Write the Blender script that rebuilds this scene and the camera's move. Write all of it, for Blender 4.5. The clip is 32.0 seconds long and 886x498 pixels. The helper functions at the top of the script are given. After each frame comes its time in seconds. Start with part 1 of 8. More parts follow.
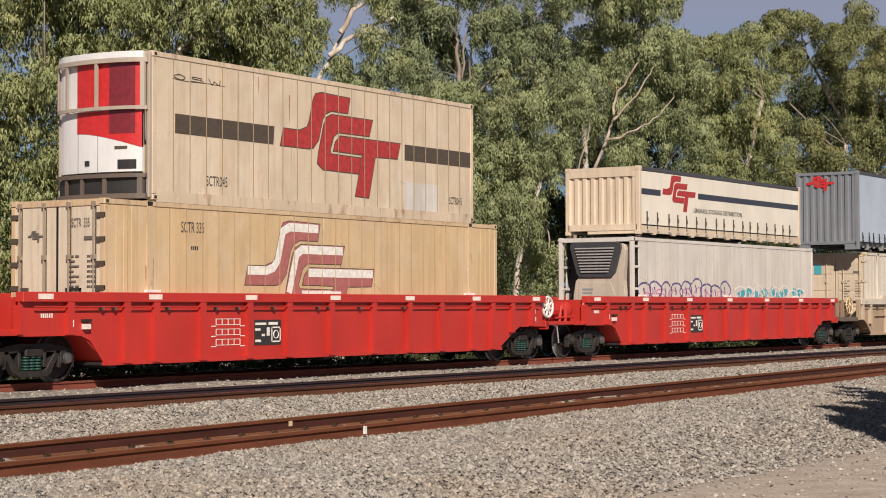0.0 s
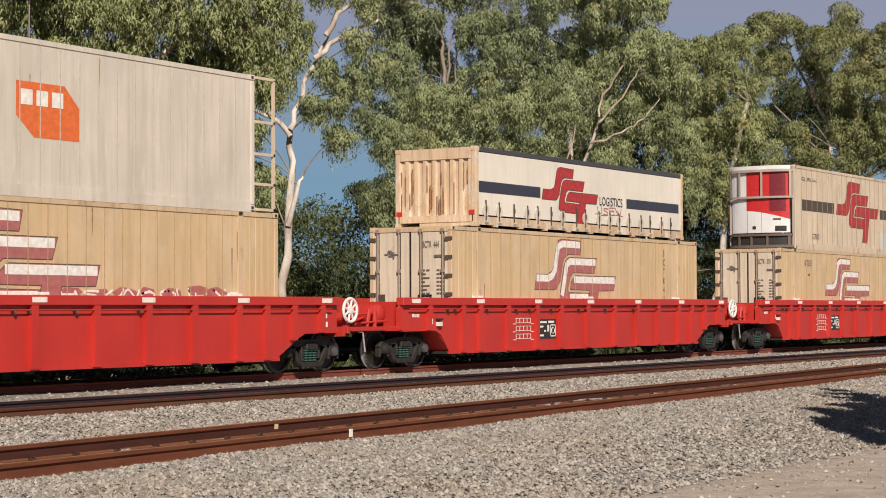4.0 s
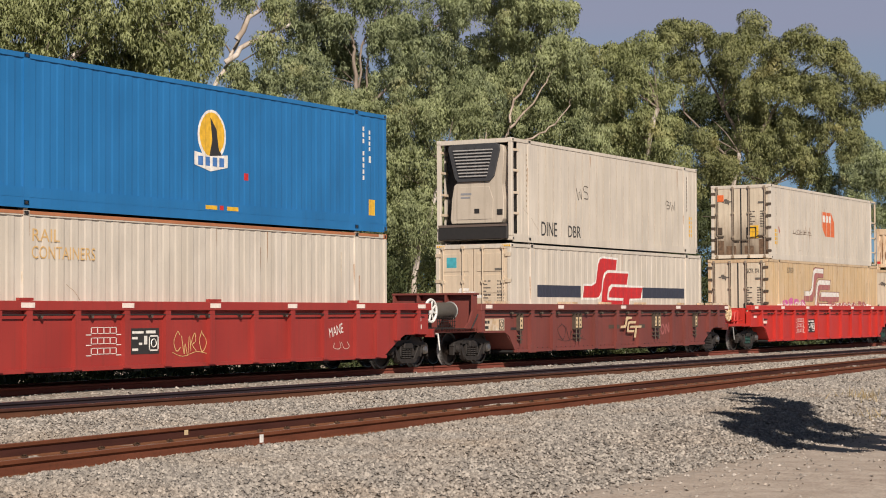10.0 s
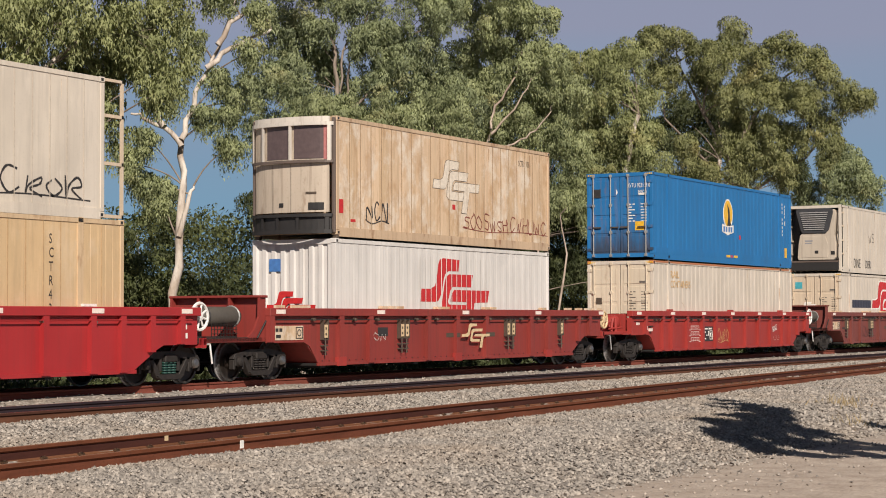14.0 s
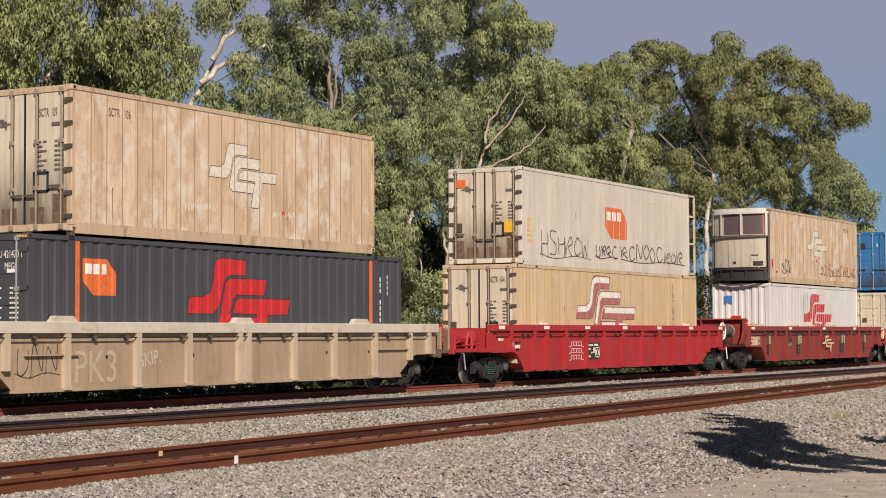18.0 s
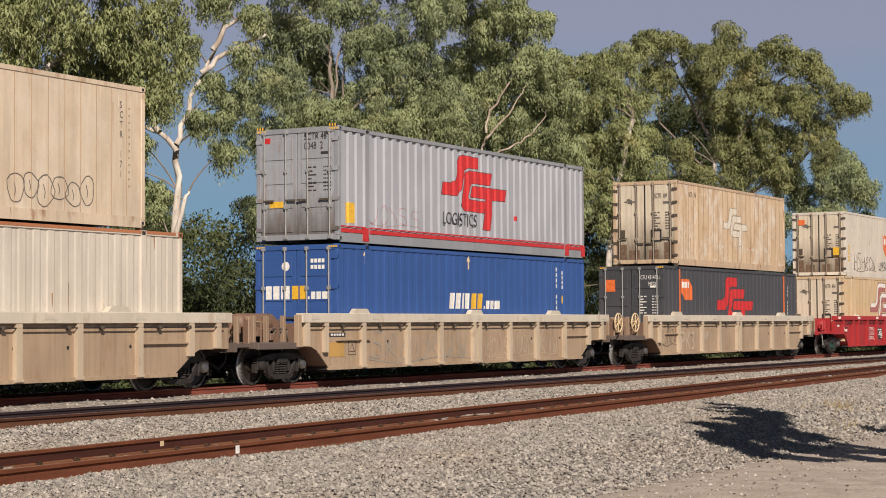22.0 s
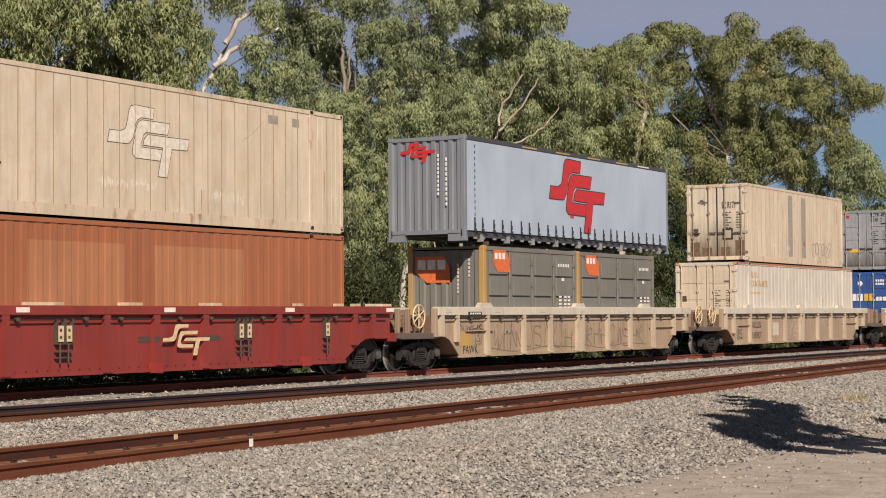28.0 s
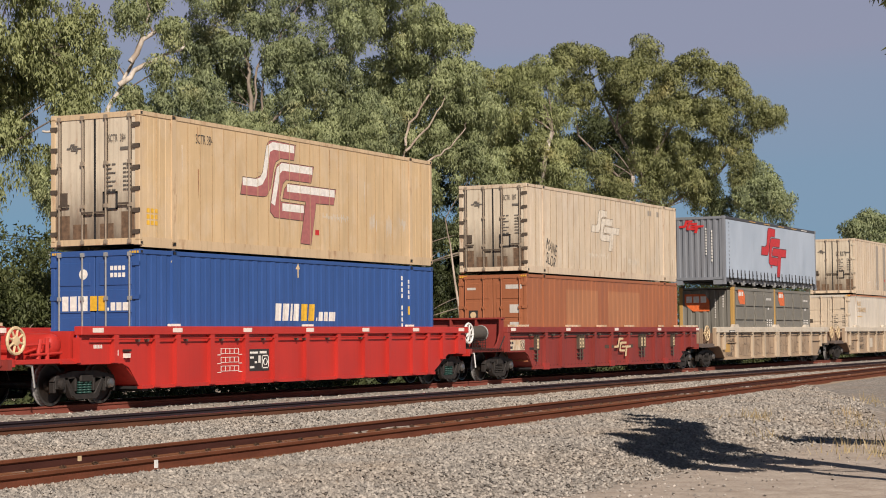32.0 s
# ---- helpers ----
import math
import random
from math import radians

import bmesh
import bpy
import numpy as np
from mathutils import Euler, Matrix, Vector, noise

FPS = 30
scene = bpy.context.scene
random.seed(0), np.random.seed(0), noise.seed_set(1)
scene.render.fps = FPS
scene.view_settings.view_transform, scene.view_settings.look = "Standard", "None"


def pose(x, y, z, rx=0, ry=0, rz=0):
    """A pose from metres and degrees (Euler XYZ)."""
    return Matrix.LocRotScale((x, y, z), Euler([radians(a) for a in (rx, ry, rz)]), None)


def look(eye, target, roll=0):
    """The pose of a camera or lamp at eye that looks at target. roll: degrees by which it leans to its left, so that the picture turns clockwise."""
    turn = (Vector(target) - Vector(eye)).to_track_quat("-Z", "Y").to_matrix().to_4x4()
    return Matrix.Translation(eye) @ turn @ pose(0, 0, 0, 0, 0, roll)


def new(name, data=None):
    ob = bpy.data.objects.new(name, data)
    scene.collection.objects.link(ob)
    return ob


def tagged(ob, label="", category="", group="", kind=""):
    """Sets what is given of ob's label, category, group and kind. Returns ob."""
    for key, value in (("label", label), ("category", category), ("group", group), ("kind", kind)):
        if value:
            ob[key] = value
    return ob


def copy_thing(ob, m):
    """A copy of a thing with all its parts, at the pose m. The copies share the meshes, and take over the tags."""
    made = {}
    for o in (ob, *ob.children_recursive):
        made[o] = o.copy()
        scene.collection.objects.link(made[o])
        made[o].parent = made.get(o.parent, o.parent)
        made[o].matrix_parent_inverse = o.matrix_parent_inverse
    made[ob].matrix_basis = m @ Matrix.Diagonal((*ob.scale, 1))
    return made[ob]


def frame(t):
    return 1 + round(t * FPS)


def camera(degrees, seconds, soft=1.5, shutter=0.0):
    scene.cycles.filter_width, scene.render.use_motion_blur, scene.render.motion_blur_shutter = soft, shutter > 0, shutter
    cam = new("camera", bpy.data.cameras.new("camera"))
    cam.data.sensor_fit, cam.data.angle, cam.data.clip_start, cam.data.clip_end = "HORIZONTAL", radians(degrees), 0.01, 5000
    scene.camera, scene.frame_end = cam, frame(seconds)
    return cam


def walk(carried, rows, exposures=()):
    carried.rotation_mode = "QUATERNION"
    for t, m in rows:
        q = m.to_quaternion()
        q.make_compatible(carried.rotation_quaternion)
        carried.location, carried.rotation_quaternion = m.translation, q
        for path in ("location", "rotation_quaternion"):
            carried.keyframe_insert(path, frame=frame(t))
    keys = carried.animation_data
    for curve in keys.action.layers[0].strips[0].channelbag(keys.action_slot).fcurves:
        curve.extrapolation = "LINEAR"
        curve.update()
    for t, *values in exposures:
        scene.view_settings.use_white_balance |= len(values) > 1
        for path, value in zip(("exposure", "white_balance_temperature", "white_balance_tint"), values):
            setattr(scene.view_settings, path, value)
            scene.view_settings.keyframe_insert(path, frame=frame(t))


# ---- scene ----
cam = camera(26.74, 32.0, soft=1.0)
# seconds, yaw, pitch, roll of a camera held by hand from one spot; x runs along the track, z = 0 is the rail head
EYE_Z = 1.40
PATH = [
    (0, -57.250, 1.788, -0.13), (0.5, -57.180, 1.766, -0.16), (1, -57.054, 1.725, -0.19), (1.5, -57.150, 1.717, -0.21),
    (2, -57.342, 1.757, -0.22), (2.5, -57.438, 1.854, -0.22), (3, -57.572, 1.944, -0.22), (3.5, -57.654, 1.892, -0.21),
    (5.5, -57.929, 1.941, -0.21), (6, -58.209, 2.046, -0.22), (6.5, -58.438, 2.199, -0.22), (7, -58.894, 2.233, -0.23),
    (7.5, -59.131, 2.198, -0.23), (8, -59.394, 2.174, -0.24), (8.5, -59.896, 2.114, -0.25), (9, -60.138, 2.097, -0.25),
    (9.5, -60.422, 2.085, -0.25), (10, -60.418, 2.013, -0.25), (10.5, -60.320, 1.925, -0.24), (11, -60.229, 1.852, -0.23),
    (11.5, -60.243, 1.820, -0.22), (12, -60.482, 1.826, -0.20), (12.5, -60.668, 1.892, -0.19), (13, -60.687, 1.967, -0.19),
    (13.5, -60.983, 2.071, -0.19), (14, -61.006, 2.189, -0.19), (14.5, -60.992, 2.391, -0.20), (16.5, -61.086, 2.642, -0.24),
    (17, -61.031, 2.678, -0.25), (17.5, -61.131, 2.680, -0.25), (18, -61.180, 2.643, -0.25), (18.5, -61.307, 2.578, -0.25),
    (19, -61.175, 2.465, -0.26), (19.5, -61.183, 2.428, -0.27), (20, -61.187, 2.439, -0.28), (20.5, -61.080, 2.431, -0.29),
    (21, -61.205, 2.344, -0.30), (21.5, -61.122, 2.326, -0.31), (22, -61.151, 2.329, -0.32), (22.5, -61.113, 2.298, -0.32),
    (23, -61.060, 2.281, -0.33), (23.5, -60.969, 2.215, -0.34), (24, -60.809, 2.209, -0.35), (24.5, -60.980, 2.188, -0.36),
    (25, -61.066, 2.193, -0.37), (25.5, -60.987, 2.185, -0.38), (26, -60.944, 2.164, -0.39), (26.5, -60.852, 2.151, -0.39),
    (28.5, -60.747, 2.114, -0.43), (29, -60.785, 2.120, -0.44), (29.5, -60.856, 2.162, -0.46), (30, -60.972, 2.211, -0.48),
    (30.5, -61.074, 2.260, -0.50), (31, -61.919, 2.425, -0.53), (31.5, -62.908, 2.505, -0.54), (32, -63.623, 2.697, -0.56),
]


def held(yaw, pitch, roll):
    return pose(0, 0, EYE_Z) @ pose(0, 0, 0, 0, 0, yaw) @ pose(0, 0, 0, 90 + pitch) @ pose(0, 0, 0, 0, 0, roll)


walk(cam, [(t, held(a, b, c)) for t, a, b, c in PATH], exposures=[(0, 0.08), (32, 0.08)])

# ---- light ----
SUN_AZ, SUN_EL = 43.0, 35.5     # light travels towards this heading from +x, and falls at this angle
world = bpy.data.worlds.new("world")
scene.world = world
world.use_nodes = True
wn = world.node_tree
sky = wn.nodes.new("ShaderNodeTexSky")
sky.sky_type, sky.sun_disc = "NISHITA", False
sky.sun_elevation, sky.sun_rotation = radians(SUN_EL), radians(270 - SUN_AZ)
sky.air_density, sky.dust_density, sky.ozone_density = 0.7, 0.25, 3.0
wn.nodes["Background"].inputs[1].default_value = 0.025
# a thin lavender veil of high cloud, broken by faint streaks, over bluish haze near the horizon
wc, wm, ws = wn.nodes.new("ShaderNodeTexCoord"), wn.nodes.new("ShaderNodeMapping"), wn.nodes.new("ShaderNodeSeparateXYZ")
wm.inputs["Scale"].default_value = (1.5, 1.5, 9.0)
wn.links.new(wc.outputs["Generated"], wm.inputs["Vector"])
wn.links.new(wc.outputs["Generated"], ws.inputs[0])
cloud, climb, veil, tint = wn.nodes.new("ShaderNodeTexNoise"), wn.nodes.new("ShaderNodeMath"), wn.nodes.new("ShaderNodeMapRange"), wn.nodes.new("ShaderNodeMix")
cloud.inputs["Scale"].default_value = 1.6
wn.links.new(wm.outputs[0], cloud.inputs["Vector"])
climb.operation = "MULTIPLY_ADD"
climb.inputs[1].default_value = 0.10
wn.links.new(cloud.outputs["Fac"], climb.inputs[0])
wn.links.new(ws.outputs[2], climb.inputs[2])
veil.inputs[1].default_value, veil.inputs[2].default_value, veil.inputs[3].default_value, veil.inputs[4].default_value = 0.10, 0.21, 0.0, 1.0
wn.links.new(climb.outputs[0], veil.inputs[0])
tint.data_type = "RGBA"
haze = wn.nodes.new("ShaderNodeMix")
haze.data_type = "RGBA"
haze.inputs[6].default_value, haze.inputs[7].default_value = (7.6, 13.4, 19.0, 1), (12.0, 12.7, 17.2, 1)
wn.links.new(veil.outputs[0], haze.inputs[0])
wn.links.new(haze.outputs[2], tint.inputs[7])
fade = wn.nodes.new("ShaderNodeMapRange")
fade.inputs[1].default_value, fade.inputs[2].default_value, fade.inputs[3].default_value, fade.inputs[4].default_value = 0.22, 0.50, 0.85, 0.0
wn.links.new(ws.outputs[2], fade.inputs[0])
wn.links.new(fade.outputs[0], tint.inputs[0])
wn.links.new(sky.outputs[0], tint.inputs[6])
wn.links.new(tint.outputs[2], wn.nodes["Background"].inputs[0])
sun = new("sun", bpy.data.lights.new("sun", "SUN"))
sun.data.energy, sun.data.angle, sun.data.color = 5.35, radians(0.53), (1.0, 0.905, 0.81)
ca, sa, ce, se = math.cos(radians(SUN_AZ)), math.sin(radians(SUN_AZ)), math.cos(radians(SUN_EL)), math.sin(radians(SUN_EL))
sun.matrix_world = look((-60 * ca * ce, -60 * sa * ce, 60 * se), (0, 0, 0))

# ---- plan ----
TRACK_Y = 26.12                 # centre of the train's track
SPEED, SLOW, SLOW2 = 8.3690, -1.2921, -0.0333


def shift(t):
    """How far the train has run along x at t."""
    u = t - 16
    return SPEED * u + SLOW * u * u / 100 + SLOW2 * u ** 3 / 1000


MOVING = []                     # things of the train and their place along it: (object, x, z)
WHEELS = []                     # wheelsets and their place in the bogie

# ---- materials ----
def shader(name, rough=0.6, metal=0.0):
    m = bpy.data.materials.new(name)
    m.use_nodes = True
    b = m.node_tree.nodes["Principled BSDF"]
    b.inputs["Roughness"].default_value, b.inputs["Metallic"].default_value = rough, metal
    return m, m.node_tree, b


def coords(nt, scale, kind="Object"):
    tc, mp = nt.nodes.new("ShaderNodeTexCoord"), nt.nodes.new("ShaderNodeMapping")
    mp.inputs["Scale"].default_value = scale
    nt.links.new(tc.outputs[kind], mp.inputs["Vector"])
    return mp.outputs[0]


def noise_of(nt, vec, scale, detail=4.0, rough=0.55):
    n = nt.nodes.new("ShaderNodeTexNoise")
    n.inputs["Scale"].default_value, n.inputs["Detail"].default_value, n.inputs["Roughness"].default_value = scale, detail, rough
    nt.links.new(vec, n.inputs["Vector"])
    return n.outputs["Fac"]


def ramp(nt, fac, a, b, lo=0.0, hi=1.0):
    r = nt.nodes.new("ShaderNodeMapRange")
    r.inputs[1].default_value, r.inputs[2].default_value, r.inputs[3].default_value, r.inputs[4].default_value = a, b, lo, hi
    nt.links.new(fac, r.inputs[0])
    return r.outputs[0]


def mixed(nt, fac, a, b, blend="MIX"):
    m = nt.nodes.new("ShaderNodeMix")
    m.data_type, m.blend_type = "RGBA", blend
    for k, v in ((0, fac), (6, a), (7, b)):
        if hasattr(v, "links"):
            nt.links.new(v, m.inputs[k])
        elif k == 0:
            m.inputs[0].default_value = v
        else:
            m.inputs[k].default_value = (*v, 1)
    return m.outputs[2]


def bumped(nt, b, fac, strength, distance):
    n = nt.nodes.new("ShaderNodeBump")
    n.inputs["Strength"].default_value, n.inputs["Distance"].default_value = strength, distance
    nt.links.new(fac, n.inputs["Height"])
    nt.links.new(n.outputs[0], b.inputs["Normal"])


def paint(name, colour, dirt=(0.16, 0.11, 0.07), streak=0.35, worn=0.3, rough=0.55, rust=(0.20, 0.075, 0.03), rusty=0.0, shade=0.12, panel=0.0, aged=0.0):
    """Weathered painted steel: blotches, streaks that run down, grime, and specks of rust."""
    m, nt, b = shader(name, rough)
    big = noise_of(nt, coords(nt, (0.5, 0.5, 0.35)), 1.6, 5)
    run = noise_of(nt, coords(nt, (9, 9, 0.35)), 1.0, 5, 0.6)
    fine = noise_of(nt, coords(nt, (1, 1, 1)), 22.0, 3)
    c = mixed(nt, ramp(nt, big, 0.3, 0.7), [v * (1 - shade) for v in colour], [min(1, v * (1 + shade * 0.6)) for v in colour])
    c = mixed(nt, ramp(nt, run, 0.5, 0.78, 0, streak), c, dirt)
    c = mixed(nt, ramp(nt, fine, 0.58, 0.8, 0, worn * 0.5), c, dirt)
    if rusty:
        spot = noise_of(nt, coords(nt, (2.2, 2.2, 0.8)), 1.5, 6, 0.65)
        c = mixed(nt, ramp(nt, spot, 0.56, 0.68, 0, rusty), c, rust)
    if panel:
        # each sheet has faded on its own, and grime has run from the joints
        tc, sep, div, cell, wn_ = (nt.nodes.new(k) for k in ("ShaderNodeTexCoord", "ShaderNodeSeparateXYZ", "ShaderNodeMath", "ShaderNodeMath", "ShaderNodeTexWhiteNoise"))
        div.operation, cell.operation, wn_.noise_dimensions = "DIVIDE", "FLOOR", "1D"
        div.inputs[1].default_value = 0.52
        nt.links.new(tc.outputs["Object"], sep.inputs[0])
        nt.links.new(sep.outputs[0], div.inputs[0])
        nt.links.new(div.outputs[0], cell.inputs[0])
        nt.links.new(cell.outputs[0], wn_.inputs["W"])
        tone = mixed(nt, wn_.outputs["Value"], (1 - panel, 1 - panel * 1.15, 1 - panel * 1.5), (1 + panel * 0.5, 1 + panel * 0.5, 1 + panel * 0.6))
        c = mixed(nt, 1.0, c, tone, "MULTIPLY")
        wash = noise_of(nt, coords(nt, (2.6, 2.6, 0.28)), 1.3, 6, 0.7)
        c = mixed(nt, ramp(nt, wash, 0.52, 0.70, 0, 0.55), c, [min(1, v * 0.72) for v in colour])
        rub = noise_of(nt, coords(nt, (3.4, 3.4, 0.55)), 1.7, 6, 0.65)
        c = mixed(nt, ramp(nt, rub, 0.60, 0.72, 0, 0.45), c, [min(1, v * 1.10 + 0.05) for v in colour])
    if aged:
        # chalky bare areas and brown washes, broken by the joints
        chalk = noise_of(nt, coords(nt, (0.55, 0.55, 0.42)), 1.9, 7, 0.68)
        c = mixed(nt, ramp(nt, chalk, 0.50, 0.60, 0, aged), c, (0.70, 0.63, 0.53))
        tide = noise_of(nt, coords(nt, (0.8, 0.8, 0.55)), 1.4, 7, 0.72)
        c = mixed(nt, ramp(nt, tide, 0.51, 0.63, 0, aged), c, (0.44, 0.275, 0.145))
        drip = noise_of(nt, coords(nt, (14, 14, 0.5)), 1.0, 5, 0.6)
        c = mixed(nt, ramp(nt, drip, 0.60, 0.74, 0, aged), c, (0.24, 0.14, 0.075))
    nt.links.new(c, b.inputs["Base Color"])
    nt.links.new(ramp(nt, big, 0.3, 0.7, rough - 0.08, rough + 0.15), b.inputs["Roughness"])
    bumped(nt, b, fine, 0.12, 0.01)
    return m


def plain(name, colour, rough=0.6, metal=0.0, vary=0.15):
    m, nt, b = shader(name, rough, metal)
    n = noise_of(nt, coords(nt, (1, 1, 1)), 9.0, 4)
    c = mixed(nt, ramp(nt, n, 0.3, 0.7), [v * (1 - vary) for v in colour], [min(1, v * (1 + vary)) for v in colour])
    nt.links.new(c, b.inputs["Base Color"])
    bumped(nt, b, n, 0.1, 0.01)
    return m


M = {}
M["cream"] = paint("cream_paint", (0.625, 0.51, 0.378), streak=0.22, rusty=0.10, panel=0.07, aged=0.22)
M["cream_old"] = paint("old_cream_paint", (0.64, 0.475, 0.315), dirt=(0.26, 0.15, 0.07), streak=0.6, worn=0.5, rusty=0.55, rust=(0.40, 0.23, 0.11), panel=0.13, aged=0.7)
M["ivory"] = paint("ivory_paint", (0.61, 0.545, 0.458), streak=0.2, rusty=0.05, panel=0.05)
M["yellow_cream"] = paint("yellow_cream_paint", (0.60, 0.43, 0.245), streak=0.22, rusty=0.05, panel=0.06, aged=0.14)
M["white"] = paint("white_paint", (0.65, 0.62, 0.58), streak=0.22)
M["grey_white"] = paint("greyish_white_paint", (0.62, 0.58, 0.53), streak=0.25, panel=0.08)
M["red"] = paint("bright_red_paint", (0.475, 0.030, 0.021), dirt=(0.22, 0.03, 0.02), streak=0.22, worn=0.25, rough=0.45)
M["old_red"] = paint("faded_red_paint", (0.32, 0.032, 0.025), dirt=(0.12, 0.035, 0.025), streak=0.4, worn=0.4)
M["dark_red"] = paint("brown_red_paint", (0.245, 0.034, 0.026), dirt=(0.085, 0.028, 0.020), streak=0.5, worn=0.5)
M["brown_red"] = paint("dull_brown_red_paint", (0.185, 0.046, 0.036), dirt=(0.075, 0.038, 0.028), streak=0.5, worn=0.5)
M["tan"] = paint("tan_paint", (0.375, 0.270, 0.178), dirt=(0.15, 0.09, 0.05), streak=0.55, worn=0.5, rusty=0.55, rust=(0.27, 0.155, 0.08))
M["sill_tan"] = paint("pale_tan_paint", (0.56, 0.49, 0.395), dirt=(0.28, 0.19, 0.11), streak=0.25, worn=0.3, rusty=0.4, rust=(0.27, 0.155, 0.08))
M["blue"] = paint("bright_blue_paint", (0.013, 0.150, 0.375), dirt=(0.02, 0.06, 0.14), streak=0.2)
M["navy_blue"] = paint("mid_blue_paint", (0.030, 0.085, 0.27), dirt=(0.03, 0.05, 0.12), streak=0.2)
M["orange"] = paint("brown_orange_paint", (0.345, 0.120, 0.052), dirt=(0.20, 0.07, 0.03), streak=0.3)
M["charcoal"] = paint("charcoal_paint", (0.055, 0.055, 0.062), dirt=(0.11, 0.09, 0.07), streak=0.2)
M["grey"] = paint("grey_paint", (0.345, 0.35, 0.375), dirt=(0.16, 0.14, 0.12), streak=0.25)
M["dull_grey"] = paint("dull_grey_paint", (0.26, 0.265, 0.28), dirt=(0.08, 0.07, 0.06), streak=0.3)
M["curtain_grey"] = paint("grey_curtain", (0.39, 0.445, 0.52), dirt=(0.2, 0.2, 0.2), streak=0.1, rough=0.45)
M["curtain_white"] = paint("off_white_curtain", (0.72, 0.66, 0.56), streak=0.12)
M["olive"] = paint("olive_grey_paint", (0.185, 0.172, 0.145), dirt=(0.08, 0.065, 0.045), streak=0.35)
M["dark"] = plain("black_steel", (0.022, 0.020, 0.019), 0.6)
M["bogie"] = plain("grimy_cast_steel", (0.026, 0.021, 0.018), 0.7, 0.2, 0.3)
M["tyre"] = plain("polished_wheel_steel", (0.30, 0.29, 0.28), 0.35, 0.9)
M["spring"] = plain("green_spring_steel", (0.018, 0.062, 0.050), 0.5)
M["galv"] = plain("galvanised_steel", (0.42, 0.41, 0.39), 0.45, 0.5)
M["hinge"] = plain("dull_hinge_steel", (0.10, 0.075, 0.055), 0.6, 0.3)
M["bar_steel"] = plain("dull_locking_bar_paint", (0.27, 0.215, 0.16), 0.6)
M["wheel_cream"] = plain("cream_hand_wheel_paint", (0.62, 0.46, 0.27), 0.5)
M["wheel_white"] = plain("white_hand_wheel_paint", (0.72, 0.70, 0.66), 0.5)
M["reflector"] = plain("pale_reflector", (0.80, 0.68, 0.60), 0.35)
M["logo_red"] = plain("logo_red", (0.50, 0.022, 0.022), 0.5)
M["logo_worn"] = plain("weathered_red", (0.37, 0.032, 0.032), 0.6, 0.0, 0.25)
M["logo_fade"] = plain("faded_maroon", (0.37, 0.125, 0.115), 0.55)
M["logo_white"] = plain("logo_white", (0.74, 0.70, 0.64), 0.5)
M["logo_orange"] = plain("logo_orange", (0.66, 0.14, 0.035), 0.5)
M["faded_ink"] = plain("faded_dark_lettering", (0.12, 0.105, 0.09), 0.6)
M["ink"] = plain("black_lettering", (0.030, 0.027, 0.026), 0.55)
M["navy"] = plain("navy_stripe", (0.035, 0.037, 0.055), 0.5)
M["yellow"] = plain("yellow_sticker", (0.70, 0.40, 0.03), 0.45)
M["maroon_ink"] = plain("maroon_spray", (0.20, 0.045, 0.03), 0.6)
M["pink"] = plain("pink_spray", (0.55, 0.12, 0.32), 0.55)
M["purple"] = plain("purple_spray", (0.10, 0.07, 0.20), 0.55)
M["teal"] = plain("teal_spray", (0.06, 0.34, 0.40), 0.55)
M["patch"] = plain("grey_patch", (0.30, 0.26, 0.215), 0.6)
M["sign_blue"] = plain("blue_sticker", (0.06, 0.17, 0.42), 0.4)
M["faded_orange"] = paint("faded_orange_paint", (0.40, 0.165, 0.075), streak=0.2)
M["rust_frame"] = paint("rusty_brown_frame", (0.17, 0.10, 0.065), streak=0.4)
M["clip"] = plain("dusty_clip_steel", (0.13, 0.075, 0.045), 0.6)
M["yellow_post"] = paint("ochre_paint", (0.46, 0.27, 0.075), streak=0.4, worn=0.5)
M["rust_red"] = paint("rusty_orange_paint", (0.42, 0.16, 0.07), streak=0.4)
M["faint"] = plain("faded_orange_lettering", (0.62, 0.40, 0.17), 0.6)
M["grey_end"] = paint("grey_end_paint", (0.19, 0.20, 0.22), streak=0.2)
M["cream_door"] = paint("stained_cream_paint", (0.64, 0.55, 0.42), dirt=(0.22, 0.12, 0.06), streak=0.35, worn=0.4, rusty=0.3)
M["sealant"] = plain("grimy_seam_sealant", (0.30, 0.215, 0.135), 0.7)
M["yellow_line"] = plain("yellowed_seam_sealant", (0.40, 0.275, 0.15), 0.7)
M["cream_line"] = plain("cream_seam_sealant", (0.33, 0.245, 0.155), 0.7)
M["pale_line"] = plain("pale_seam_sealant", (0.46, 0.40, 0.33), 0.7)
M["unit_grey"] = paint("grimy_unit_paint", (0.50, 0.43, 0.345), dirt=(0.18, 0.13, 0.09), streak=0.45, worn=0.5)
# louvres are lightened: the light they catch is in the colour
M["slat_lit_grey"] = plain("lit_grey_louvre", (0.33, 0.315, 0.30), 0.5)
M["rust_run"] = plain("rust_run", (0.30, 0.155, 0.075), 0.8, 0.0, 0.35)
M["dust_run"] = plain("pale_dust_run", (0.60, 0.50, 0.38), 0.8, 0.0, 0.25)
M["ghost"] = plain("ghosted_lettering", (0.66, 0.585, 0.485), 0.6)
M["post_tan"] = paint("dusty_post_paint", (0.49, 0.39, 0.28), dirt=(0.24, 0.16, 0.09), streak=0.35, worn=0.4, rusty=0.4, rust=(0.27, 0.155, 0.08))
M["gear_tan"] = paint("dusty_brown_gear_paint", (0.30, 0.205, 0.135), dirt=(0.12, 0.075, 0.045), streak=0.5, worn=0.6, rusty=0.5)
M["reservoir"] = plain("sooty_reservoir_paint", (0.085, 0.075, 0.062), 0.55)


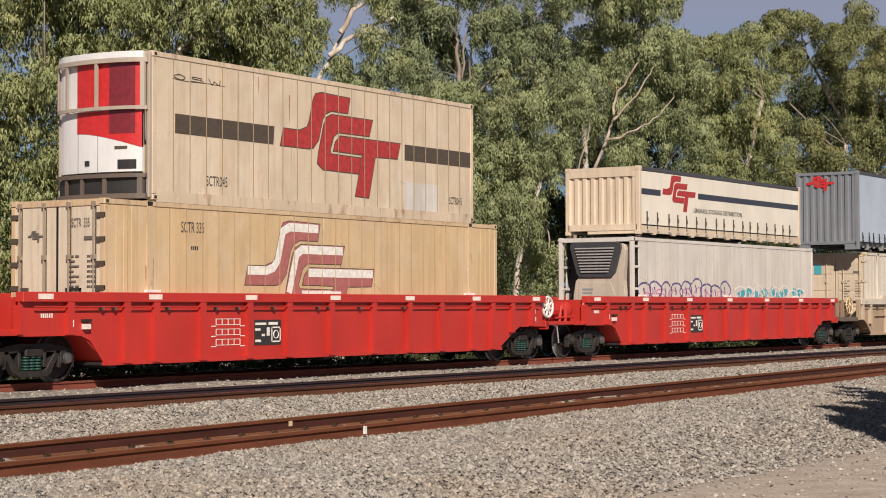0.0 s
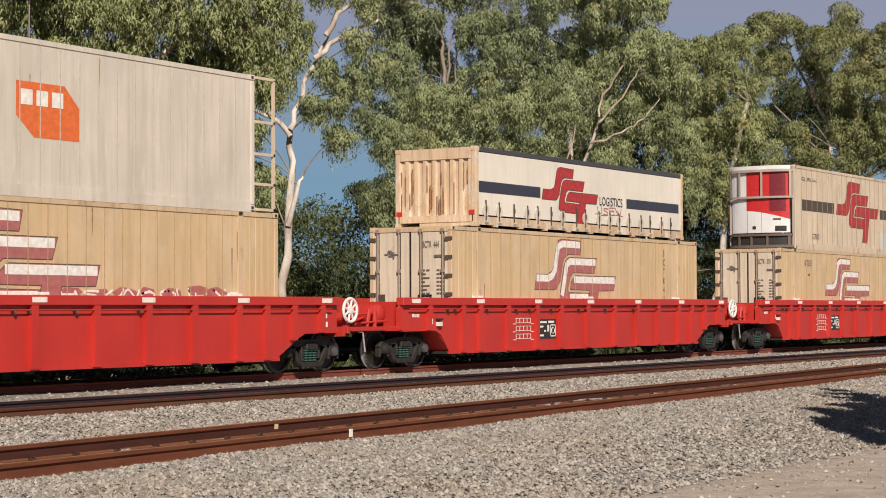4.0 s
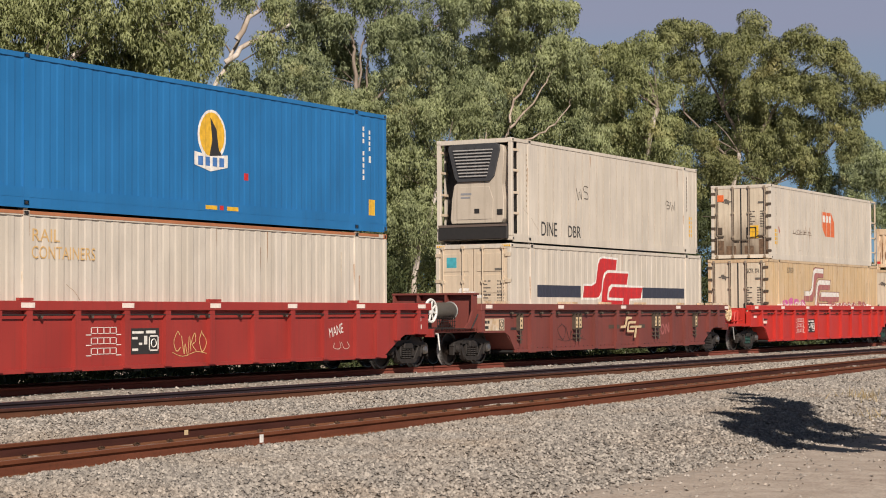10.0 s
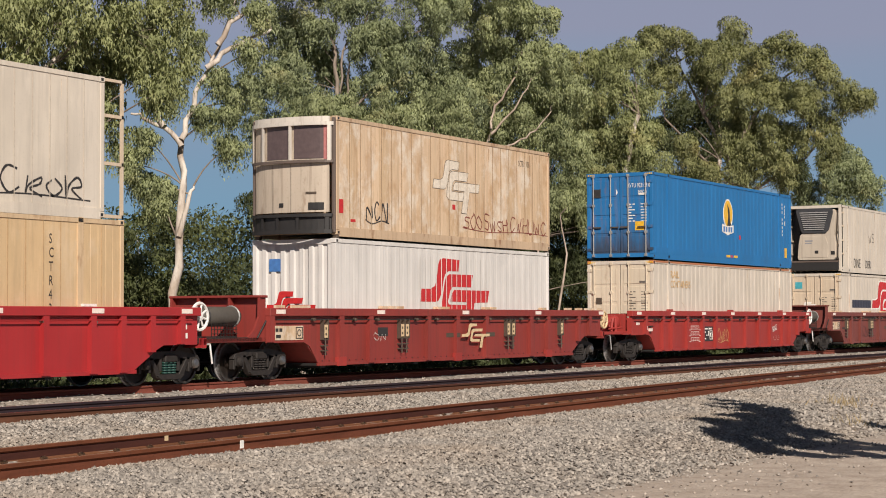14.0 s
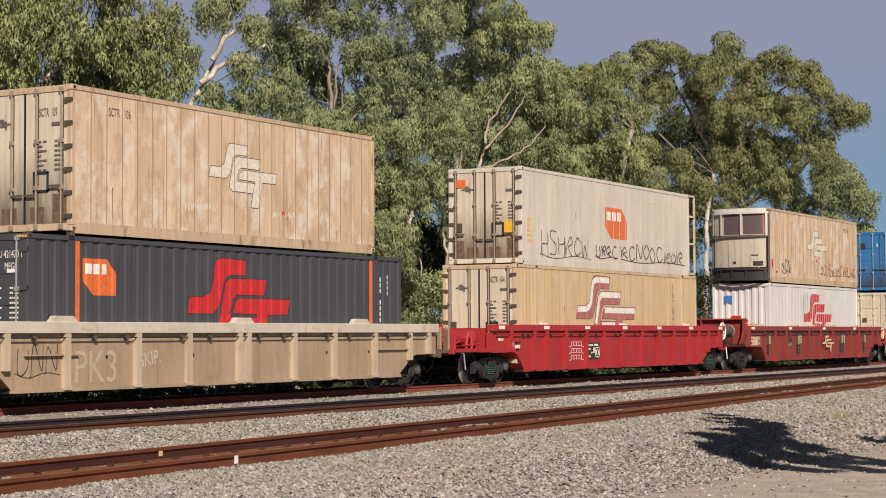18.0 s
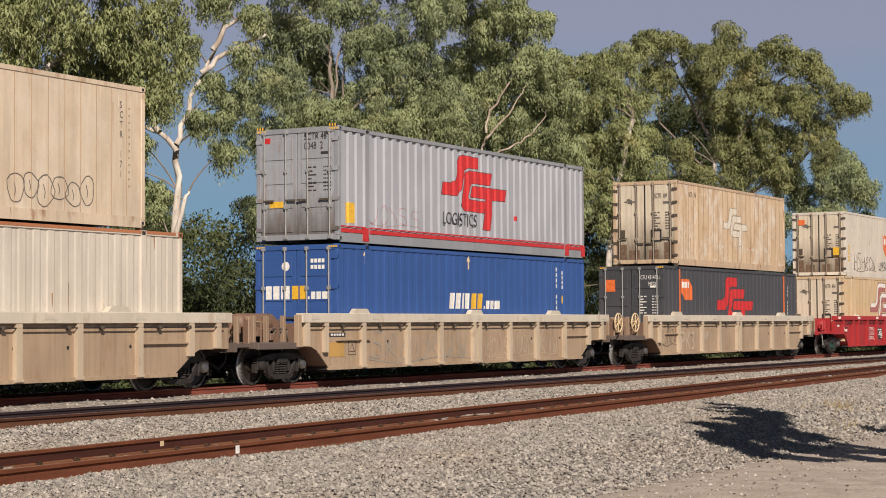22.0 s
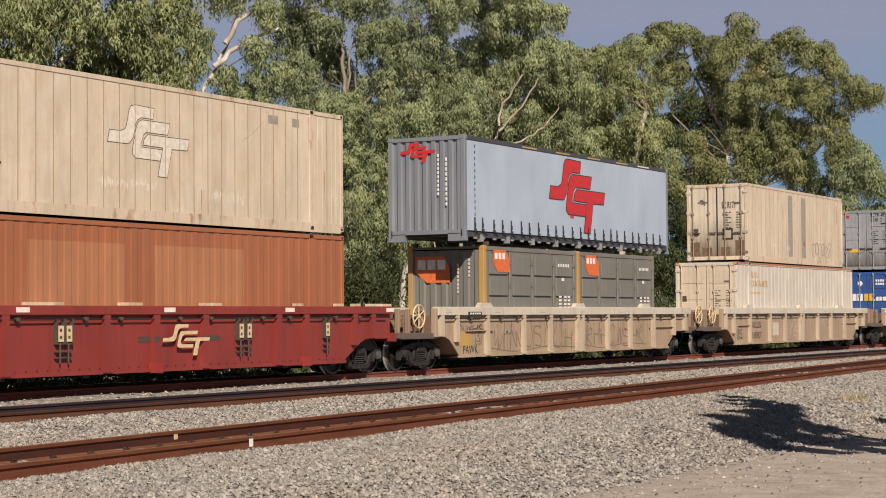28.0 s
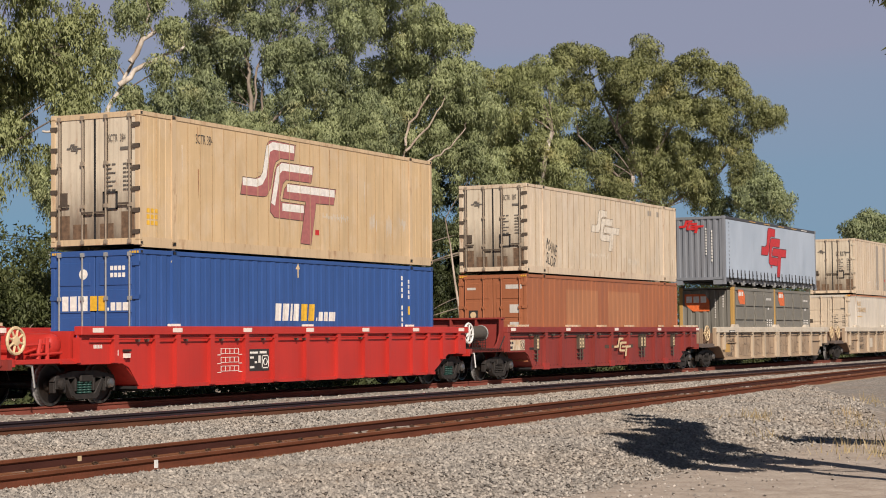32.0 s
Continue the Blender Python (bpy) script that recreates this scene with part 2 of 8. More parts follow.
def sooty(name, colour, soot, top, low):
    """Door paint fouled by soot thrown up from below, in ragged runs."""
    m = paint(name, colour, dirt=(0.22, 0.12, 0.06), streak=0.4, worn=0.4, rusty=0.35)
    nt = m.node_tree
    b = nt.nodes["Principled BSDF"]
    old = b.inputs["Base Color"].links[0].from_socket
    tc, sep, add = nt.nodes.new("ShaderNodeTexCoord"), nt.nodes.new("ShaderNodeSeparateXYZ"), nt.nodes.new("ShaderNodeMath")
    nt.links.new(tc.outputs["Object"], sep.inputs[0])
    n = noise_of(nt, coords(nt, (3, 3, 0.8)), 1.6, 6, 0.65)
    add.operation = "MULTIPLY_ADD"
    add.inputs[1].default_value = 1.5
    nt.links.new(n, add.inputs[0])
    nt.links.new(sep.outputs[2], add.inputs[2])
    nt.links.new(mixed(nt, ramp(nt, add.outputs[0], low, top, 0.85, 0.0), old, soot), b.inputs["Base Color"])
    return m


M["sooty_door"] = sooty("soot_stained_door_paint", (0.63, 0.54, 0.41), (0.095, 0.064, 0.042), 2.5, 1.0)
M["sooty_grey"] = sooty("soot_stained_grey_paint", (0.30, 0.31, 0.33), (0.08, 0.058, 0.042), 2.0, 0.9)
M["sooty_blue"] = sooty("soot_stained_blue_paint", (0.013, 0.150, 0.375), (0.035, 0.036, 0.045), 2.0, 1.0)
M["deep_red"] = paint("deep_red_paint", (0.36, 0.022, 0.024), dirt=(0.14, 0.03, 0.025), streak=0.3, worn=0.3)
M["faint_dark"] = plain("faded_sprayed_line", (0.20, 0.145, 0.10), 0.7)
M["grime"] = plain("door_grime", (0.14, 0.085, 0.05), 0.75, 0.0, 0.35)
M["glass_dark"] = plain("dark_tinted_panel", (0.10, 0.070, 0.068), 0.4)
M["red_window"] = plain("maroon_panel", (0.17, 0.018, 0.025), 0.4)
M["nose_white"] = paint("white_unit_paint", (0.70, 0.69, 0.68), streak=0.12)
M["nose_tan"] = paint("dirty_unit_paint", (0.50, 0.42, 0.33), dirt=(0.12, 0.075, 0.045), streak=0.75, worn=0.6, rusty=0.5, rust=(0.20, 0.12, 0.07))
M["cap_cream"] = paint("grimy_roof_cap_paint", (0.60, 0.55, 0.48), dirt=(0.16, 0.11, 0.07), streak=0.5, worn=0.5)
M["rim_tan"] = paint("rim_paint", (0.40, 0.33, 0.265), dirt=(0.2, 0.13, 0.08), streak=0.3)
M["rim_brown"] = paint("brown_frame_paint", (0.12, 0.09, 0.075), streak=0.3)
M["cream_edge"] = paint("rusty_edged_cream_paint", (0.60, 0.48, 0.35), dirt=(0.24, 0.14, 0.07), streak=0.45, worn=0.6, rusty=0.75, rust=(0.27, 0.125, 0.055))
M["old_edge"] = paint("rusty_edged_old_paint", (0.52, 0.38, 0.25), dirt=(0.20, 0.11, 0.055), streak=0.5, worn=0.6, rusty=0.8, rust=(0.22, 0.10, 0.045))
M["yellow_edge"] = paint("rusty_edged_yellow_paint", (0.57, 0.42, 0.26), dirt=(0.24, 0.14, 0.07), streak=0.4, worn=0.5, rusty=0.6, rust=(0.27, 0.125, 0.055))
M["grille"] = plain("dark_grille", (0.045, 0.045, 0.048), 0.5)

# ---- mesh helpers ----
def box(bm, x0, x1, y0, y1, z0, z1):
    v = [bm.verts.new(p) for p in ((x0, y0, z0), (x1, y0, z0), (x1, y1, z0), (x0, y1, z0), (x0, y0, z1), (x1, y0, z1), (x1, y1, z1), (x0, y1, z1))]
    for f in ((3, 2, 1, 0), (4, 5, 6, 7), (0, 1, 5, 4), (1, 2, 6, 5), (2, 3, 7, 6), (3, 0, 4, 7)):
        bm.faces.new([v[i] for i in f])


def prism(bm, pts, y0, y1):
    """A flat outline in x and z, given depth along y."""
    a, b = [bm.verts.new((x, y0, z)) for x, z in pts], [bm.verts.new((x, y1, z)) for x, z in pts]
    n = len(pts)
    bm.faces.new(a)
    bm.faces.new(b[::-1])
    for i in range(n):
        bm.faces.new((a[i], b[i], b[(i + 1) % n], a[(i + 1) % n]))


def tube(bm, p, q, r, n=8, r2=None, caps=True):
    p, q = Vector(p), Vector(q)
    m = (q - p).to_track_quat("Z", "Y").to_matrix()
    rings = [[bm.verts.new(c + m @ Vector((rr * math.cos(2 * math.pi * i / n), rr * math.sin(2 * math.pi * i / n), 0))) for i in range(n)]
             for c, rr in ((p, r), (q, r if r2 is None else r2))]
    for i in range(n):
        bm.faces.new((rings[0][i], rings[0][(i + 1) % n], rings[1][(i + 1) % n], rings[1][i]))
    if caps:
        bm.faces.new(rings[0][::-1])
        bm.faces.new(rings[1])


def lathe(bm, profile, origin, axis="Y", n=24):
    """Turns a profile of (radius, along) round an axis through origin."""
    o = Vector(origin)
    rings = []
    for r, a in profile:
        ring = []
        for i in range(n):
            c, s = r * math.cos(2 * math.pi * i / n), r * math.sin(2 * math.pi * i / n)
            ring.append(bm.verts.new(o + Vector({"X": (a, c, s), "Y": (c, a, s), "Z": (c, s, a)}[axis])))
        rings.append(ring)
    for a, b in zip(rings, rings[1:]):
        for i in range(n):
            bm.faces.new((a[i], a[(i + 1) % n], b[(i + 1) % n], b[i]))
    bm.faces.new(rings[0][::-1])
    bm.faces.new(rings[-1])


def ring(bm, centre, r, thick, axis="Y", n=20, k=6):
    o = Vector(centre)
    rows = []
    for i in range(n):
        a = 2 * math.pi * i / n
        row = []
        for j in range(k):
            b = 2 * math.pi * j / k
            rr, h = r + thick * math.cos(b), thick * math.sin(b)
            row.append(bm.verts.new(o + Vector({"Y": (rr * math.cos(a), h, rr * math.sin(a)), "X": (h, rr * math.cos(a), rr * math.sin(a)), "Z": (rr * math.cos(a), rr * math.sin(a), h)}[axis])))
        rows.append(row)
    for i in range(n):
        for j in range(k):
            bm.faces.new((rows[i][j], rows[(i + 1) % n][j], rows[(i + 1) % n][(j + 1) % k], rows[i][(j + 1) % k]))


def part(name, bm, material, parent=None, label="", at=None, smooth=False, bevel=0.0):
    if bevel:
        bmesh.ops.bevel(bm, geom=bm.edges[:], offset=bevel, segments=1, affect="EDGES")
    bmesh.ops.recalc_face_normals(bm, faces=bm.faces)
    me = bpy.data.meshes.new(name)
    bm.to_mesh(me)
    bm.free()
    me.materials.append(material)
    if smooth:
        me.shade_smooth()
    ob = new(name, me)
    if parent:
        ob.parent = parent
    if at:
        ob.location = at
    if label:
        ob["label"] = label
    if name in ("side_mark", "door_mark", "end_mark", "data_mark", "plate_mark", "rivets"):
        ob["kind"] = "stuff"
    return ob


def bit(name, material, parent, *box_or, label="", bevel=0.0):
    bm = bmesh.new()
    for b in box_or:
        box(bm, *b)
    return part(name, bm, material, parent, label, bevel=bevel)


def again(ob, at, parent=None):
    """One more piece on the same mesh."""
    c = ob.copy()
    scene.collection.objects.link(c)
    c.parent = parent or ob.parent
    c.location = at
    return c


def big_mesh(name, verts, faces, material):
    """A mesh from arrays of corners and of triangles or quads."""
    me = bpy.data.meshes.new(name)
    k = faces.shape[1]
    me.vertices.add(len(verts))
    me.vertices.foreach_set("co", np.ascontiguousarray(verts, dtype=np.float32).ravel())
    me.loops.add(faces.size)
    me.loops.foreach_set("vertex_index", np.ascontiguousarray(faces, dtype=np.int32).ravel())
    me.polygons.add(len(faces))
    me.polygons.foreach_set("loop_start", np.arange(0, faces.size, k, dtype=np.int32))
    me.update(calc_edges=True)
    me.materials.append(material)
    return me


# ---- ground and tracks ----
NEAR_DRIFT = 0.058              # the near siding runs slightly askew
def ground_material():
    m, nt, b = shader("ground_ballast_and_dirt", 0.9)
    tc = nt.nodes.new("ShaderNodeTexCoord")
    pos = tc.outputs["Object"]
    vor = nt.nodes.new("ShaderNodeTexVoronoi")
    vor.inputs["Scale"].default_value = 12
    nt.links.new(pos, vor.inputs["Vector"])
    stone = mixed(nt, vor.outputs["Color"], (0.20, 0.18, 0.158), (0.48, 0.43, 0.375))
    # cell edges are darkened, painting in the shade between stones
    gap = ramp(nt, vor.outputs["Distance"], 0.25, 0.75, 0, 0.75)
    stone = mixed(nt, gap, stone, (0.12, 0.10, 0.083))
    wide = noise_of(nt, pos, 0.5, 5)
    stone = mixed(nt, ramp(nt, wide, 0.45, 0.75, 0, 0.35), stone, (0.36, 0.25, 0.16))
    fine, mid = noise_of(nt, pos, 30, 4), noise_of(nt, pos, 2.2, 5)
    dirt = mixed(nt, ramp(nt, mid, 0.3, 0.7), (0.34, 0.27, 0.215), (0.50, 0.42, 0.345))
    dirt = mixed(nt, ramp(nt, fine, 0.5, 0.75, 0, 0.5), dirt, (0.14, 0.10, 0.07))
    sep = nt.nodes.new("ShaderNodeSeparateXYZ")
    nt.links.new(pos, sep.inputs[0])
    jit = nt.nodes.new("ShaderNodeMath")
    jit.operation = "MULTIPLY_ADD"
    nt.links.new(mid, jit.inputs[0])
    jit.inputs[1].default_value = 1.6
    nt.links.new(sep.outputs[1], jit.inputs[2])
    near = ramp(nt, jit.outputs[0], 8.8, 9.7)
    far = ramp(nt, jit.outputs[0], 30.6, 31.4, 1, 0)
    both = nt.nodes.new("ShaderNodeMath")
    both.operation = "MULTIPLY"
    nt.links.new(near, both.inputs[0])
    nt.links.new(far, both.inputs[1])
    slew, strip = nt.nodes.new("ShaderNodeMath"), nt.nodes.new("ShaderNodeMath")
    slew.operation, strip.operation = "MULTIPLY_ADD", "ABSOLUTE"
    slew.inputs[1].default_value = -NEAR_DRIFT
    nt.links.new(sep.outputs[0], slew.inputs[0])
    nt.links.new(sep.outputs[1], slew.inputs[2])
    off = nt.nodes.new("ShaderNodeMath")
    off.operation = "SUBTRACT"
    off.inputs[1].default_value = 13.05 - 13 * NEAR_DRIFT - 0.7525 - 0.16
    nt.links.new(slew.outputs[0], off.inputs[0])
    nt.links.new(off.outputs[0], strip.inputs[0])
    edge = nt.nodes.new("ShaderNodeMath")
    edge.operation = "MULTIPLY_ADD"
    nt.links.new(noise_of(nt, pos, 3.0, 5), edge.inputs[0])
    edge.inputs[1].default_value = 0.30
    nt.links.new(strip.outputs[0], edge.inputs[2])
    stone = mixed(nt, ramp(nt, edge.outputs[0], 0.20, 0.34, 0.8, 0.0), stone, (0.43, 0.31, 0.20))
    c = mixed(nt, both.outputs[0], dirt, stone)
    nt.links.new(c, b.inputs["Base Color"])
    h = nt.nodes.new("ShaderNodeMath")
    h.operation = "ADD"
    nt.links.new(ramp(nt, vor.outputs["Distance"], 0, 0.7, 1, 0), h.inputs[0])
    nt.links.new(fine, h.inputs[1])
    bumped(nt, b, h.outputs[0], 0.5, 0.02)
    return m


M["ground"] = ground_material()


def askew(x):
    return NEAR_DRIFT * (x - 13)


def lie(x, y):
    """Height of the ground."""
    def sm(a, b, v):
        k = min(1, max(0, (v - a) / (b - a)))
        return k * k * (3 - 2 * k)
    q = y - (askew(x) if 0 < x < 160 else 0)
    bed = -0.15 - 0.30 * (1 - sm(8.6, 10.6, y)) - 0.40 * sm(28.4, 30.2, y)
    crib = -0.14 * (sm(12.34, 12.42, q) * (1 - sm(13.66, 13.74, q)) + sm(19.79, 19.87, y) * (1 - sm(21.12, 21.2, y)) + sm(25.42, 25.5, y) * (1 - sm(26.74, 26.82, y)))
    dip = -0.12 * sm(14.6, 15.6, q) * (1 - sm(17.8, 19.0, y))
    dip -= 0.10 * sm(21.35, 22.0, y) * (1 - sm(24.75, 25.2, y))
    rise = 0.04 * sm(10.9, 11.7, q) * (1 - sm(14.2, 14.9, q))
    return bed + rise + crib + dip + 0.03 * noise.noise((x * 0.35, y * 0.35, 0)) + 0.012 * noise.noise((x * 2, y * 2, 3))


def build_ground():
    ys = [-900, -300, -100, -40, -15, -5, 0, 3, 5] + [5.5 + 0.125 * i for i in range(200)] + [32, 33.5, 35, 38, 42, 47, 55, 70, 100, 160, 300, 700, 2000]
    xs = [-900, -300, -120, -60, -30, -12, 0] + [4 + 0.6 * i for i in range(110)] + [72 + 3 * i for i in range(30)] + [170, 200, 260, 350, 500, 800, 1300, 2200]
    v = np.array([(x, y, lie(x, y)) for y in ys for x in xs])
    n = len(xs)
    f = np.array([(j * n + i, j * n + i + 1, (j + 1) * n + i + 1, (j + 1) * n + i) for j in range(len(ys) - 1) for i in range(n - 1)])
    me = big_mesh("ground", v, f, M["ground"])
    me.shade_smooth()
    tagged(new("ground", me), "grey railway ballast running into sandy brown dirt", "ground", kind="structure")


build_ground()


def rail_material(name, side, head, rough):
    m, nt, b = shader(name, 0.85)
    b.inputs["Specular IOR Level"].default_value = 0.15
    n = noise_of(nt, coords(nt, (0.6, 6, 6)), 2.0, 5)
    f = noise_of(nt, coords(nt, (1, 1, 1)), 25, 3)
    c = mixed(nt, ramp(nt, n, 0.3, 0.7), side, [v * 1.55 for v in side])
    c = mixed(nt, ramp(nt, f, 0.5, 0.8, 0, 0.5), c, (0.07, 0.03, 0.015))
    nt.links.new(c, b.inputs["Base Color"])
    bumped(nt, b, f, 0.3, 0.01)
    h, ht, hb = shader(name + "_head", rough, 0.85 if rough < 0.4 else 0.2)
    n2 = noise_of(ht, coords(ht, (0.4, 20, 1)), 2.0, 4)
    ht.links.new(mixed(ht, ramp(ht, n2, 0.3, 0.7), head, [v * 0.6 for v in head]), hb.inputs["Base Color"])
    return m, h


M["rail_used"], M["head_used"] = rail_material("rusty_rail_in_use", (0.088, 0.038, 0.022), (0.14, 0.145, 0.175), 0.22)
# siding head tops get a lighter orange, a sunlit line put into colour
M["rail_idle"], M["head_idle"] = rail_material("rusty_siding_rail", (0.108, 0.036, 0.020), (0.30, 0.135, 0.065), 0.45)

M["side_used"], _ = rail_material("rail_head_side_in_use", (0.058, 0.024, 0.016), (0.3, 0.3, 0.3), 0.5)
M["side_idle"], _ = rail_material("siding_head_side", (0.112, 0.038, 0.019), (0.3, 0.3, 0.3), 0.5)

M["foot_used"], _ = rail_material("rail_foot_in_use", (0.12, 0.052, 0.029), (0.3, 0.3, 0.3), 0.5)
M["foot_idle"], _ = rail_material("siding_foot", (0.13, 0.055, 0.027), (0.3, 0.3, 0.3), 0.5)
# tracks: name, y of the centre at x = 0, its drift per metre of x
NEAR_LIFT = 0.04                # the near track lies slightly higher
TRACKS = [("main", TRACK_Y, 0.0), ("middle", 20.5, 0.0), ("near", 13.05 - 13 * NEAR_DRIFT, NEAR_DRIFT)]
PROFILE = [(-0.070, -0.170), (0.070, -0.170), (0.070, -0.158), (0.012, -0.142), (0.009, -0.055), (0.034, -0.038), (0.036, -0.006), (0.026, 0.0),
           (-0.026, 0.0), (-0.036, -0.006), (-0.034, -0.038), (-0.009, -0.055), (-0.012, -0.142), (-0.070, -0.158)]


M["rail_main"], _ = rail_material("orange_rusty_rail", (0.15, 0.044, 0.030), (0.3, 0.3, 0.3), 0.5)
# darker faces for the far rail of each pair
M["gauge_used"], _ = rail_material("blackish_inner_rail_face", (0.022, 0.016, 0.020), (0.3, 0.3, 0.3), 0.5)
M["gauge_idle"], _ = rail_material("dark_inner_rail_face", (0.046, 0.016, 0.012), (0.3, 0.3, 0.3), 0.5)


def build_rail(y, drift, used, track, inner):
    bm = bmesh.new()
    xs = [-200 + 10 * i for i in range(60)]
    up = NEAR_LIFT if track == "near" else 0.0
    rows = [[bm.verts.new((x, y + drift * x + p, z + up)) for p, z in PROFILE] for x in xs]
    n = len(PROFILE)
    for a, b in zip(rows, rows[1:]):
        for i in range(n):
            f = bm.faces.new((a[i], b[i], b[(i + 1) % n], a[(i + 1) % n]))
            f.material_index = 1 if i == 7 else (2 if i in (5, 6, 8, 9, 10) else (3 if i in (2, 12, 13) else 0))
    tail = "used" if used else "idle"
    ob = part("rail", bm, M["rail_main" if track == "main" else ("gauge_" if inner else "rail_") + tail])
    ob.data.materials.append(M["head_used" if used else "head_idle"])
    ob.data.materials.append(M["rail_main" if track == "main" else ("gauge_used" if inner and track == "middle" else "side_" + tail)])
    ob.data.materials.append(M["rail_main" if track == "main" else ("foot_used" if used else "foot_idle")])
    tagged(ob, "rusty steel rail with a %s head lying on ballast" % ("polished" if used else "dull brown"), "rail", "rails of the %s track" % track, "structure")
    return ob


for track, y, drift in TRACKS:
    for side in (-0.7525, 0.7525):
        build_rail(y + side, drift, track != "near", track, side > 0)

# ---- the train: wagons ----
def thing(name, label, category, group=""):
    return tagged(new(name), label, category, group)


def hand_wheel(parent, x, y, z, material, r=0.36, spokes=6):
    thick = spokes > 6
    bm = bmesh.new()
    ring(bm, (0, 0, 0), r - (0.02 if thick else 0), 0.036 if thick else 0.024)
    rim = part("hand_wheel", bm, material, parent, "spoked brake hand wheel", (x, y, z))
    for i in range(spokes):
        a = math.pi / 6 + i * 2 * math.pi / spokes
        bm = bmesh.new()
        tube(bm, (0, 0, 0), (r * math.cos(a), 0, r * math.sin(a)), 0.026 if thick else 0.018, 6)
        part("spoke", bm, material, rim)
    bm = bmesh.new()
    if thick:
        lathe(bm, [(0.03, -0.04), (0.10, -0.03), (0.11, 0.0), (0.10, 0.03), (0.05, 0.05), (0.05, 0.18)], (0, 0, 0), "Y", 16)
    else:
        tube(bm, (0, -0.05, 0), (0, 0.18, 0), 0.05, 8)
    part("hub", bm, material, rim)


def side_frame(parent, y, material):
    bm = bmesh.new()
    d = 0.07
    prism(bm, [(-1.10, 0.52), (-1.02, 0.64), (-0.42, 0.74), (0.42, 0.74), (1.02, 0.64), (1.10, 0.52), (0.98, 0.50), (0.42, 0.60), (-0.42, 0.60), (-0.98, 0.50)], y - d, y + d)
    for s in (-1, 1):
        prism(bm, [(s * 0.74, 0.60), (s * 0.62, 0.62), (s * 0.26, 0.16), (s * 0.46, 0.16)], y - d, y + d)
        prism(bm, [(s * 0.36, 0.62), (s * 0.28, 0.62), (s * 0.28, 0.30), (s * 0.36, 0.30)], y - d, y + d)
        box(bm, s * 0.875 - 0.17, s * 0.875 + 0.17, y - d * 1.2, y + d * 1.2, 0.36, 0.58)
        box(bm, s * 0.875 - 0.21, s * 0.875 - 0.13, y - d, y + d, 0.28, 0.50)
        box(bm, s * 0.875 + 0.13, s * 0.875 + 0.21, y - d, y + d, 0.28, 0.50)
    prism(bm, [(-0.50, 0.22), (-0.34, 0.12), (0.34, 0.12), (0.50, 0.22), (0.34, 0.24), (-0.34, 0.24)], y - d * 1.4, y + d * 1.4)
    return part("side_frame", bm, material, parent, bevel=0.012)


def bogie(parent, x, spring_material):
    bm = bmesh.new()
    box(bm, -0.22, 0.22, -1.12, 1.12, 0.50, 0.66)
    box(bm, -0.16, 0.16, -0.4, 0.4, 0.66, 0.80)
    b = part("bogie", bm, M["bogie"], parent, "grimy cast three-piece bogie", (x, 0, 0), bevel=0.02)
    for y in (-1.0, 1.0):
        side_frame(b, y, M["bogie"])
        for cx in (-0.15, 0.0, 0.15):
            bm = bmesh.new()
            for k in range(5):
                ring(bm, (cx, y - 0.03, 0.27 + 0.055 * k), 0.062, 0.020, "Z", 10, 5)
            tube(bm, (cx, y - 0.03, 0.24), (cx, y - 0.03, 0.50), 0.045, 8)
            part("spring", bm, spring_material, b, smooth=True)
        for cx in (-0.875, 0.875):
            bm = bmesh.new()
            s = 1 if y > 0 else -1
            lathe(bm, [(0.105, 0), (0.115, s * 0.06), (0.10, s * 0.13), (0.05, s * 0.15)], (cx, y, 0.46), "Y", 14)
            part("axle_box", bm, M["tyre"] if cx > 0 else M["bogie"], b, smooth=False)
    for cx in (-0.875, 0.875):
        bm = bmesh.new()
        tube(bm, (0, -0.95, 0), (0, 0.95, 0), 0.08, 12)
        for s in (-1, 1):
            lathe(bm, [(0.10, s * 0.58), (0.13, s * 0.64), (0.15, s * 0.68), (0.38, s * 0.715), (0.40, s * 0.685), (0.485, s * 0.685), (0.487, s * 0.71), (0.462, s * 0.725), (0.455, s * 0.815),
                       (0.40, s * 0.815), (0.385, s * 0.775), (0.17, s * 0.745), (0.14, s * 0.81), (0.10, s * 0.82)], (0, 0, 0), "Y", 28)
        w = part("wheelset", bm, M["wheel"], b, "steel wheels on an axle", (cx, 0, 0.46))
    return b


def wheel_material():
    m, nt, b = shader("wheel_steel", 0.5, 0.6)
    n = noise_of(nt, coords(nt, (1, 1, 1)), 6, 4)
    geo = nt.nodes.new("ShaderNodeTexCoord")
    sep = nt.nodes.new("ShaderNodeSeparateXYZ")
    nt.links.new(geo.outputs["Object"], sep.inputs[0])
    flat = nt.nodes.new("ShaderNodeCombineXYZ")
    nt.links.new(sep.outputs[0], flat.inputs[0])
    nt.links.new(sep.outputs[2], flat.inputs[2])
    ln = nt.nodes.new("ShaderNodeVectorMath")
    ln.operation = "LENGTH"
    nt.links.new(flat.outputs[0], ln.inputs[0])
    dirty = mixed(nt, ramp(nt, n, 0.3, 0.7), (0.030, 0.023, 0.019), (0.065, 0.048, 0.038))
    dirty = mixed(nt, ramp(nt, ln.outputs["Value"], 0.398, 0.408), dirty, (0.075, 0.066, 0.058))
    nt.links.new(mixed(nt, ramp(nt, ln.outputs["Value"], 0.452, 0.458), dirty, (0.42, 0.41, 0.40)), b.inputs["Base Color"])
    return m


M["wheel"] = wheel_material()

SILL_TOP, SILL_LOW, BASE = 1.70, 1.51, 0.36


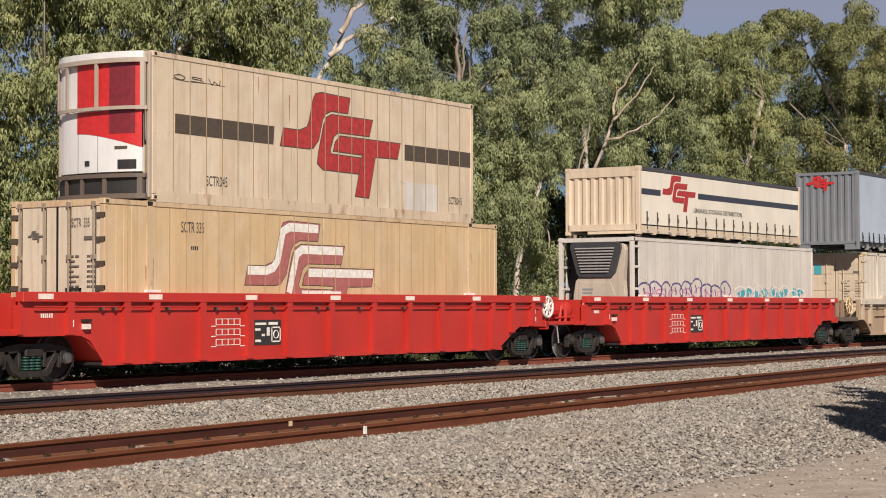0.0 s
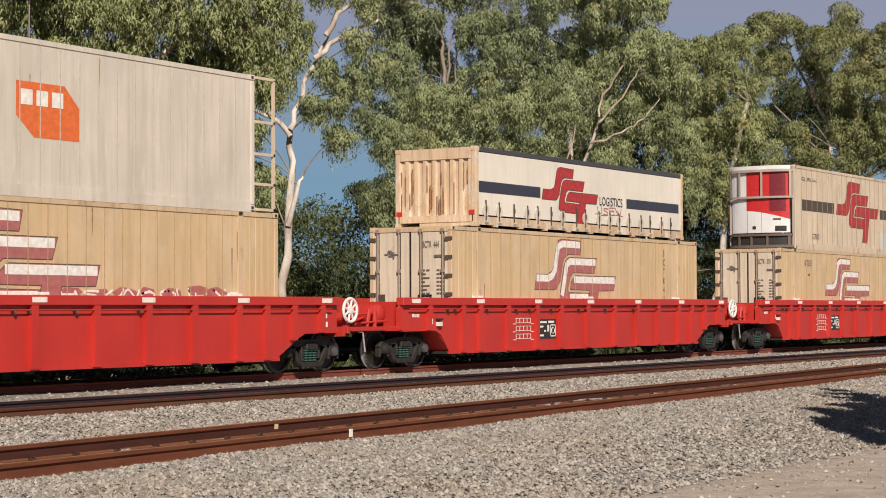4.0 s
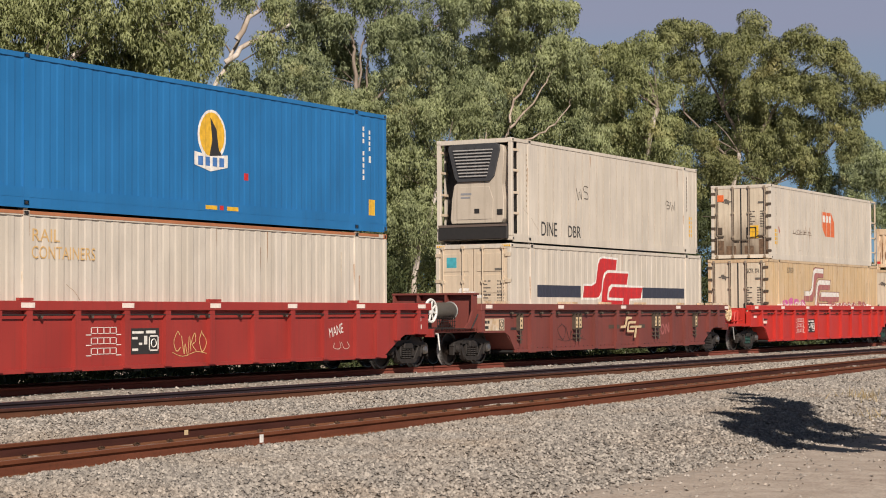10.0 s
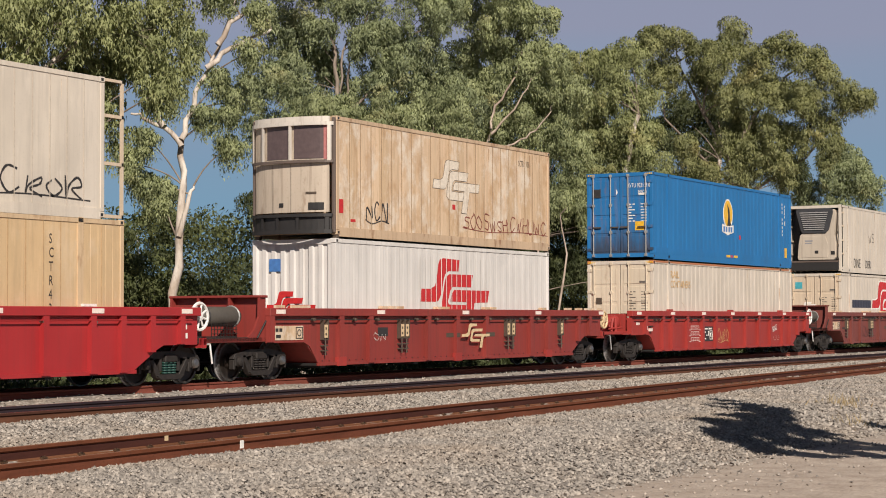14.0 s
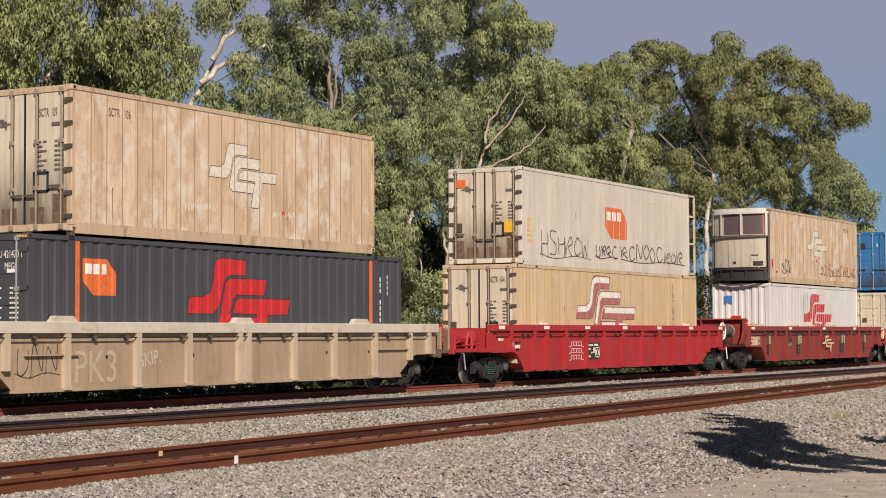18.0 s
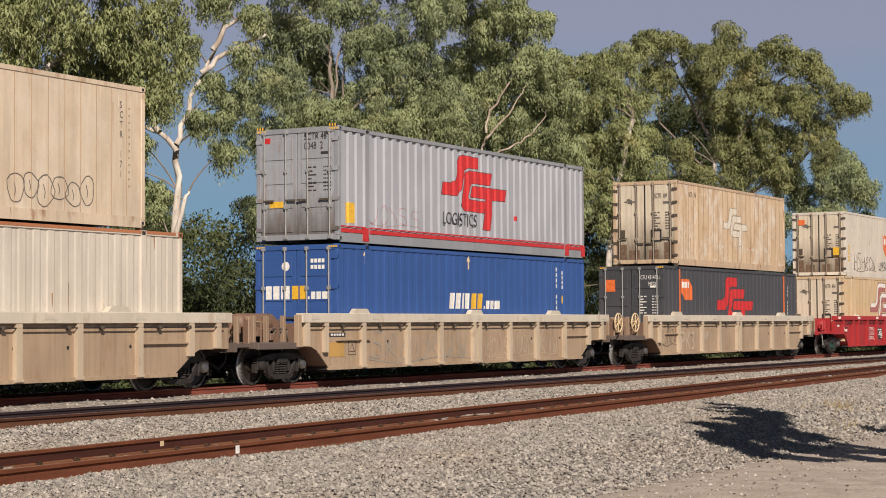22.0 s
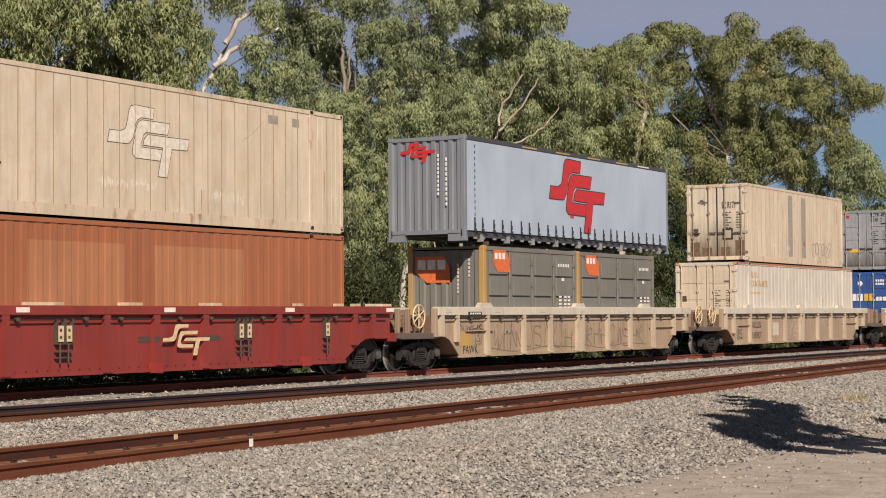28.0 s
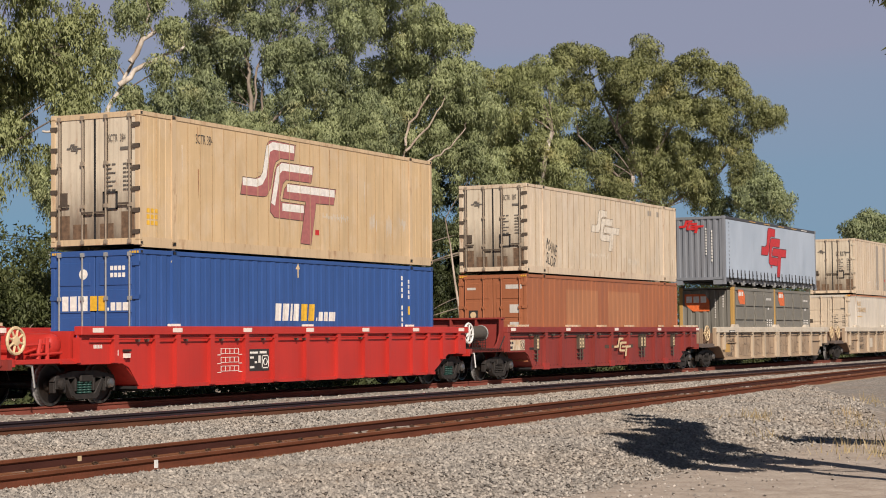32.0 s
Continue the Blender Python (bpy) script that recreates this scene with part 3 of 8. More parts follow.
def wagon(kind, name, label):
    """A well wagon for stacked containers. Its sills run from x = 0 to L; the brake end lies at x < 0."""
    body, L = {"R": (M["red"], 19.15), "S": (M["deep_red"], 19.15), "O": (M["old_red"], 19.15), "D": (M["dark_red"], 19.0), "T": (M["tan"], 18.25)}[kind]
    sill = M["sill_tan"] if kind == "T" else body
    low = 1.465 if kind == "T" else SILL_LOW
    w = thing(name, label, "railway wagon", "wagons of the train")
    xl, xr, yl, yr = (0.80, 1.32, 1.35, 2.0) if kind == "T" else (1.85, 2.22, 1.45, 2.22)
    outline = [(0, low), (0, 0.88), (xl - 0.25, 0.88), (xl, 0.78), (xr, BASE), (L - yr, BASE), (L - yl, 0.78), (L - yl + 0.25, 0.88), (L, 0.88), (L, low)]
    for s in (-1, 1):
        bm = bmesh.new()
        prism(bm, outline, s * 1.31, s * 1.34)
        part("side_sheet", bm, body, w)
        bm = bmesh.new()
        box(bm, 0, L, min(s * 1.24, s * 1.45), max(s * 1.24, s * 1.45), low, SILL_TOP)
        part("top_sill", bm, sill, w, bevel=0.012)
        bm = bmesh.new()
        box(bm, xr, L - yr, min(s * 1.28, s * 1.41), max(s * 1.28, s * 1.41), BASE - 0.06, BASE + 0.02)
        part("bottom_sill", bm, body, w)
        bm = bmesh.new()
        tube(bm, (0.3, s * 1.43, low - 0.085), (L - 0.3, s * 1.43, low - 0.085), 0.016, 6)
        part("brake_pipe", bm, M["dark"] if kind not in "RS" else body, w)
        if s < 0 and kind in "TD":
            clip = bit("pipe_clip", M["hinge"], w, (-0.05, 0.05, -1.462, -1.36, low - 0.12, low - 0.045), bevel=0.01)
            clip.location.x = 1.9
            for k in range(1, 11):
                again(clip, (1.9 + k * (L - 3.4) / 10 + (0.35 if k % 2 else -0.1), 0, 0))
    # posts
    if kind in "ROS":
        xs = [1.25, 2.79, 3.64, 5.05, 6.58, 7.94, 9.50, 11.16, 12.65, 14.06, 15.51, 16.47, 17.46, 18.5]
        wide = 0.17
    elif kind == "D":
        xs = [0.10, 3.17, 4.58, 7.59, 9.22, 10.96, 13.82, 14.99, 17.2, 18.05]
        wide = 0.20
    else:
        xs = [0.25, 1.10, 2.88, 5.16, 6.96, 8.89, 9.23, 11.16, 12.97, 14.93, 16.74, 17.75]
        wide = 0.17
    for s in (-1, 1):
        first = None
        for x in xs:
            foot = 0.88 if x < xl or x > L - yl else (0.72 if x < xr or x > L - yr else BASE)
            bm = bmesh.new()
            prism(bm, [(x - wide / 2, low), (x - wide / 2, foot + 0.02), (x + wide / 2, foot + 0.02), (x + wide / 2, low)], s * 1.34, s * 1.445)
            if foot == BASE:
                box(bm, x - wide / 2 - 0.03, x + wide / 2 + 0.03, min(s * 1.34, s * 1.45), max(s * 1.34, s * 1.45), BASE - 0.03, BASE + 0.035)
            part("post", bm, M["post_tan"] if kind == "T" else body, w)
        if kind in "ROS":
            bm = bmesh.new()
            prism(bm, [(-0.045, 0), (0.045, 0), (0.012, -0.055), (-0.012, -0.055)], s * 1.34, s * 1.44)
            # the shadow under the sill is put into the gussets' dark brown
            g0 = part("gusset", bm, M["rim_brown"], w, "", (2.1, 0, low - 0.10))
            for x in (2.45, 4.0, 5.5, 6.2, 7.4, 9.0, 9.4, 10.6, 11.2, 12.4, 14.0, 15.6, 17.5):
                again(g0, (x, 0, low - 0.10))
    for i in range(7):
        if kind == "D" and i > 4:
            break
        x = 0.44 + i * 4.6 if kind == "D" else 0.57 + i * 3.01 * L / 19.15
        bm = bmesh.new()
        box(bm, -0.19, 0.19, -1.457, -1.449, -0.05, 0.05)
        part("reflector", bm, M["reflector"] if kind != "T" else M["sill_tan"], w, "pale rectangular reflector", (x, 0, (low + SILL_TOP) / 2 + 0.01))
    # well floor and ends
    bit("floor", M["dark"], w, (xr, L - yr, -1.30, 1.30, 0.30, 0.36), *[(x, x + 0.22, -1.28, 1.28, 0.24, 0.52) for x in (xr + 0.2, 4.5, 7, 9.4, 11.8, 14.2, L - yr - 0.5)])
    body_end = M["rust_frame"] if kind == "T" else body
    bit("bulkhead", body_end, w, (1.75, 1.83, -1.30, 1.30, 0.90, 1.46))
    bit("bulkhead", body_end, w, (L - 1.53, L - 1.45, -1.30, 1.30, 0.90, 1.46))
    for ends in (((xl - 0.20, 0.90), (xr + 0.06, BASE)), ((L - yl + 0.20, 0.90), (L - yr - 0.06, BASE))):
        (x0, z0), (x1, z1) = ends
        bm = bmesh.new()
        prism(bm, [(x0, z0), (x1, z1), (x1 + 0.03, z1), (x0 + 0.03, z0)], -1.305, 1.305)
        part("end_slope", bm, body_end, w)
    plat = M["rim_brown"] if kind == "T" else body
    reach = 2.35 if kind == "D" else (2.05 if kind in "ROS" else 1.75)
    bit("end_platform", plat, w, (-reach, 1.75, -1.15, 1.15, 0.90, 0.98), (-reach, 0.0, -1.30, -1.18, 0.91, 1.01), (-reach, 0.0, 1.18, 1.30, 0.91, 1.01), (-reach - 0.07, -reach + 0.05, -1.30, 1.30, 0.86, 1.02), bevel=0.01)
    bit("end_platform", plat, w, (L - 1.75, L + (1.25 if kind == "T" else 0.35), -1.15, 1.15, 0.90, 0.98), (L + 0.28, L + 0.40, -1.30, 1.30, 0.80, 1.02))
    bm = bmesh.new()
    box(bm, -2.25, -1.6, -0.16, 0.16, 0.70, 0.92)
    tube(bm, (-2.25, 0, 0.80), (-1.9, 0, 0.80), 0.15, 8)
    part("coupler", bm, M["bogie"], w)
    bm = bmesh.new()
    box(bm, L + 0.2, L + 0.62, -0.16, 0.16, 0.70, 0.92)
    tube(bm, (L + 0.5, -0.12, 0.80), (L + 0.72, 0.05, 0.80), 0.15, 8)
    part("coupler", bm, M["bogie"], w)
    bm = bmesh.new()
    pts = [Vector((-1.75, -0.5, 0.95)), Vector((-1.9, -0.5, 0.55)), Vector((-2.05, -0.42, 0.38)), Vector((-2.2, -0.3, 0.55))]
    for a, b in zip(pts, pts[1:]):
        tube(bm, a, b, 0.028, 6)
    part("brake_hose", bm, M["dark"], w)
    # brake gear on the platform
    if kind in "ROS":
        bm = bmesh.new()
        lathe(bm, [(0.06, -0.80), (0.17, -0.78), (0.24, -0.70), (0.255, -0.58), (0.255, 0.30), (0.22, 0.40), (0.1, 0.44)], (-0.46, -0.34, 1.30), "Y", 20)
        part("air_reservoir", bm, body, w, smooth=True)
        bm = bmesh.new()
        tube(bm, (-0.95, -0.70, 1.22), (-0.95, 0.1, 1.22), 0.12, 12)
        tube(bm, (-1.25, -0.75, 1.10), (-0.7, -0.75, 1.22), 0.035, 6)
        tube(bm, (-1.3, -0.9, 1.0), (-1.3, -0.9, 1.35), 0.03, 6)
        tube(bm, (-0.8, -0.95, 1.0), (-0.62, -0.9, 1.35), 0.025, 6)
        box(bm, -1.15, -0.78, -0.9, -0.55, 0.98, 1.10)
        part("brake_cylinder", bm, body, w)
        bm = bmesh.new()
        box(bm, -2.03, -1.89, -1.20, -1.10, 0.86, 1.44)
        part("hand_wheel_stand", bm, body, w)
        hand_wheel(w, -1.96, -1.27, 1.40, M["wheel_white"] if kind in "RS" else M["wheel_cream"], 0.29, 8)
        bm = bmesh.new()
        tube(bm, (-1.62, -1.25, 0.90), (-1.42, -1.25, 0.88), 0.022, 6)
        tube(bm, (-1.42, -1.25, 0.88), (-1.36, -1.27, 0.42), 0.022, 6)
        part("release_rod", bm, M["galv"], w, "bent pale release rod")
        for p0, p1, r in (((-1.5, -1.15, 1.30), (-0.7, -1.15, 1.34), 0.028), ((-1.15, -1.18, 1.01), (-1.05, -1.18, 1.42), 0.045), ((-0.86, -1.2, 1.01), (-0.86, -1.2, 1.46), 0.05), ((-1.4, -1.2, 1.10), (-0.4, -1.22, 1.14), 0.03)):
            bm = bmesh.new()
            tube(bm, p0, p1, r, 8)
            part("brake_rod", bm, body, w)
        bit("end_step", body, w, (-0.06, 0.0, -1.44, -1.26, 0.92, 1.46), (-0.55, 0.0, -1.35, -1.24, 0.90, 0.96), (-0.08, 0.12, -1.2, 1.2, 0.9, 1.60))
        bm = bmesh.new()
        box(bm, 0, 0.06, -1.10, 1.10, 0.98, 1.44)
        part("end_plate", bm, body, w)
    elif kind == "D":
        bm = bmesh.new()
        lathe(bm, [(0.05, -2.08), (0.18, -2.05), (0.23, -1.96), (0.23, -0.66), (0.18, -0.57), (0.05, -0.55)], (0, -0.85, 1.50), "X", 20)
        part("air_reservoir", bm, M["reservoir"], w, smooth=True)
        for x in (-1.86, -0.74):
            bm = bmesh.new()
            ring(bm, (x, -0.85, 1.50), 0.24, 0.022, "X", 18, 5)
            part("reservoir_strap", bm, M["galv"] if x > -1 else M["dark"], w)
        basket = bit("basket", M["dark"], w, (-1.75, -0.75, -1.02, -0.68, 1.02, 1.05))
        for i in range(9):
            bit("basket_bar", M["bogie"], basket, (-1.75 + 0.12 * i, -1.735 + 0.12 * i, -1.035, -1.02, 1.02, 1.34))
        for i in range(3):
            bit("basket_rod", M["bogie"], basket, (-1.75, -0.75, -1.045, -1.035, 1.10 + 0.10 * i, 1.115 + 0.10 * i))
        bit("end_plate", body, w, (-0.05, 0.02, -1.30, 1.30, 0.98, 1.94))
        bit("end_flange", M["dark_red"], w, (-0.22, 0.06, -1.34, 1.34, 1.94, 2.0), bevel=0.01)
        for y in (-1.30, 1.24, -0.45, 0.45):
            bm = bmesh.new()
            prism(bm, [(-0.05, 1.94), (-0.22, 1.94), (-0.24, 1.50), (-0.42, 1.20), (-0.70, 1.0), (-0.05, 1.0)], y, y + 0.06)
            part("end_gusset", bm, body, w)
        bit("step_rail", M["bogie"], w, (-2.35, -0.10, -1.30, -1.20, 0.92, 1.02), bevel=0.01)
        bm = bmesh.new()
        tube(bm, (-0.35, -1.32, 1.0), (-0.05, -1.36, 1.40), 0.02, 6)
        part("grab_rod", bm, M["dark"], w)
        bm = bmesh.new()
        tube(bm, (-2.36, -1.25, 0.90), (-2.12, -1.26, 0.88), 0.022, 6)
        tube(bm, (-2.12, -1.26, 0.88), (-2.06, -1.28, 0.44), 0.022, 6)
        part("release_rod", bm, M["wheel_white"], w, "bent pale release rod")
        hand_wheel(w, -2.52, -1.27, 1.50, M["wheel_white"], 0.32, 8)
        bm = bmesh.new()
        box(bm, -2.48, -2.32, -1.18, -1.08, 0.90, 1.62)
        bit("gear_box", M["bogie"], w, (-2.42, -2.20, -1.12, -0.70, 1.42, 1.72), bevel=0.03)
        part("hand_wheel_stand", bm, M["bogie"], w)
    else:
        for x in (-0.72, L + 1.25):
            hand_wheel(w, x, -1.24, 1.44, M["wheel_cream"], 0.31)
        bm = bmesh.new()
        box(bm, L + 1.05, L + 1.18, -1.14, -1.0, 0.9, 1.55)
        part("hand_wheel_stand", bm, M["rust_frame"], w)
        bit("hand_wheel_stand", M["rust_frame"], w, (-0.66, -0.55, -1.14, -1.0, 0.98, 1.55))
        for p0, p1, r in (((-1.6, -1.0, 1.36), (-0.2, -1.0, 1.30), 0.035), ((-0.7, -1.0, 1.0), (-0.5, -0.9, 1.4), 0.03), ((-1.2, -1.05, 1.0), (-1.2, -1.05, 1.52), 0.03), ((L + 0.2, -1.05, 1.0), (L + 0.55, -1.05, 1.48), 0.03), ((L + 0.1, -1.0, 1.42), (L + 1.1, -1.0, 1.38), 0.03)):
            bm = bmesh.new()
            tube(bm, p0, p1, r, 6)
            part("brake_rod", bm, M["rust_frame"], w)
        bm = bmesh.new()
        tube(bm, (-0.62, -0.9, 1.22), (-0.62, 0.4, 1.22), 0.17, 12)
        tube(bm, (-0.30, -0.95, 1.30), (-0.30, -0.5, 1.30), 0.11, 12)
        box(bm, -0.85, -0.2, -0.9, 0.3, 0.98, 1.06)
        part("brake_cylinder", bm, M["rust_frame"], w)
        bit("end_frame", M["tan"], w, (-0.14, 0.0, -1.42, -1.28, 0.88, 1.66), bevel=0.008)
        bit("end_wall", M["gear_tan"], w, (-1.70, -0.10, -0.62, -0.56, 0.98, 1.62))
        bit("deck_edge", M["rim_brown"], w, (-1.75, 0.05, -1.36, -1.24, 0.84, 0.99), bevel=0.01)
        for x in (-1.66, -1.12, -0.40):
            bit("stanchion", M["gear_tan"], w, (x, x + 0.10, -1.16, -1.04, 0.98, 1.64), bevel=0.01)
        for z in (1.18, 1.34, 1.50):
            bm = bmesh.new()
            tube(bm, (-1.62, -1.0 - 0.05 * (z > 1.3), z), (-0.14, -0.98, z - 0.05), 0.026, 6)
            part("brake_rod", bm, M["gear_tan"] if z > 1.4 else M["rust_frame"], w)
        for x, y, z in ((-1.4, -1.0, 1.22), (-0.9, -1.04, 1.12), (-0.32, -1.02, 1.3), (-1.52, -0.9, 1.44)):
            bit("valve_box", M["rust_frame"], w, (x, x + 0.16, y - 0.08, y + 0.10, z - 0.08, z + 0.10), bevel=0.02)
        bit("end_wall", M["gear_tan"], w, (L + 0.05, L + 1.10, -0.62, -0.56, 0.98, 1.60))
        for x in (L + 0.10, L + 0.60, L + 1.06):
            bit("stanchion", M["gear_tan"], w, (x, x + 0.09, -1.16, -1.04, 0.98, 1.62), bevel=0.01)
        for x, z in ((L + 0.24, 1.16), (L + 0.72, 1.30), (L + 0.36, 1.40)):
            bit("valve_box", M["rust_frame"], w, (x, x + 0.18, -1.06, -0.86, z - 0.09, z + 0.09), bevel=0.02)
    for x in ((-0.35, L - 1.45) if kind == "T" else ((0.15, L - 1.05) if kind == "D" else (0.62, L - 0.62))):
        bogie(w, x, M["spring"] if kind in "RS" else M["bogie"])
    # what sets the kinds apart
    if kind in "ROS":
        z = 0.98
        bm = bmesh.new()
        for k in range(3):
            zz = 0.62 + 0.21 * k
            for a, b in ((0, 0.012), (0.12, 0.132)):
                box(bm, 5.55, 6.35, -1.346, -1.341, zz + a, zz + b)
            for i in range(5):
                box(bm, 5.55 + i * 0.195, 5.57 + i * 0.195, -1.346, -1.341, zz, zz + 0.13)
            box(bm, 5.40, 5.56, -1.346, -1.341, zz - 0.03, zz - 0.012)
            box(bm, 6.34, 6.50, -1.346, -1.341, zz - 0.03, zz - 0.012)
        part("load_diagram", bm, M["logo_white"], w, "white stencilled loading diagram")
        p = bit("data_panel", M["ink"], w, (6.82, 7.74, -1.347, -1.341, 0.60, 1.14), label="black panel with white data")
        bm = bmesh.new()
        for k, (a, b) in enumerate(((6.85, 7.22), (6.85, 7.02), (7.07, 7.17), (6.85, 7.04))):
            box(bm, a, b, -1.351, -1.347, 1.03 - 0.12 * k, 1.08 - 0.12 * k)
        box(bm, 7.30, 7.62, -1.351, -1.347, 1.03, 1.09)
        box(bm, 7.24, 7.34, -1.351, -1.347, 0.80, 0.98)
        for a in ((7.40, 7.72, 0.66, 0.69), (7.40, 7.72, 0.96, 0.99), (7.40, 7.43, 0.66, 0.99), (7.69, 7.72, 0.66, 0.99)):
            box(bm, a[0], a[1], -1.351, -1.347, a[2], a[3])
        ring(bm, (7.56, -1.349, 0.825), 0.085, 0.012, "Y", 14, 4)
        part("data_mark", bm, M["logo_white"], w, "white data bars and emblem")
        bit("end_bar", M["logo_white"], w, (L - 0.42, L - 0.38, -1.347, -1.341, 1.22, 1.34))
        bit("end_bar", M["logo_white"], w, (L - 0.44, L - 0.36, -1.347, -1.341, 1.02, 1.14))
        bit("card", M["grey_white"], w, (14.0, 14.22, -1.348, -1.341, 0.84, 1.08), label="grey card holder")
        bit("marker_light", M["reflector"], w, (1.62, 1.78, -1.43, -1.34, 1.00, 1.10))
        bit("bracket", M["bogie"], w, (1.6, 1.8, -1.44, -1.34, 1.14, 1.19))
        bm = bmesh.new()
        for x in (0.55, 0.60, 0.65, 0.70, 0.76, 0.82):
            box(bm, x, x + 0.032, -1.346, -1.341, 1.22, 1.30)
        box(bm, 1.28, 1.30, -1.452, -1.446, 1.05, 1.18)
        part("end_lettering", bm, M["logo_white"], w, "small white stencilled bars")
        bit("stacking_tab", M["logo_white"] if kind in "RS" else body, w, (3.45, 3.85, -1.35, -1.26, 1.705, 1.76))
        bit("stacking_tab", M["logo_white"] if kind in "RS" else body, w, (9.5, 9.95, -1.35, -1.26, 1.705, 1.76))
        bit("stacking_tab", M["logo_white"] if kind in "RS" else body, w, (15.3, 15.7, -1.35, -1.26, 1.705, 1.76))
    elif kind == "D":
        for x in (2.43, 6.15, 6.40, 12.29, 12.60, 15.90):
            bm = bmesh.new()
            box(bm, x - 0.10, x + 0.10, -1.44, -1.34, 0.98, 1.30)
            lk = part("lock_lever", bm, M["wheel_cream"], w, "tan lever plate")
            bm = bmesh.new()
            for a in ((-0.12, -0.09), (0.09, 0.12)):
                box(bm, x + a[0], x + a[1], -1.45, -1.34, 0.93, 1.44)
            for z in (0.95, 0.80, 0.68):
                box(bm, x - 0.11, x + 0.11, -1.43, -1.34, z - 0.03, z)
            tube(bm, (x, -1.42, 0.96), (x, -1.42, 0.55), 0.018, 6)
            box(bm, x - 0.03, x + 0.03, -1.445, -1.435, 1.18, 1.24)
            box(bm, x - 0.03, x + 0.03, -1.445, -1.435, 1.04, 1.10)
            part("lever_bracket", bm, M["hinge"], w)
        for x in (0.4, 1.1, 1.5, 5.2, 5.6, 6.0, 8.1, 8.5, 10.9, 11.3, 14.6, 16.4, 17.2, 17.9, 18.4, 18.7):
            bit("stacking_tab", M["cream_old"], w, (x, x + 0.26, -1.42, -1.27, 1.705, 1.77))
        p = bit("data_plate", M["cream_old"], w, (0.15, 1.55, -1.35, -1.341, 0.94, 1.28), label="cream data plate with dark bars")
        bm = bmesh.new()
        for a in ((0.2, 0.32, 1.14, 1.22), (0.36, 0.48, 1.14, 1.22), (0.52, 0.64, 1.14, 1.22), (0.2, 0.32, 0.99, 1.07), (0.38, 0.58, 0.99, 1.07), (1.22, 1.25, 0.97, 1.25), (1.49, 1.52, 0.97, 1.25), (1.22, 1.52, 0.97, 0.99), (1.22, 1.52, 1.23, 1.25)):
            box(bm, a[0], a[1], -1.355, -1.35, a[2], a[3])
        ring(bm, (1.37, -1.353, 1.11), 0.075, 0.012, "Y", 14, 4)
        part("plate_mark", bm, M["ink"], w)
        bm = bmesh.new()
        for a, b, y in ((8.70, 9.118, -1.341), (9.122, 9.318, -1.4455), (10.862, 11.058, -1.4455), (11.062, 11.60, -1.341)):
            box(bm, a, b, y - 0.0035, y, 0.93, 1.05)
        part("stripe", bm, M["hinge"], w)
        bm = bmesh.new()
        for pts in emblem(9.35, 1.33, 1.75, 0.72, -0.045):
            prism(bm, pts, -1.452, -1.446)
        part("emblem", bm, M["wheel_cream"], w, "tan interlocked bands")
        for x in (3.17, 9.22, 14.99):
            bit("foot_plate", M["old_red"], w, (x - 0.19, x + 0.19, -1.455, -1.35, 0.28, 0.50))
        bm = bmesh.new()
        for i in range(46):
            x = 2.4 + i * (L - 4.8) / 45
            box(bm, x - 0.014, x + 0.014, -1.35, -1.34, 0.40, 0.428)
        part("rivets", bm, M["dark"], w)
    else:
        for x in (2.80, 9.05, 14.25):
            bm = bmesh.new()
            prism(bm, [(x - 0.40, SILL_TOP), (x - 0.26, SILL_TOP + 0.12), (x + 0.26, SILL_TOP + 0.12), (x + 0.40, SILL_TOP)], -1.42, -1.27)
            part("container_guide", bm, sill, w)
        bit("panel_step", body, w, (1.65, 3.25, -1.41, -1.34, 1.02, 1.05))
        bit("panel_step", body, w, (15.0, 16.65, -1.41, -1.34, 1.02, 1.05))
        hole = None
        for x in (4.2, 5.2, 7.2, 9.0, 11.1, 12.7, 14.7):
            if hole is None:
                bm = bmesh.new()
                tube(bm, (0, -1.346, 0.98), (0, -1.336, 0.98), 0.04, 8)
                hole = part("drain_hole", bm, M["dark"], w, "", (x, 0, 0))
            else:
                again(hole, (x, 0, 0))
    return w, L

# ---- the train: containers ----
HW = 1.25                       # half width of a container


def corrugation(x0, x1, pitch=0.42, depth=0.024):
    """Corners (x, inset) of a trapezoid-ribbed sheet."""
    n = max(1, round((x1 - x0) / pitch))
    p = (x1 - x0) / n
    out = []
    for i in range(n):
        a = x0 + i * p
        out += [(a, 0.0), (a + 0.40 * p, 0.0), (a + 0.52 * p, depth), (a + 0.88 * p, depth)]
    return out + [(x1, 0.0)]


def seams(x0, x1, pitch=0.52, depth=0.005, wide=0.012):
    """Corners (x, inset) of a flat sheet with narrow upright seams."""
    n = max(1, round((x1 - x0) / pitch))
    p = (x1 - x0) / n
    out = [(x0, 0.0)]
    for i in range(1, n):
        a = x0 + i * p
        out += [(a - wide, 0.0), (a - wide * 0.5, depth), (a + wide * 0.5, depth), (a + wide, 0.0)]
    return out + [(x1, 0.0)]


def flat(x0, x1):
    return [(x0, 0.0), (x1, 0.0)]


def inset_at(profile, x):
    for (a, p), (b, q) in zip(profile, profile[1:]):
        if a <= x <= b:
            return p + (q - p) * (x - a) / max(1e-9, b - a)
    return 0.0


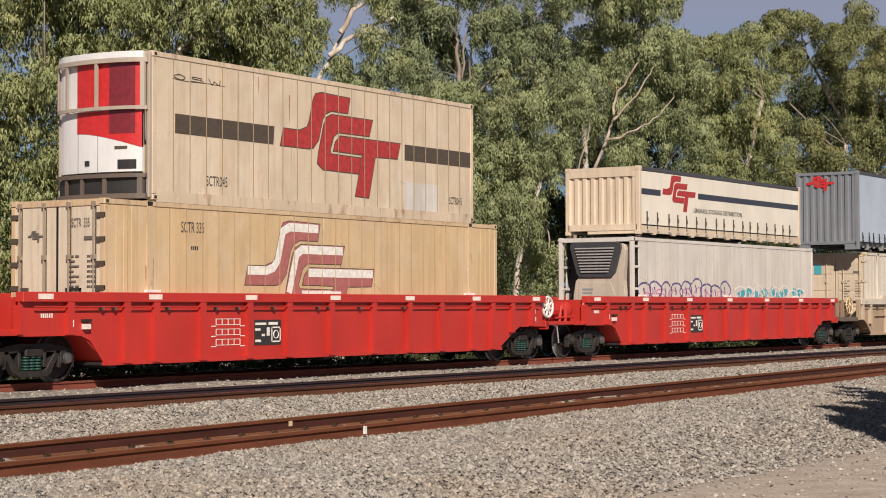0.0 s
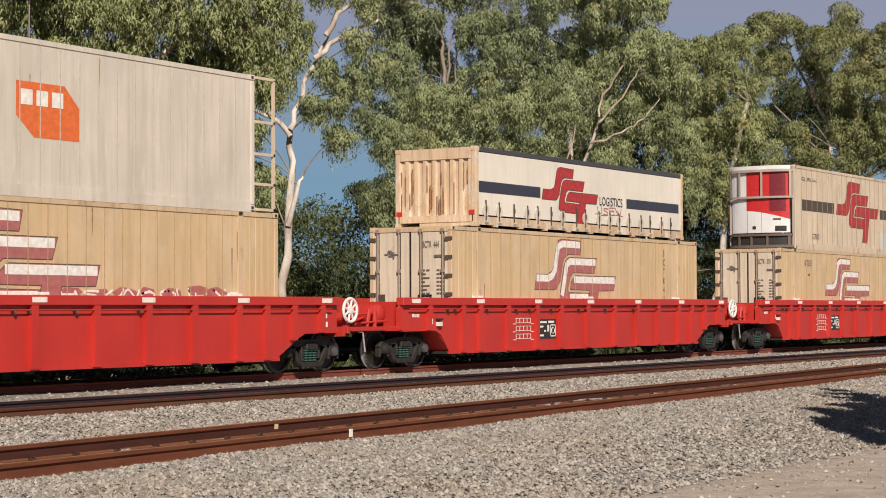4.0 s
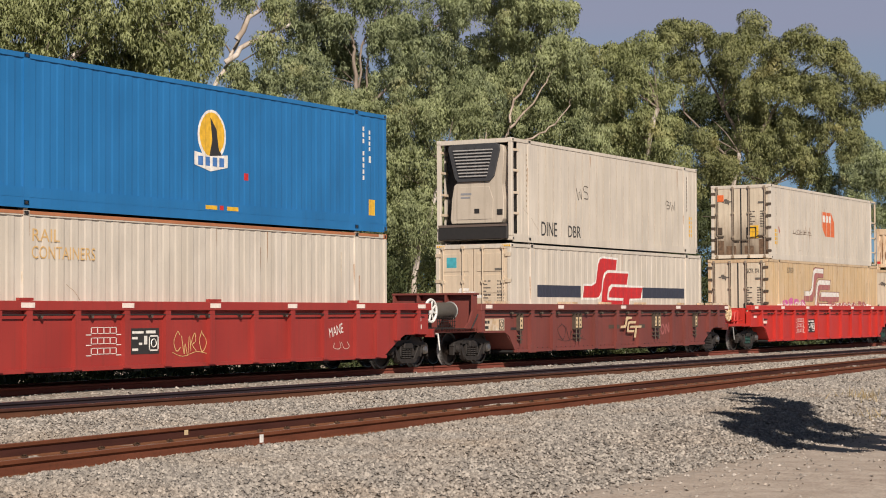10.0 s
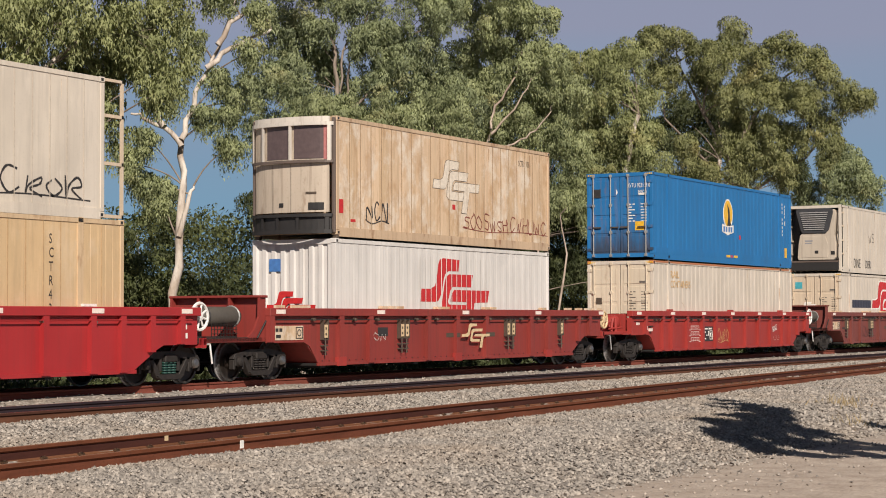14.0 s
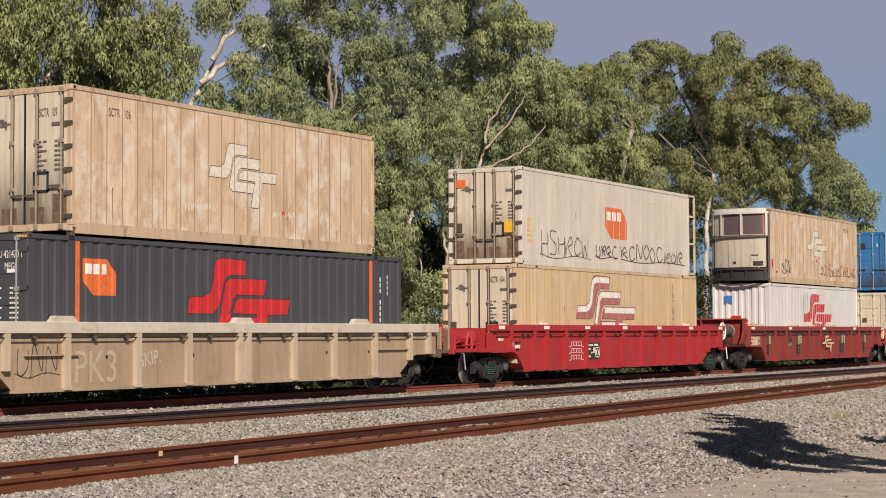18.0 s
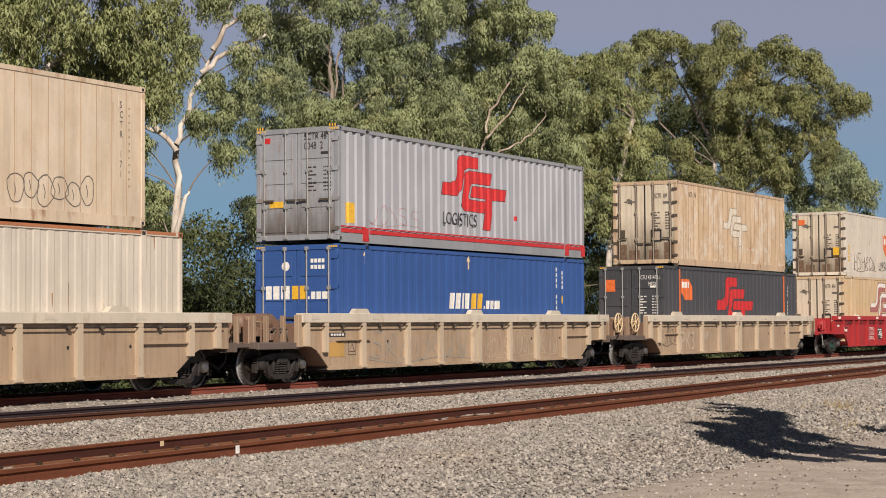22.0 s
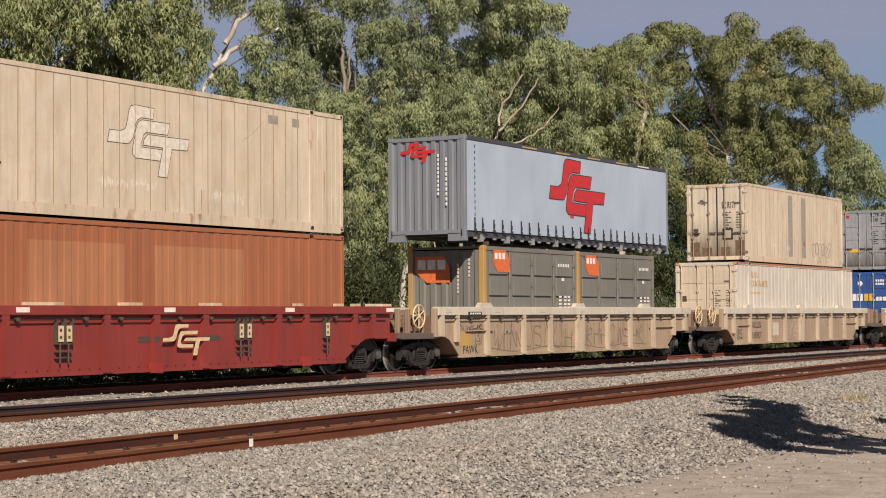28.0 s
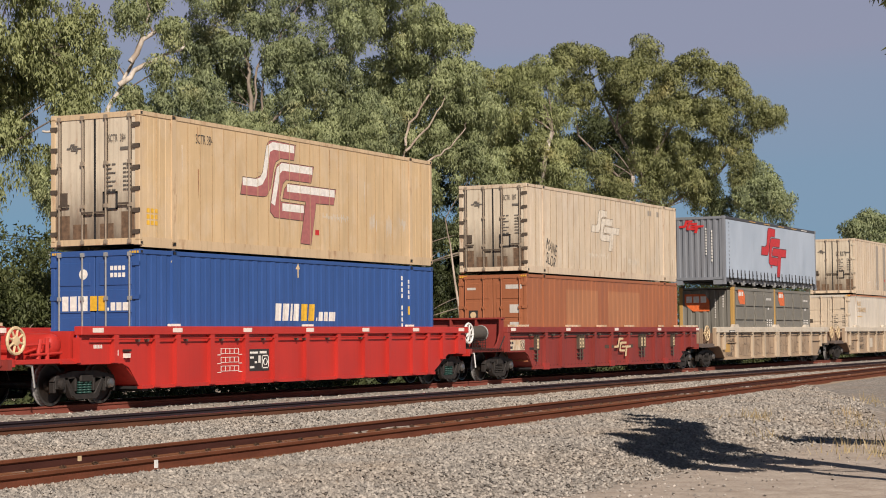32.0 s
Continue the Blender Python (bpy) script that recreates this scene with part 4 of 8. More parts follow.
def sheet(name, profile, z0, z1, parent, material, side=-1, end=None, label=""):
    """A ribbed sheet on a long side (side -1 faces the line's -y), or on an end when end is its x."""
    bm = bmesh.new()
    t = 0.03 + max(d for _, d in profile)
    def at(x, d, z):
        if end is None:
            return (x, side * (HW - 0.018 - d), z)
        return (end + (d + 0.018) * (1 if end < 1 else -1), x, z)
    rows = [(bm.verts.new(at(x, d, z0)), bm.verts.new(at(x, d, z1)), bm.verts.new(at(x, t, z0)), bm.verts.new(at(x, t, z1))) for x, d in profile]
    for a, b in zip(rows, rows[1:]):
        bm.faces.new((a[0], b[0], b[1], a[1]))
        bm.faces.new((a[2], a[3], b[3], b[2]))
        bm.faces.new((a[1], b[1], b[3], a[3]))
        bm.faces.new((a[0], a[2], b[2], b[0]))
    bm.faces.new((rows[0][0], rows[0][1], rows[0][3], rows[0][2]))
    bm.faces.new((rows[-1][0], rows[-1][2], rows[-1][3], rows[-1][1]))
    return part(name, bm, material, parent, label)


UPPER, SUNK = set(), 0.055      # upper-tier containers, and how far their marks sit below the nominal height


def decal(name, outlines, profile, parent, material, label="", lift=0.004):
    """Flat painted shapes (outlines in x and z) that follow the ribs of the near side."""
    if len(outlines) > 1 and name in ("stripe", "white_patch", "red_tag", "grey_strip", "pale_panel", "post_stripe", "end_mark"):
        return [decal(name, [o], profile, parent, material, label, lift) for o in outlines]
    if name == "white_patch":
        rng = np.random.default_rng(int(outlines[0][0][0] * 1000) + len(bpy.data.objects))
        (x0, z0), (x1, _), (_, z1) = outlines[0][:3]
        outlines = []
        for x in np.arange(x0, x1, 0.055):
            w, top, low = 0.018 + 0.03 * rng.random(), z1 - 0.35 * (z1 - z0) * rng.random(), z0 + 0.5 * (z1 - z0) * rng.random()
            outlines.append([(x, low), (x + w * 0.6, low + 0.02), (x + w, (top + low) / 2), (x + w * 0.7, top), (x + w * 0.1, top - 0.02), (x - w * 0.2, (top + low) / 2)])
    bm = bmesh.new()
    for k, pts in enumerate(outlines):
        bm.faces.new([bm.verts.new((x, 0.0005 * (k % 7), z)) for x, z in pts])
    bm.normal_update()
    bmesh.ops.triangulate(bm, faces=bm.faces[:])
    lo, hi = min(v.co.x for v in bm.verts), max(v.co.x for v in bm.verts)
    for x, _ in profile:
        if lo < x < hi:
            bmesh.ops.bisect_plane(bm, geom=bm.verts[:] + bm.edges[:] + bm.faces[:], plane_co=(x, 0, 0), plane_no=(1, 0, 0), dist=1e-5)
    for v in bm.verts:
        v.co.y = -(HW - 0.018 - inset_at(profile, v.co.x)) - lift - v.co.y
        v.co.z -= SUNK if parent.name in UPPER else 0
    me = bpy.data.meshes.new(name)
    for f in bm.faces:
        f.normal_update()
        if f.normal.y > 0:
            f.normal_flip()
    bm.to_mesh(me)
    bm.free()
    me.materials.append(material)
    ob = new(name, me)
    ob.parent = parent
    if label:
        ob["label"] = label
    return ob


def stroke(path, wide):
    """The outline of a mitred band along a path."""
    left, right = [], []
    for i, p in enumerate(path):
        p = Vector(p)
        a = (p - Vector(path[i - 1])).normalized() if i else None
        b = (Vector(path[i + 1]) - p).normalized() if i + 1 < len(path) else None
        d = ((a or b) + (b or a)).normalized()
        n = Vector((-d.y, d.x))
        k = wide / 2 / max(0.5, n.dot(Vector((-(b or a).y, (b or a).x))))
        left.append(tuple(p + n * k))
        right.append(tuple(p - n * k))
    return left + right[::-1]


EMBLEM = ([(0.07, 0.61), (0.42, 0.61), (0.59, 0.55), (0.64, 0.46), (0.73, 0.12), (0.79, 0.03), (0.92, 0), (1.58, 0.02), (1.53, 0.25), (1.14, 0.25), (1.0, 0.31), (0.94, 0.40), (0.85, 0.71), (0.73, 0.84), (0.63, 0.86), (0.01, 0.86)],
          [(1.04, 0.36), (1.16, 0.31), (2.13, 0.31), (2.05, 0.56), (1.30, 0.56), (1.20, 0.63), (1.11, 0.85), (1.14, 0.91), (1.86, 0.92), (1.79, 1.16), (0.95, 1.15), (0.83, 1.07), (0.85, 0.92), (0.97, 0.48)],
          [(1.36, 0.62), (2.83, 0.62), (2.76, 0.86), (2.20, 0.87), (2.04, 1.52), (1.72, 1.51), (1.89, 0.86), (1.20, 0.85), (1.24, 0.72)])
HALVES = ([(1.54, 0.085), (0.92, 0.08), (0.78, 0.14), (0.67, 0.53), (0.58, 0.63), (0.44, 0.67), (0.06, 0.67)], [(2.09, 0.375), (1.18, 0.375), (1.07, 0.44), (0.91, 0.96)], [(1.18, 0.985), (1.82, 0.985)], [(1.32, 0.685), (2.79, 0.685)])


def widened(pts, d):
    """An outline moved outwards by d."""
    n, out = len(pts), []
    turn = 1 if sum(a[0] * b[1] - b[0] * a[1] for a, b in zip(pts, pts[1:] + pts[:1])) > 0 else -1
    for i in range(n):
        a, p, b = Vector(pts[i - 1]), Vector(pts[i]), Vector(pts[(i + 1) % n])
        u, v = (p - a).normalized(), (b - p).normalized()
        m, q = Vector((u.y, -u.x)) + Vector((v.y, -v.x)), Vector((v.y, -v.x))
        m.normalize()
        out.append(tuple(p + m * turn * d / max(0.5, m.dot(q))))
    return out


def emblem(x, z, w, h, grow=0.0):
    """The carrier's emblem as three interlocked bands: outlines in x and z from its upper left corner."""
    u, v = w / 2.8, h / 1.5
    return [[(x + a * u, z - b * v) for a, b in (widened(p, grow) if grow else p)] for p in EMBLEM]


def emblem_halves(x, z, w, h):
    u, v = w / 2.8, h / 1.5
    return [[(x + a * u, z - b * v) for a, b in stroke(list(p), 0.115)] for p in HALVES]


def rect(x0, x1, z0, z1):
    return [(x0, z0), (x1, z0), (x1, z1), (x0, z1)]


def lettering(text, parent, material, size, x, y, z, turn=(90, 0, 0), name="lettering", squeeze=1.0, label=""):
    c = bpy.data.curves.new("text", "FONT")
    c.body, c.size, c.fill_mode, c.resolution_u = text, size, "FRONT", 3
    o = bpy.data.objects.new("text", c)
    me = bpy.data.meshes.new_from_object(o)
    bpy.data.objects.remove(o)
    me.name = name
    me.transform(Matrix.Diagonal((squeeze, 1, 1, 1)))
    me.materials.clear()
    me.materials.append(material)
    ob = new(name, me)
    ob.parent, ob.location, ob.rotation_euler = parent, (x, y, z - (SUNK if parent.name in UPPER else 0)), [radians(a) for a in turn]
    ob["label"] = label or "painted lettering"
    return ob


def twist_locks(c, L):
    """Locks between the tiers, under the corners of the standard 40 ft span."""
    x0 = (L - 12.19) / 2 if L > 13 else 0.0
    lock = bit("twist_lock", M["hinge"], c, (0.03, 0.15, -0.075, 0.075, -0.101, 0.02), bevel=0.015)
    lock.location = (x0, -HW + 0.085, 0)
    for x, y in ((x0, HW - 0.085), (L - x0 - 0.18, -HW + 0.085), (L - x0 - 0.18, HW - 0.085)):
        again(lock, (x, y, 0))


def frame_of(c, L, H, material, casting, posts=()):
    """Posts, rails and castings of a container."""
    for x in (0.0, L - 0.12):
        for s in (-1, 1):
            bm = bmesh.new()
            box(bm, x, x + 0.12, min(s * HW, s * (HW - 0.12)), max(s * HW, s * (HW - 0.12)), 0.12, H - 0.12)
            part("corner_post", bm, material, c, bevel=0.008)
    for s in (-1, 1):
        a, b = min(s * HW, s * (HW - 0.07)), max(s * HW, s * (HW - 0.07))
        foot = -0.045 if c.name in UPPER else 0.02
        bit("bottom_rail", material, c, (0.12, L - 0.12, a, b, foot, 0.17), (0.12, L - 0.12, min(s * HW, s * (HW - 0.03)) , max(s * HW, s * (HW - 0.03)), 0.17, 0.185))
        bit("top_rail", material, c, (0.12, L - 0.12, a, b, H - 0.10, H - 0.005))
        for x in posts:
            bit("middle_post", material, c, (x - 0.085, x + 0.085, min(s * (HW + 0.006), s * (HW - 0.09)), max(s * (HW + 0.006), s * (HW - 0.09)), 0.0, H + 0.004))
    if c.name in UPPER:
        twist_locks(c, L)
    for x in (0.0, L - 0.12):
        bit("header", material, c, (x, x + 0.12, -HW + 0.12, HW - 0.12, H - 0.13, H - 0.005))
        bit("end_sill", material, c, (x, x + 0.12, -HW + 0.12, HW - 0.12, 0.02, 0.16))
    bm = bmesh.new()
    box(bm, 0, 0.178, 0, 0.162, 0, 0.118)
    first = part("corner_casting", bm, casting, c, "", (-0.006, -HW - 0.006, -0.004), bevel=0.012)
    bm = bmesh.new()
    box(bm, 0.052, 0.126, -0.004, 0.004, 0.028, 0.09)
    hole = part("casting_slot", bm, M["dark"], c, "", (-0.006, -HW - 0.006, -0.004))
    for x in [-0.006, L - 0.172] + [p - 0.089 for p in posts]:
        for z in (-0.004, H - 0.112):
            for y in (-HW - 0.006, HW - 0.156):
                if (x, y, z) != (-0.006, -HW - 0.006, -0.004):
                    again(first, (x, y, z))
                    if y < 0:
                        again(hole, (x, y, z))


def doors(c, H, material, bars, hinges=5, cold=True, panels=False):
    """A pair of doors on the end at x = 0, with locking bars, hinges and handles."""
    for s in (-1, 1):
        y0, y1 = (-HW + 0.10, -0.012) if s < 0 else (0.012, HW - 0.10)
        bm = bmesh.new()
        box(bm, 0.02, 0.085, y0, y1, 0.13, H - 0.12)
        d = part("door", bm, material, c, bevel=0.006)
        if panels:
            for k in range(4):
                ya = (-HW + 0.02 if s < 0 else HW - 0.30) + 0.07 * k
                bit("hazard_mark", M["yellow"], c, (-0.012, 0.004, ya, ya + 0.045, H - 0.085, H - 0.035))
            for k in range(4):
                z0 = 0.22 + k * (H - 0.40) / 4
                bit("door_panel", material, d, (0.004, 0.022, y0 + 0.12, y1 - 0.12, z0, z0 + (H - 0.4) / 4 - 0.10), bevel=0.006)
        else:
            bit("door_gasket", M["dark"], d, (0.010, 0.021, y0 - 0.02, y0 + 0.014, 0.14, H - 0.13), (0.010, 0.021, y1 - 0.014, y1 + 0.012, 0.14, H - 0.13))
        for yb in (y0 + 0.28 * (y1 - y0), y0 + 0.86 * (y1 - y0)) if s > 0 else (y0 + 0.14 * (y1 - y0), y0 + 0.72 * (y1 - y0)):
            bm = bmesh.new()
            tube(bm, (-0.025, yb, 0.05), (-0.025, yb, H - 0.05), 0.021, 8)
            for z in (0.09, H * 0.3, H * 0.62, H - 0.10):
                box(bm, -0.05, 0.02, yb - 0.045, yb + 0.045, z - 0.045, z + 0.045)
            part("locking_bar", bm, bars, d)
            if cold:
                bit("bar_channel", M["hinge"], d, (0.008, 0.021, yb - 0.040, yb - 0.016, 0.14, H - 0.13))
                bit("bar_channel", M["hinge"], d, (0.008, 0.021, yb + 0.016, yb + 0.040, 0.14, H - 0.13))
            bm = bmesh.new()
            zz = (H * 0.25 if abs(yb) < 0.5 else H * 0.31) if cold else H * 0.36
            box(bm, -0.06, -0.03, min(yb, yb - s * 0.30), max(yb, yb - s * 0.30), zz - 0.022, zz + 0.022)
            part("door_handle", bm, M["hinge"], d)
        for k in range(hinges):
            z = 0.30 + k * (H - 0.62) / (hinges - 1)
            yh = -HW if s < 0 else HW - 0.18
            bit("hinge", M["hinge"] if cold else material, d, (-0.022, 0.03, yh, yh + 0.18, z - 0.05, z + 0.05))


def shell(c, L, H, material, far, roof):
    """Floor, roof and the sides that face away."""
    bit("floor", M["dark"], c, (0.08, L - 0.08, -HW + 0.06, HW - 0.06, 0.06, 0.14))
    bit("roof", roof, c, (0.04, L - 0.04, -HW + 0.03, HW - 0.03, H - 0.05, H - 0.012))


def rust_runs(c, prof, L, H, posts, seed):
    """Rust that has run down from seams and castings, and rubbed pale marks."""
    rng = np.random.default_rng(seed)
    for x in [p + 0.11 for p in posts] + [p - 0.10 for p in posts] + list(rng.uniform(0.3, L - 0.3, 5)):
        z1 = H - 0.12 if rng.random() < 0.4 else 0.5 + (H - 0.8) * rng.random()
        ln, w = 0.25 + 0.7 * rng.random(), 0.008 + 0.016 * rng.random()
        z0 = max(0.19, z1 - ln)
        decal("rust_run", [[(x - w, z1), (x + w, z1), (x + w * 0.8, z0 + (z1 - z0) * 0.4), (x + w * 0.2, z0), (x - w * 0.7, z0 + (z1 - z0) * 0.5)]], prof, c, M["rust_run"] if rng.random() < 0.7 else M["dust_run"], "narrow stain", 0.0022)
    for x in rng.uniform(0.3, L - 1.6, 1):
        z, ln, k = 0.3 + (H - 0.7) * rng.random(), 0.3 + 0.9 * rng.random(), rng.normal() * 0.35
        decal("scratch", [stroke([(x, z), (x + ln * 0.5, z + k * ln * 0.4), (x + ln, z + k * ln)], 0.010)], prof, c, M["sealant"], "long scratch", 0.0026)


def container(name, label, L, H, material, ribs="seam", rear="doors", door=None, casting=None, bars=None, posts40=None, trim=None, depth=0.024):
    c = thing(name, label, "shipping container", "containers on the train")
    if H not in (H2, H3):
        UPPER.add(c.name)
    posts = ((L - 12.19) / 2 + 0.09, L - (L - 12.19) / 2 - 0.09) if (L > 13 if posts40 is None else posts40) else ()
    trim = trim or {M["cream"]: M["cream_edge"], M["cream_old"]: M["old_edge"], M["yellow_cream"]: M["yellow_edge"]}.get(material, material)
    frame_of(c, L, H, trim, casting or trim, posts)
    shell(c, L, H, material, 1, material)
    maker = {"seam": seams, "rib": lambda a, b: corrugation(a, b, 0.42, depth), "flat": lambda a, b: flat(a, b)}[ribs]
    cuts = [0.42 if door is M["dark"] else 0.12] + [v for p in posts for v in (p - 0.085, p + 0.085)] + [L - 0.12]
    prof = []
    for a, b in zip(cuts[0::2], cuts[1::2]):
        pr = maker(a, b) if ribs != "seam" or b - a > 2 else seams(a, b, 0.22)
        prof += pr
        for s in (-1, 1):
            sheet("side_panel", pr, 0.17, H - 0.10, c, material, s)
        if ribs != "rib":
            n = max(1, round((b - a) / (0.52 if ribs == "seam" else 0.50)))
            bm = bmesh.new()
            wd = 0.007 if ribs == "seam" else 0.004
            box(bm, -wd, wd, -HW + 0.006, -HW + 0.020, 0.175, H - 0.105)
            line = None
            for k in range(1, n):
                x = a + k * (b - a) / n
                if line is None:
                    line = part("sealant_line", bm, {M["yellow_cream"]: M["yellow_line"], M["ivory"]: M["pale_line"], M["cream"]: M["cream_line"], M["grey_white"]: M["pale_line"]}.get(material, M["sealant"]) if ribs == "seam" else M["tan"], c, "grimy line of sealant", (x, 0, 0))
                else:
                    again(line, (x, 0, 0))
    if material in (M["cream"], M["cream_old"], M["ivory"], M["yellow_cream"], M["grey_white"]):
        rust_runs(c, prof, L, H, posts, len(bpy.data.objects))
    sheet("end_panel", (corrugation if ribs == "rib" else seams)(-HW + 0.12, HW - 0.12), 0.16, H - 0.13, c, material, end=L)
    if rear == "doors":
        doors(c, H, door or material, bars or (M["bar_steel"] if ribs != "rib" else door or material), 6 if ribs == "seam" else 4, ribs == "seam", ribs == "rib")
    elif rear == "ribbed":
        sheet("end_panel", corrugation(-HW + 0.12, HW - 0.12, 0.30, 0.045), 0.16, H - 0.13, c, door or material, end=0.0)
    elif rear == "inset":
        # behind a chiller it is painted black, standing for the recess's shade
        bit("bulkhead", door or material, c, (0.50, 0.56, -HW + 0.10, HW - 0.10, 0.16, H - 0.13))
    return c, prof


def place(ob, x, z):
    ob.location = (x + shift(0), TRACK_Y, z)
    MOVING.append((ob, x, z))
    return ob


def two_tone(c, prof, x, z, w, h):
    """The older emblem: maroon bands with a white half and a dark outline."""
    decal("emblem_outline", emblem(x, z, w, h, 0.011), prof, c, M["hinge"], "dark outline of the emblem", 0.0035)
    decal("emblem", emblem(x, z, w, h), prof, c, M["logo_fade"], "faded maroon interlocked bands", 0.006)
    decal("emblem_highlight", emblem_halves(x, z, w, h), prof, c, M["logo_white"], "white half of the bands", 0.0085)


def solid(c, prof, x, z, w, h, material=None, rim=True):
    if rim:
        decal("emblem_outline", emblem(x, z, w, h, 0.016), prof, c, M["ink"] if material is None else M["hinge"], "dark outline of the emblem", 0.0035)
    decal("emblem", emblem(x, z, w, h), prof, c, material or M["logo_red"], "interlocked bands of the carrier's emblem", 0.006)


def flag(c, prof, x, z, w, h):
    """An orange clipped square with white bars."""
    decal("sign", [[(x, z), (x + 0.75 * w, z), (x + w, z - 0.40 * h), (x + w, z - h), (x + 0.28 * w, z - h), (x, z - 0.62 * h)]], prof, c, M["logo_orange"], "orange clipped-corner sign", 0.004)
    for i in range(3):
        a = x + w * (0.07 + 0.24 * i)
        decal("sign_bar", [rect(a, a + 0.18 * w, z - 0.42 * h, z - 0.14 * h)], prof, c, M["logo_white"], "white block on the orange sign", 0.0075)


GLYPHS = (((0.1, 0.9), (0.15, 0.1), (0.2, 0.5), (0.6, 0.95), (0.75, 0.6), (0.3, 0.45), (0.8, 0.05)), ((0.8, 0.85), (0.4, 1.0), (0.1, 0.5), (0.4, 0.02), (0.85, 0.2)), ((0.1, 0.95), (0.3, 0.0), (0.5, 0.6), (0.7, 0.0), (0.9, 0.95)),
          ((0.5, 1.0), (0.1, 0.55), (0.5, 0.0), (0.9, 0.5), (0.5, 1.0)), ((0.1, 0.0), (0.2, 0.95), (0.75, 0.1), (0.85, 1.0)), ((0.15, 1.0), (0.2, 0.0), (0.15, 0.5), (0.8, 0.55), (0.85, 1.0), (0.8, -0.1)),
          ((0.85, 0.9), (0.3, 0.95), (0.2, 0.6), (0.75, 0.45), (0.7, 0.05), (0.1, 0.1)), ((0.2, 0.95), (0.15, 0.2), (0.5, 0.0), (0.85, 0.3), (0.8, 1.0)))


def curl(pts, steps=4):
    """A smooth run through the given points."""
    out = []
    q = [pts[0], *pts, pts[-1]]
    for a, b, c, d in zip(q, q[1:], q[2:], q[3:]):
        for i in range(steps):
            t = i / steps
            out.append(tuple(0.5 * (2 * v1 + (v2 - v0) * t + (2 * v0 - 5 * v1 + 4 * v2 - v3) * t * t + (3 * v1 - v0 - 3 * v2 + v3) * t ** 3) for v0, v1, v2, v3 in zip(a, b, c, d)))
    return out + [pts[-1]]


def scribble(name, seed, x0, x1, z0, z1, prof, c, material, n=6, wide=0.035, y=None, label="spray-painted tag"):
    """Loose sprayed loops and strokes, a curl to a cell, with a flourish below."""
    rng = np.random.default_rng(seed)
    outs = []
    cw, h = (x1 - x0) / n, z1 - z0
    for i in range(n):
        glyph = GLYPHS[int(rng.integers(0, len(GLYPHS)))]
        tall, slant, low = 0.65 + 0.4 * rng.random(), 0.12 * rng.normal(), 0.12 * rng.random()
        run = curl([(x0 + cw * (i + 0.02 + 1.02 * a + slant * b + 0.05 * rng.normal()), z0 + h * (low + tall * b * 0.9 + 0.04 * rng.normal())) for a, b in glyph])
        outs += [stroke([p, q], wide * (0.75 + 0.4 * rng.random())) for p, q in zip(run, run[1:])]
    if n > 2:
        run = curl([(x0 + (x1 - x0) * a, z0 + h * b) for a, b in ((0.0, 0.10), (0.3, -0.04), (0.7, 0.10), (1.04, 0.02))])
        outs += [stroke([p, q], wide * 0.6) for p, q in zip(run, run[1:])]
    if y is None:
        return decal(name, outs, prof, c, material, label, 0.0045)
    bm = bmesh.new()
    for k, o in enumerate(outs):
        bm.faces.new([bm.verts.new((x, y - 0.0004 * (k % 7), z)) for x, z in o])
    return part(name, bm, material, c, label)


def blobs(name, seed, x0, x1, z0, z1, prof, c, material, n=6, label="sprayed bubble shapes"):
    rng = np.random.default_rng(seed)
    outs = []
    cw = (x1 - x0) / n
    for i in range(n):
        cx, cz = x0 + (i + 0.5) * cw + 0.1 * cw * rng.normal(), z0 + (z1 - z0) * (0.35 + 0.35 * rng.random())
        k = int(rng.integers(7, 11))
        outs.append([(cx + cw * 0.52 * (0.6 + 0.6 * rng.random()) * math.cos(2 * math.pi * q / k), max(z0, cz + (z1 - z0) * 0.42 * (0.6 + 0.6 * rng.random()) * math.sin(2 * math.pi * q / k))) for q in range(k)])
    return decal(name, outs, prof, c, material, label, 0.003)


def bubbles(name, seed, x0, x1, z0, z1, prof, c, material, n=6, wide=0.028, label="sprayed bubble-letter outlines"):
    rng = np.random.default_rng(seed)
    cw, outs = (x1 - x0) / n, []
    for i in range(n):
        cx, cz, rx, rz = x0 + (i + 0.5) * cw, (z0 + z1) / 2 + 0.04 * rng.normal(), cw * (0.5 + 0.12 * rng.random()), (z1 - z0) * (0.38 + 0.12 * rng.random())
        pts = [(cx + rx * math.cos(q * 0.45) * (1 + 0.16 * math.sin(3 * q * 0.45 + i)), cz + rz * math.sin(q * 0.45) * (1 + 0.10 * math.cos(2 * q * 0.45 + 2 * i))) for q in range(15)]
        outs += [stroke([p, q], wide) for p, q in zip(pts, pts[1:])]
        outs.append(stroke([(cx - rx * 0.2, cz + rz * 0.4), (cx, cz - rz * 0.1), (cx - rx * 0.1, cz - rz * 0.5)], wide))
    return decal(name, outs, prof, c, material, label, 0.0045)


def door_bars(c, H, material, top=0.80, table=0.62, dark=None):
    """Rows of small unreadable marks on the near door leaf."""
    bm = bmesh.new()
    x0, x1 = -0.0005, 0.0195
    for k in range(7):
        z = H * table - k * 0.098
        box(bm, x0, x1, -0.44 - 0.03 * (k % 3), -0.33, z, z + 0.034)
        for y in (-0.80, -0.845, -0.90, -0.945, -0.99):
            box(bm, x0, x1, y - 0.030, y, z, z + 0.036)
        if k % 2 == 0:
            box(bm, x0, x1, -0.58, -0.49, z, z + 0.034)
    box(bm, x0, x1, -0.98, -0.72, H * top - 0.20, H * top - 0.13)
    part("door_mark", bm, material, c, "rows of small stencilled marks")


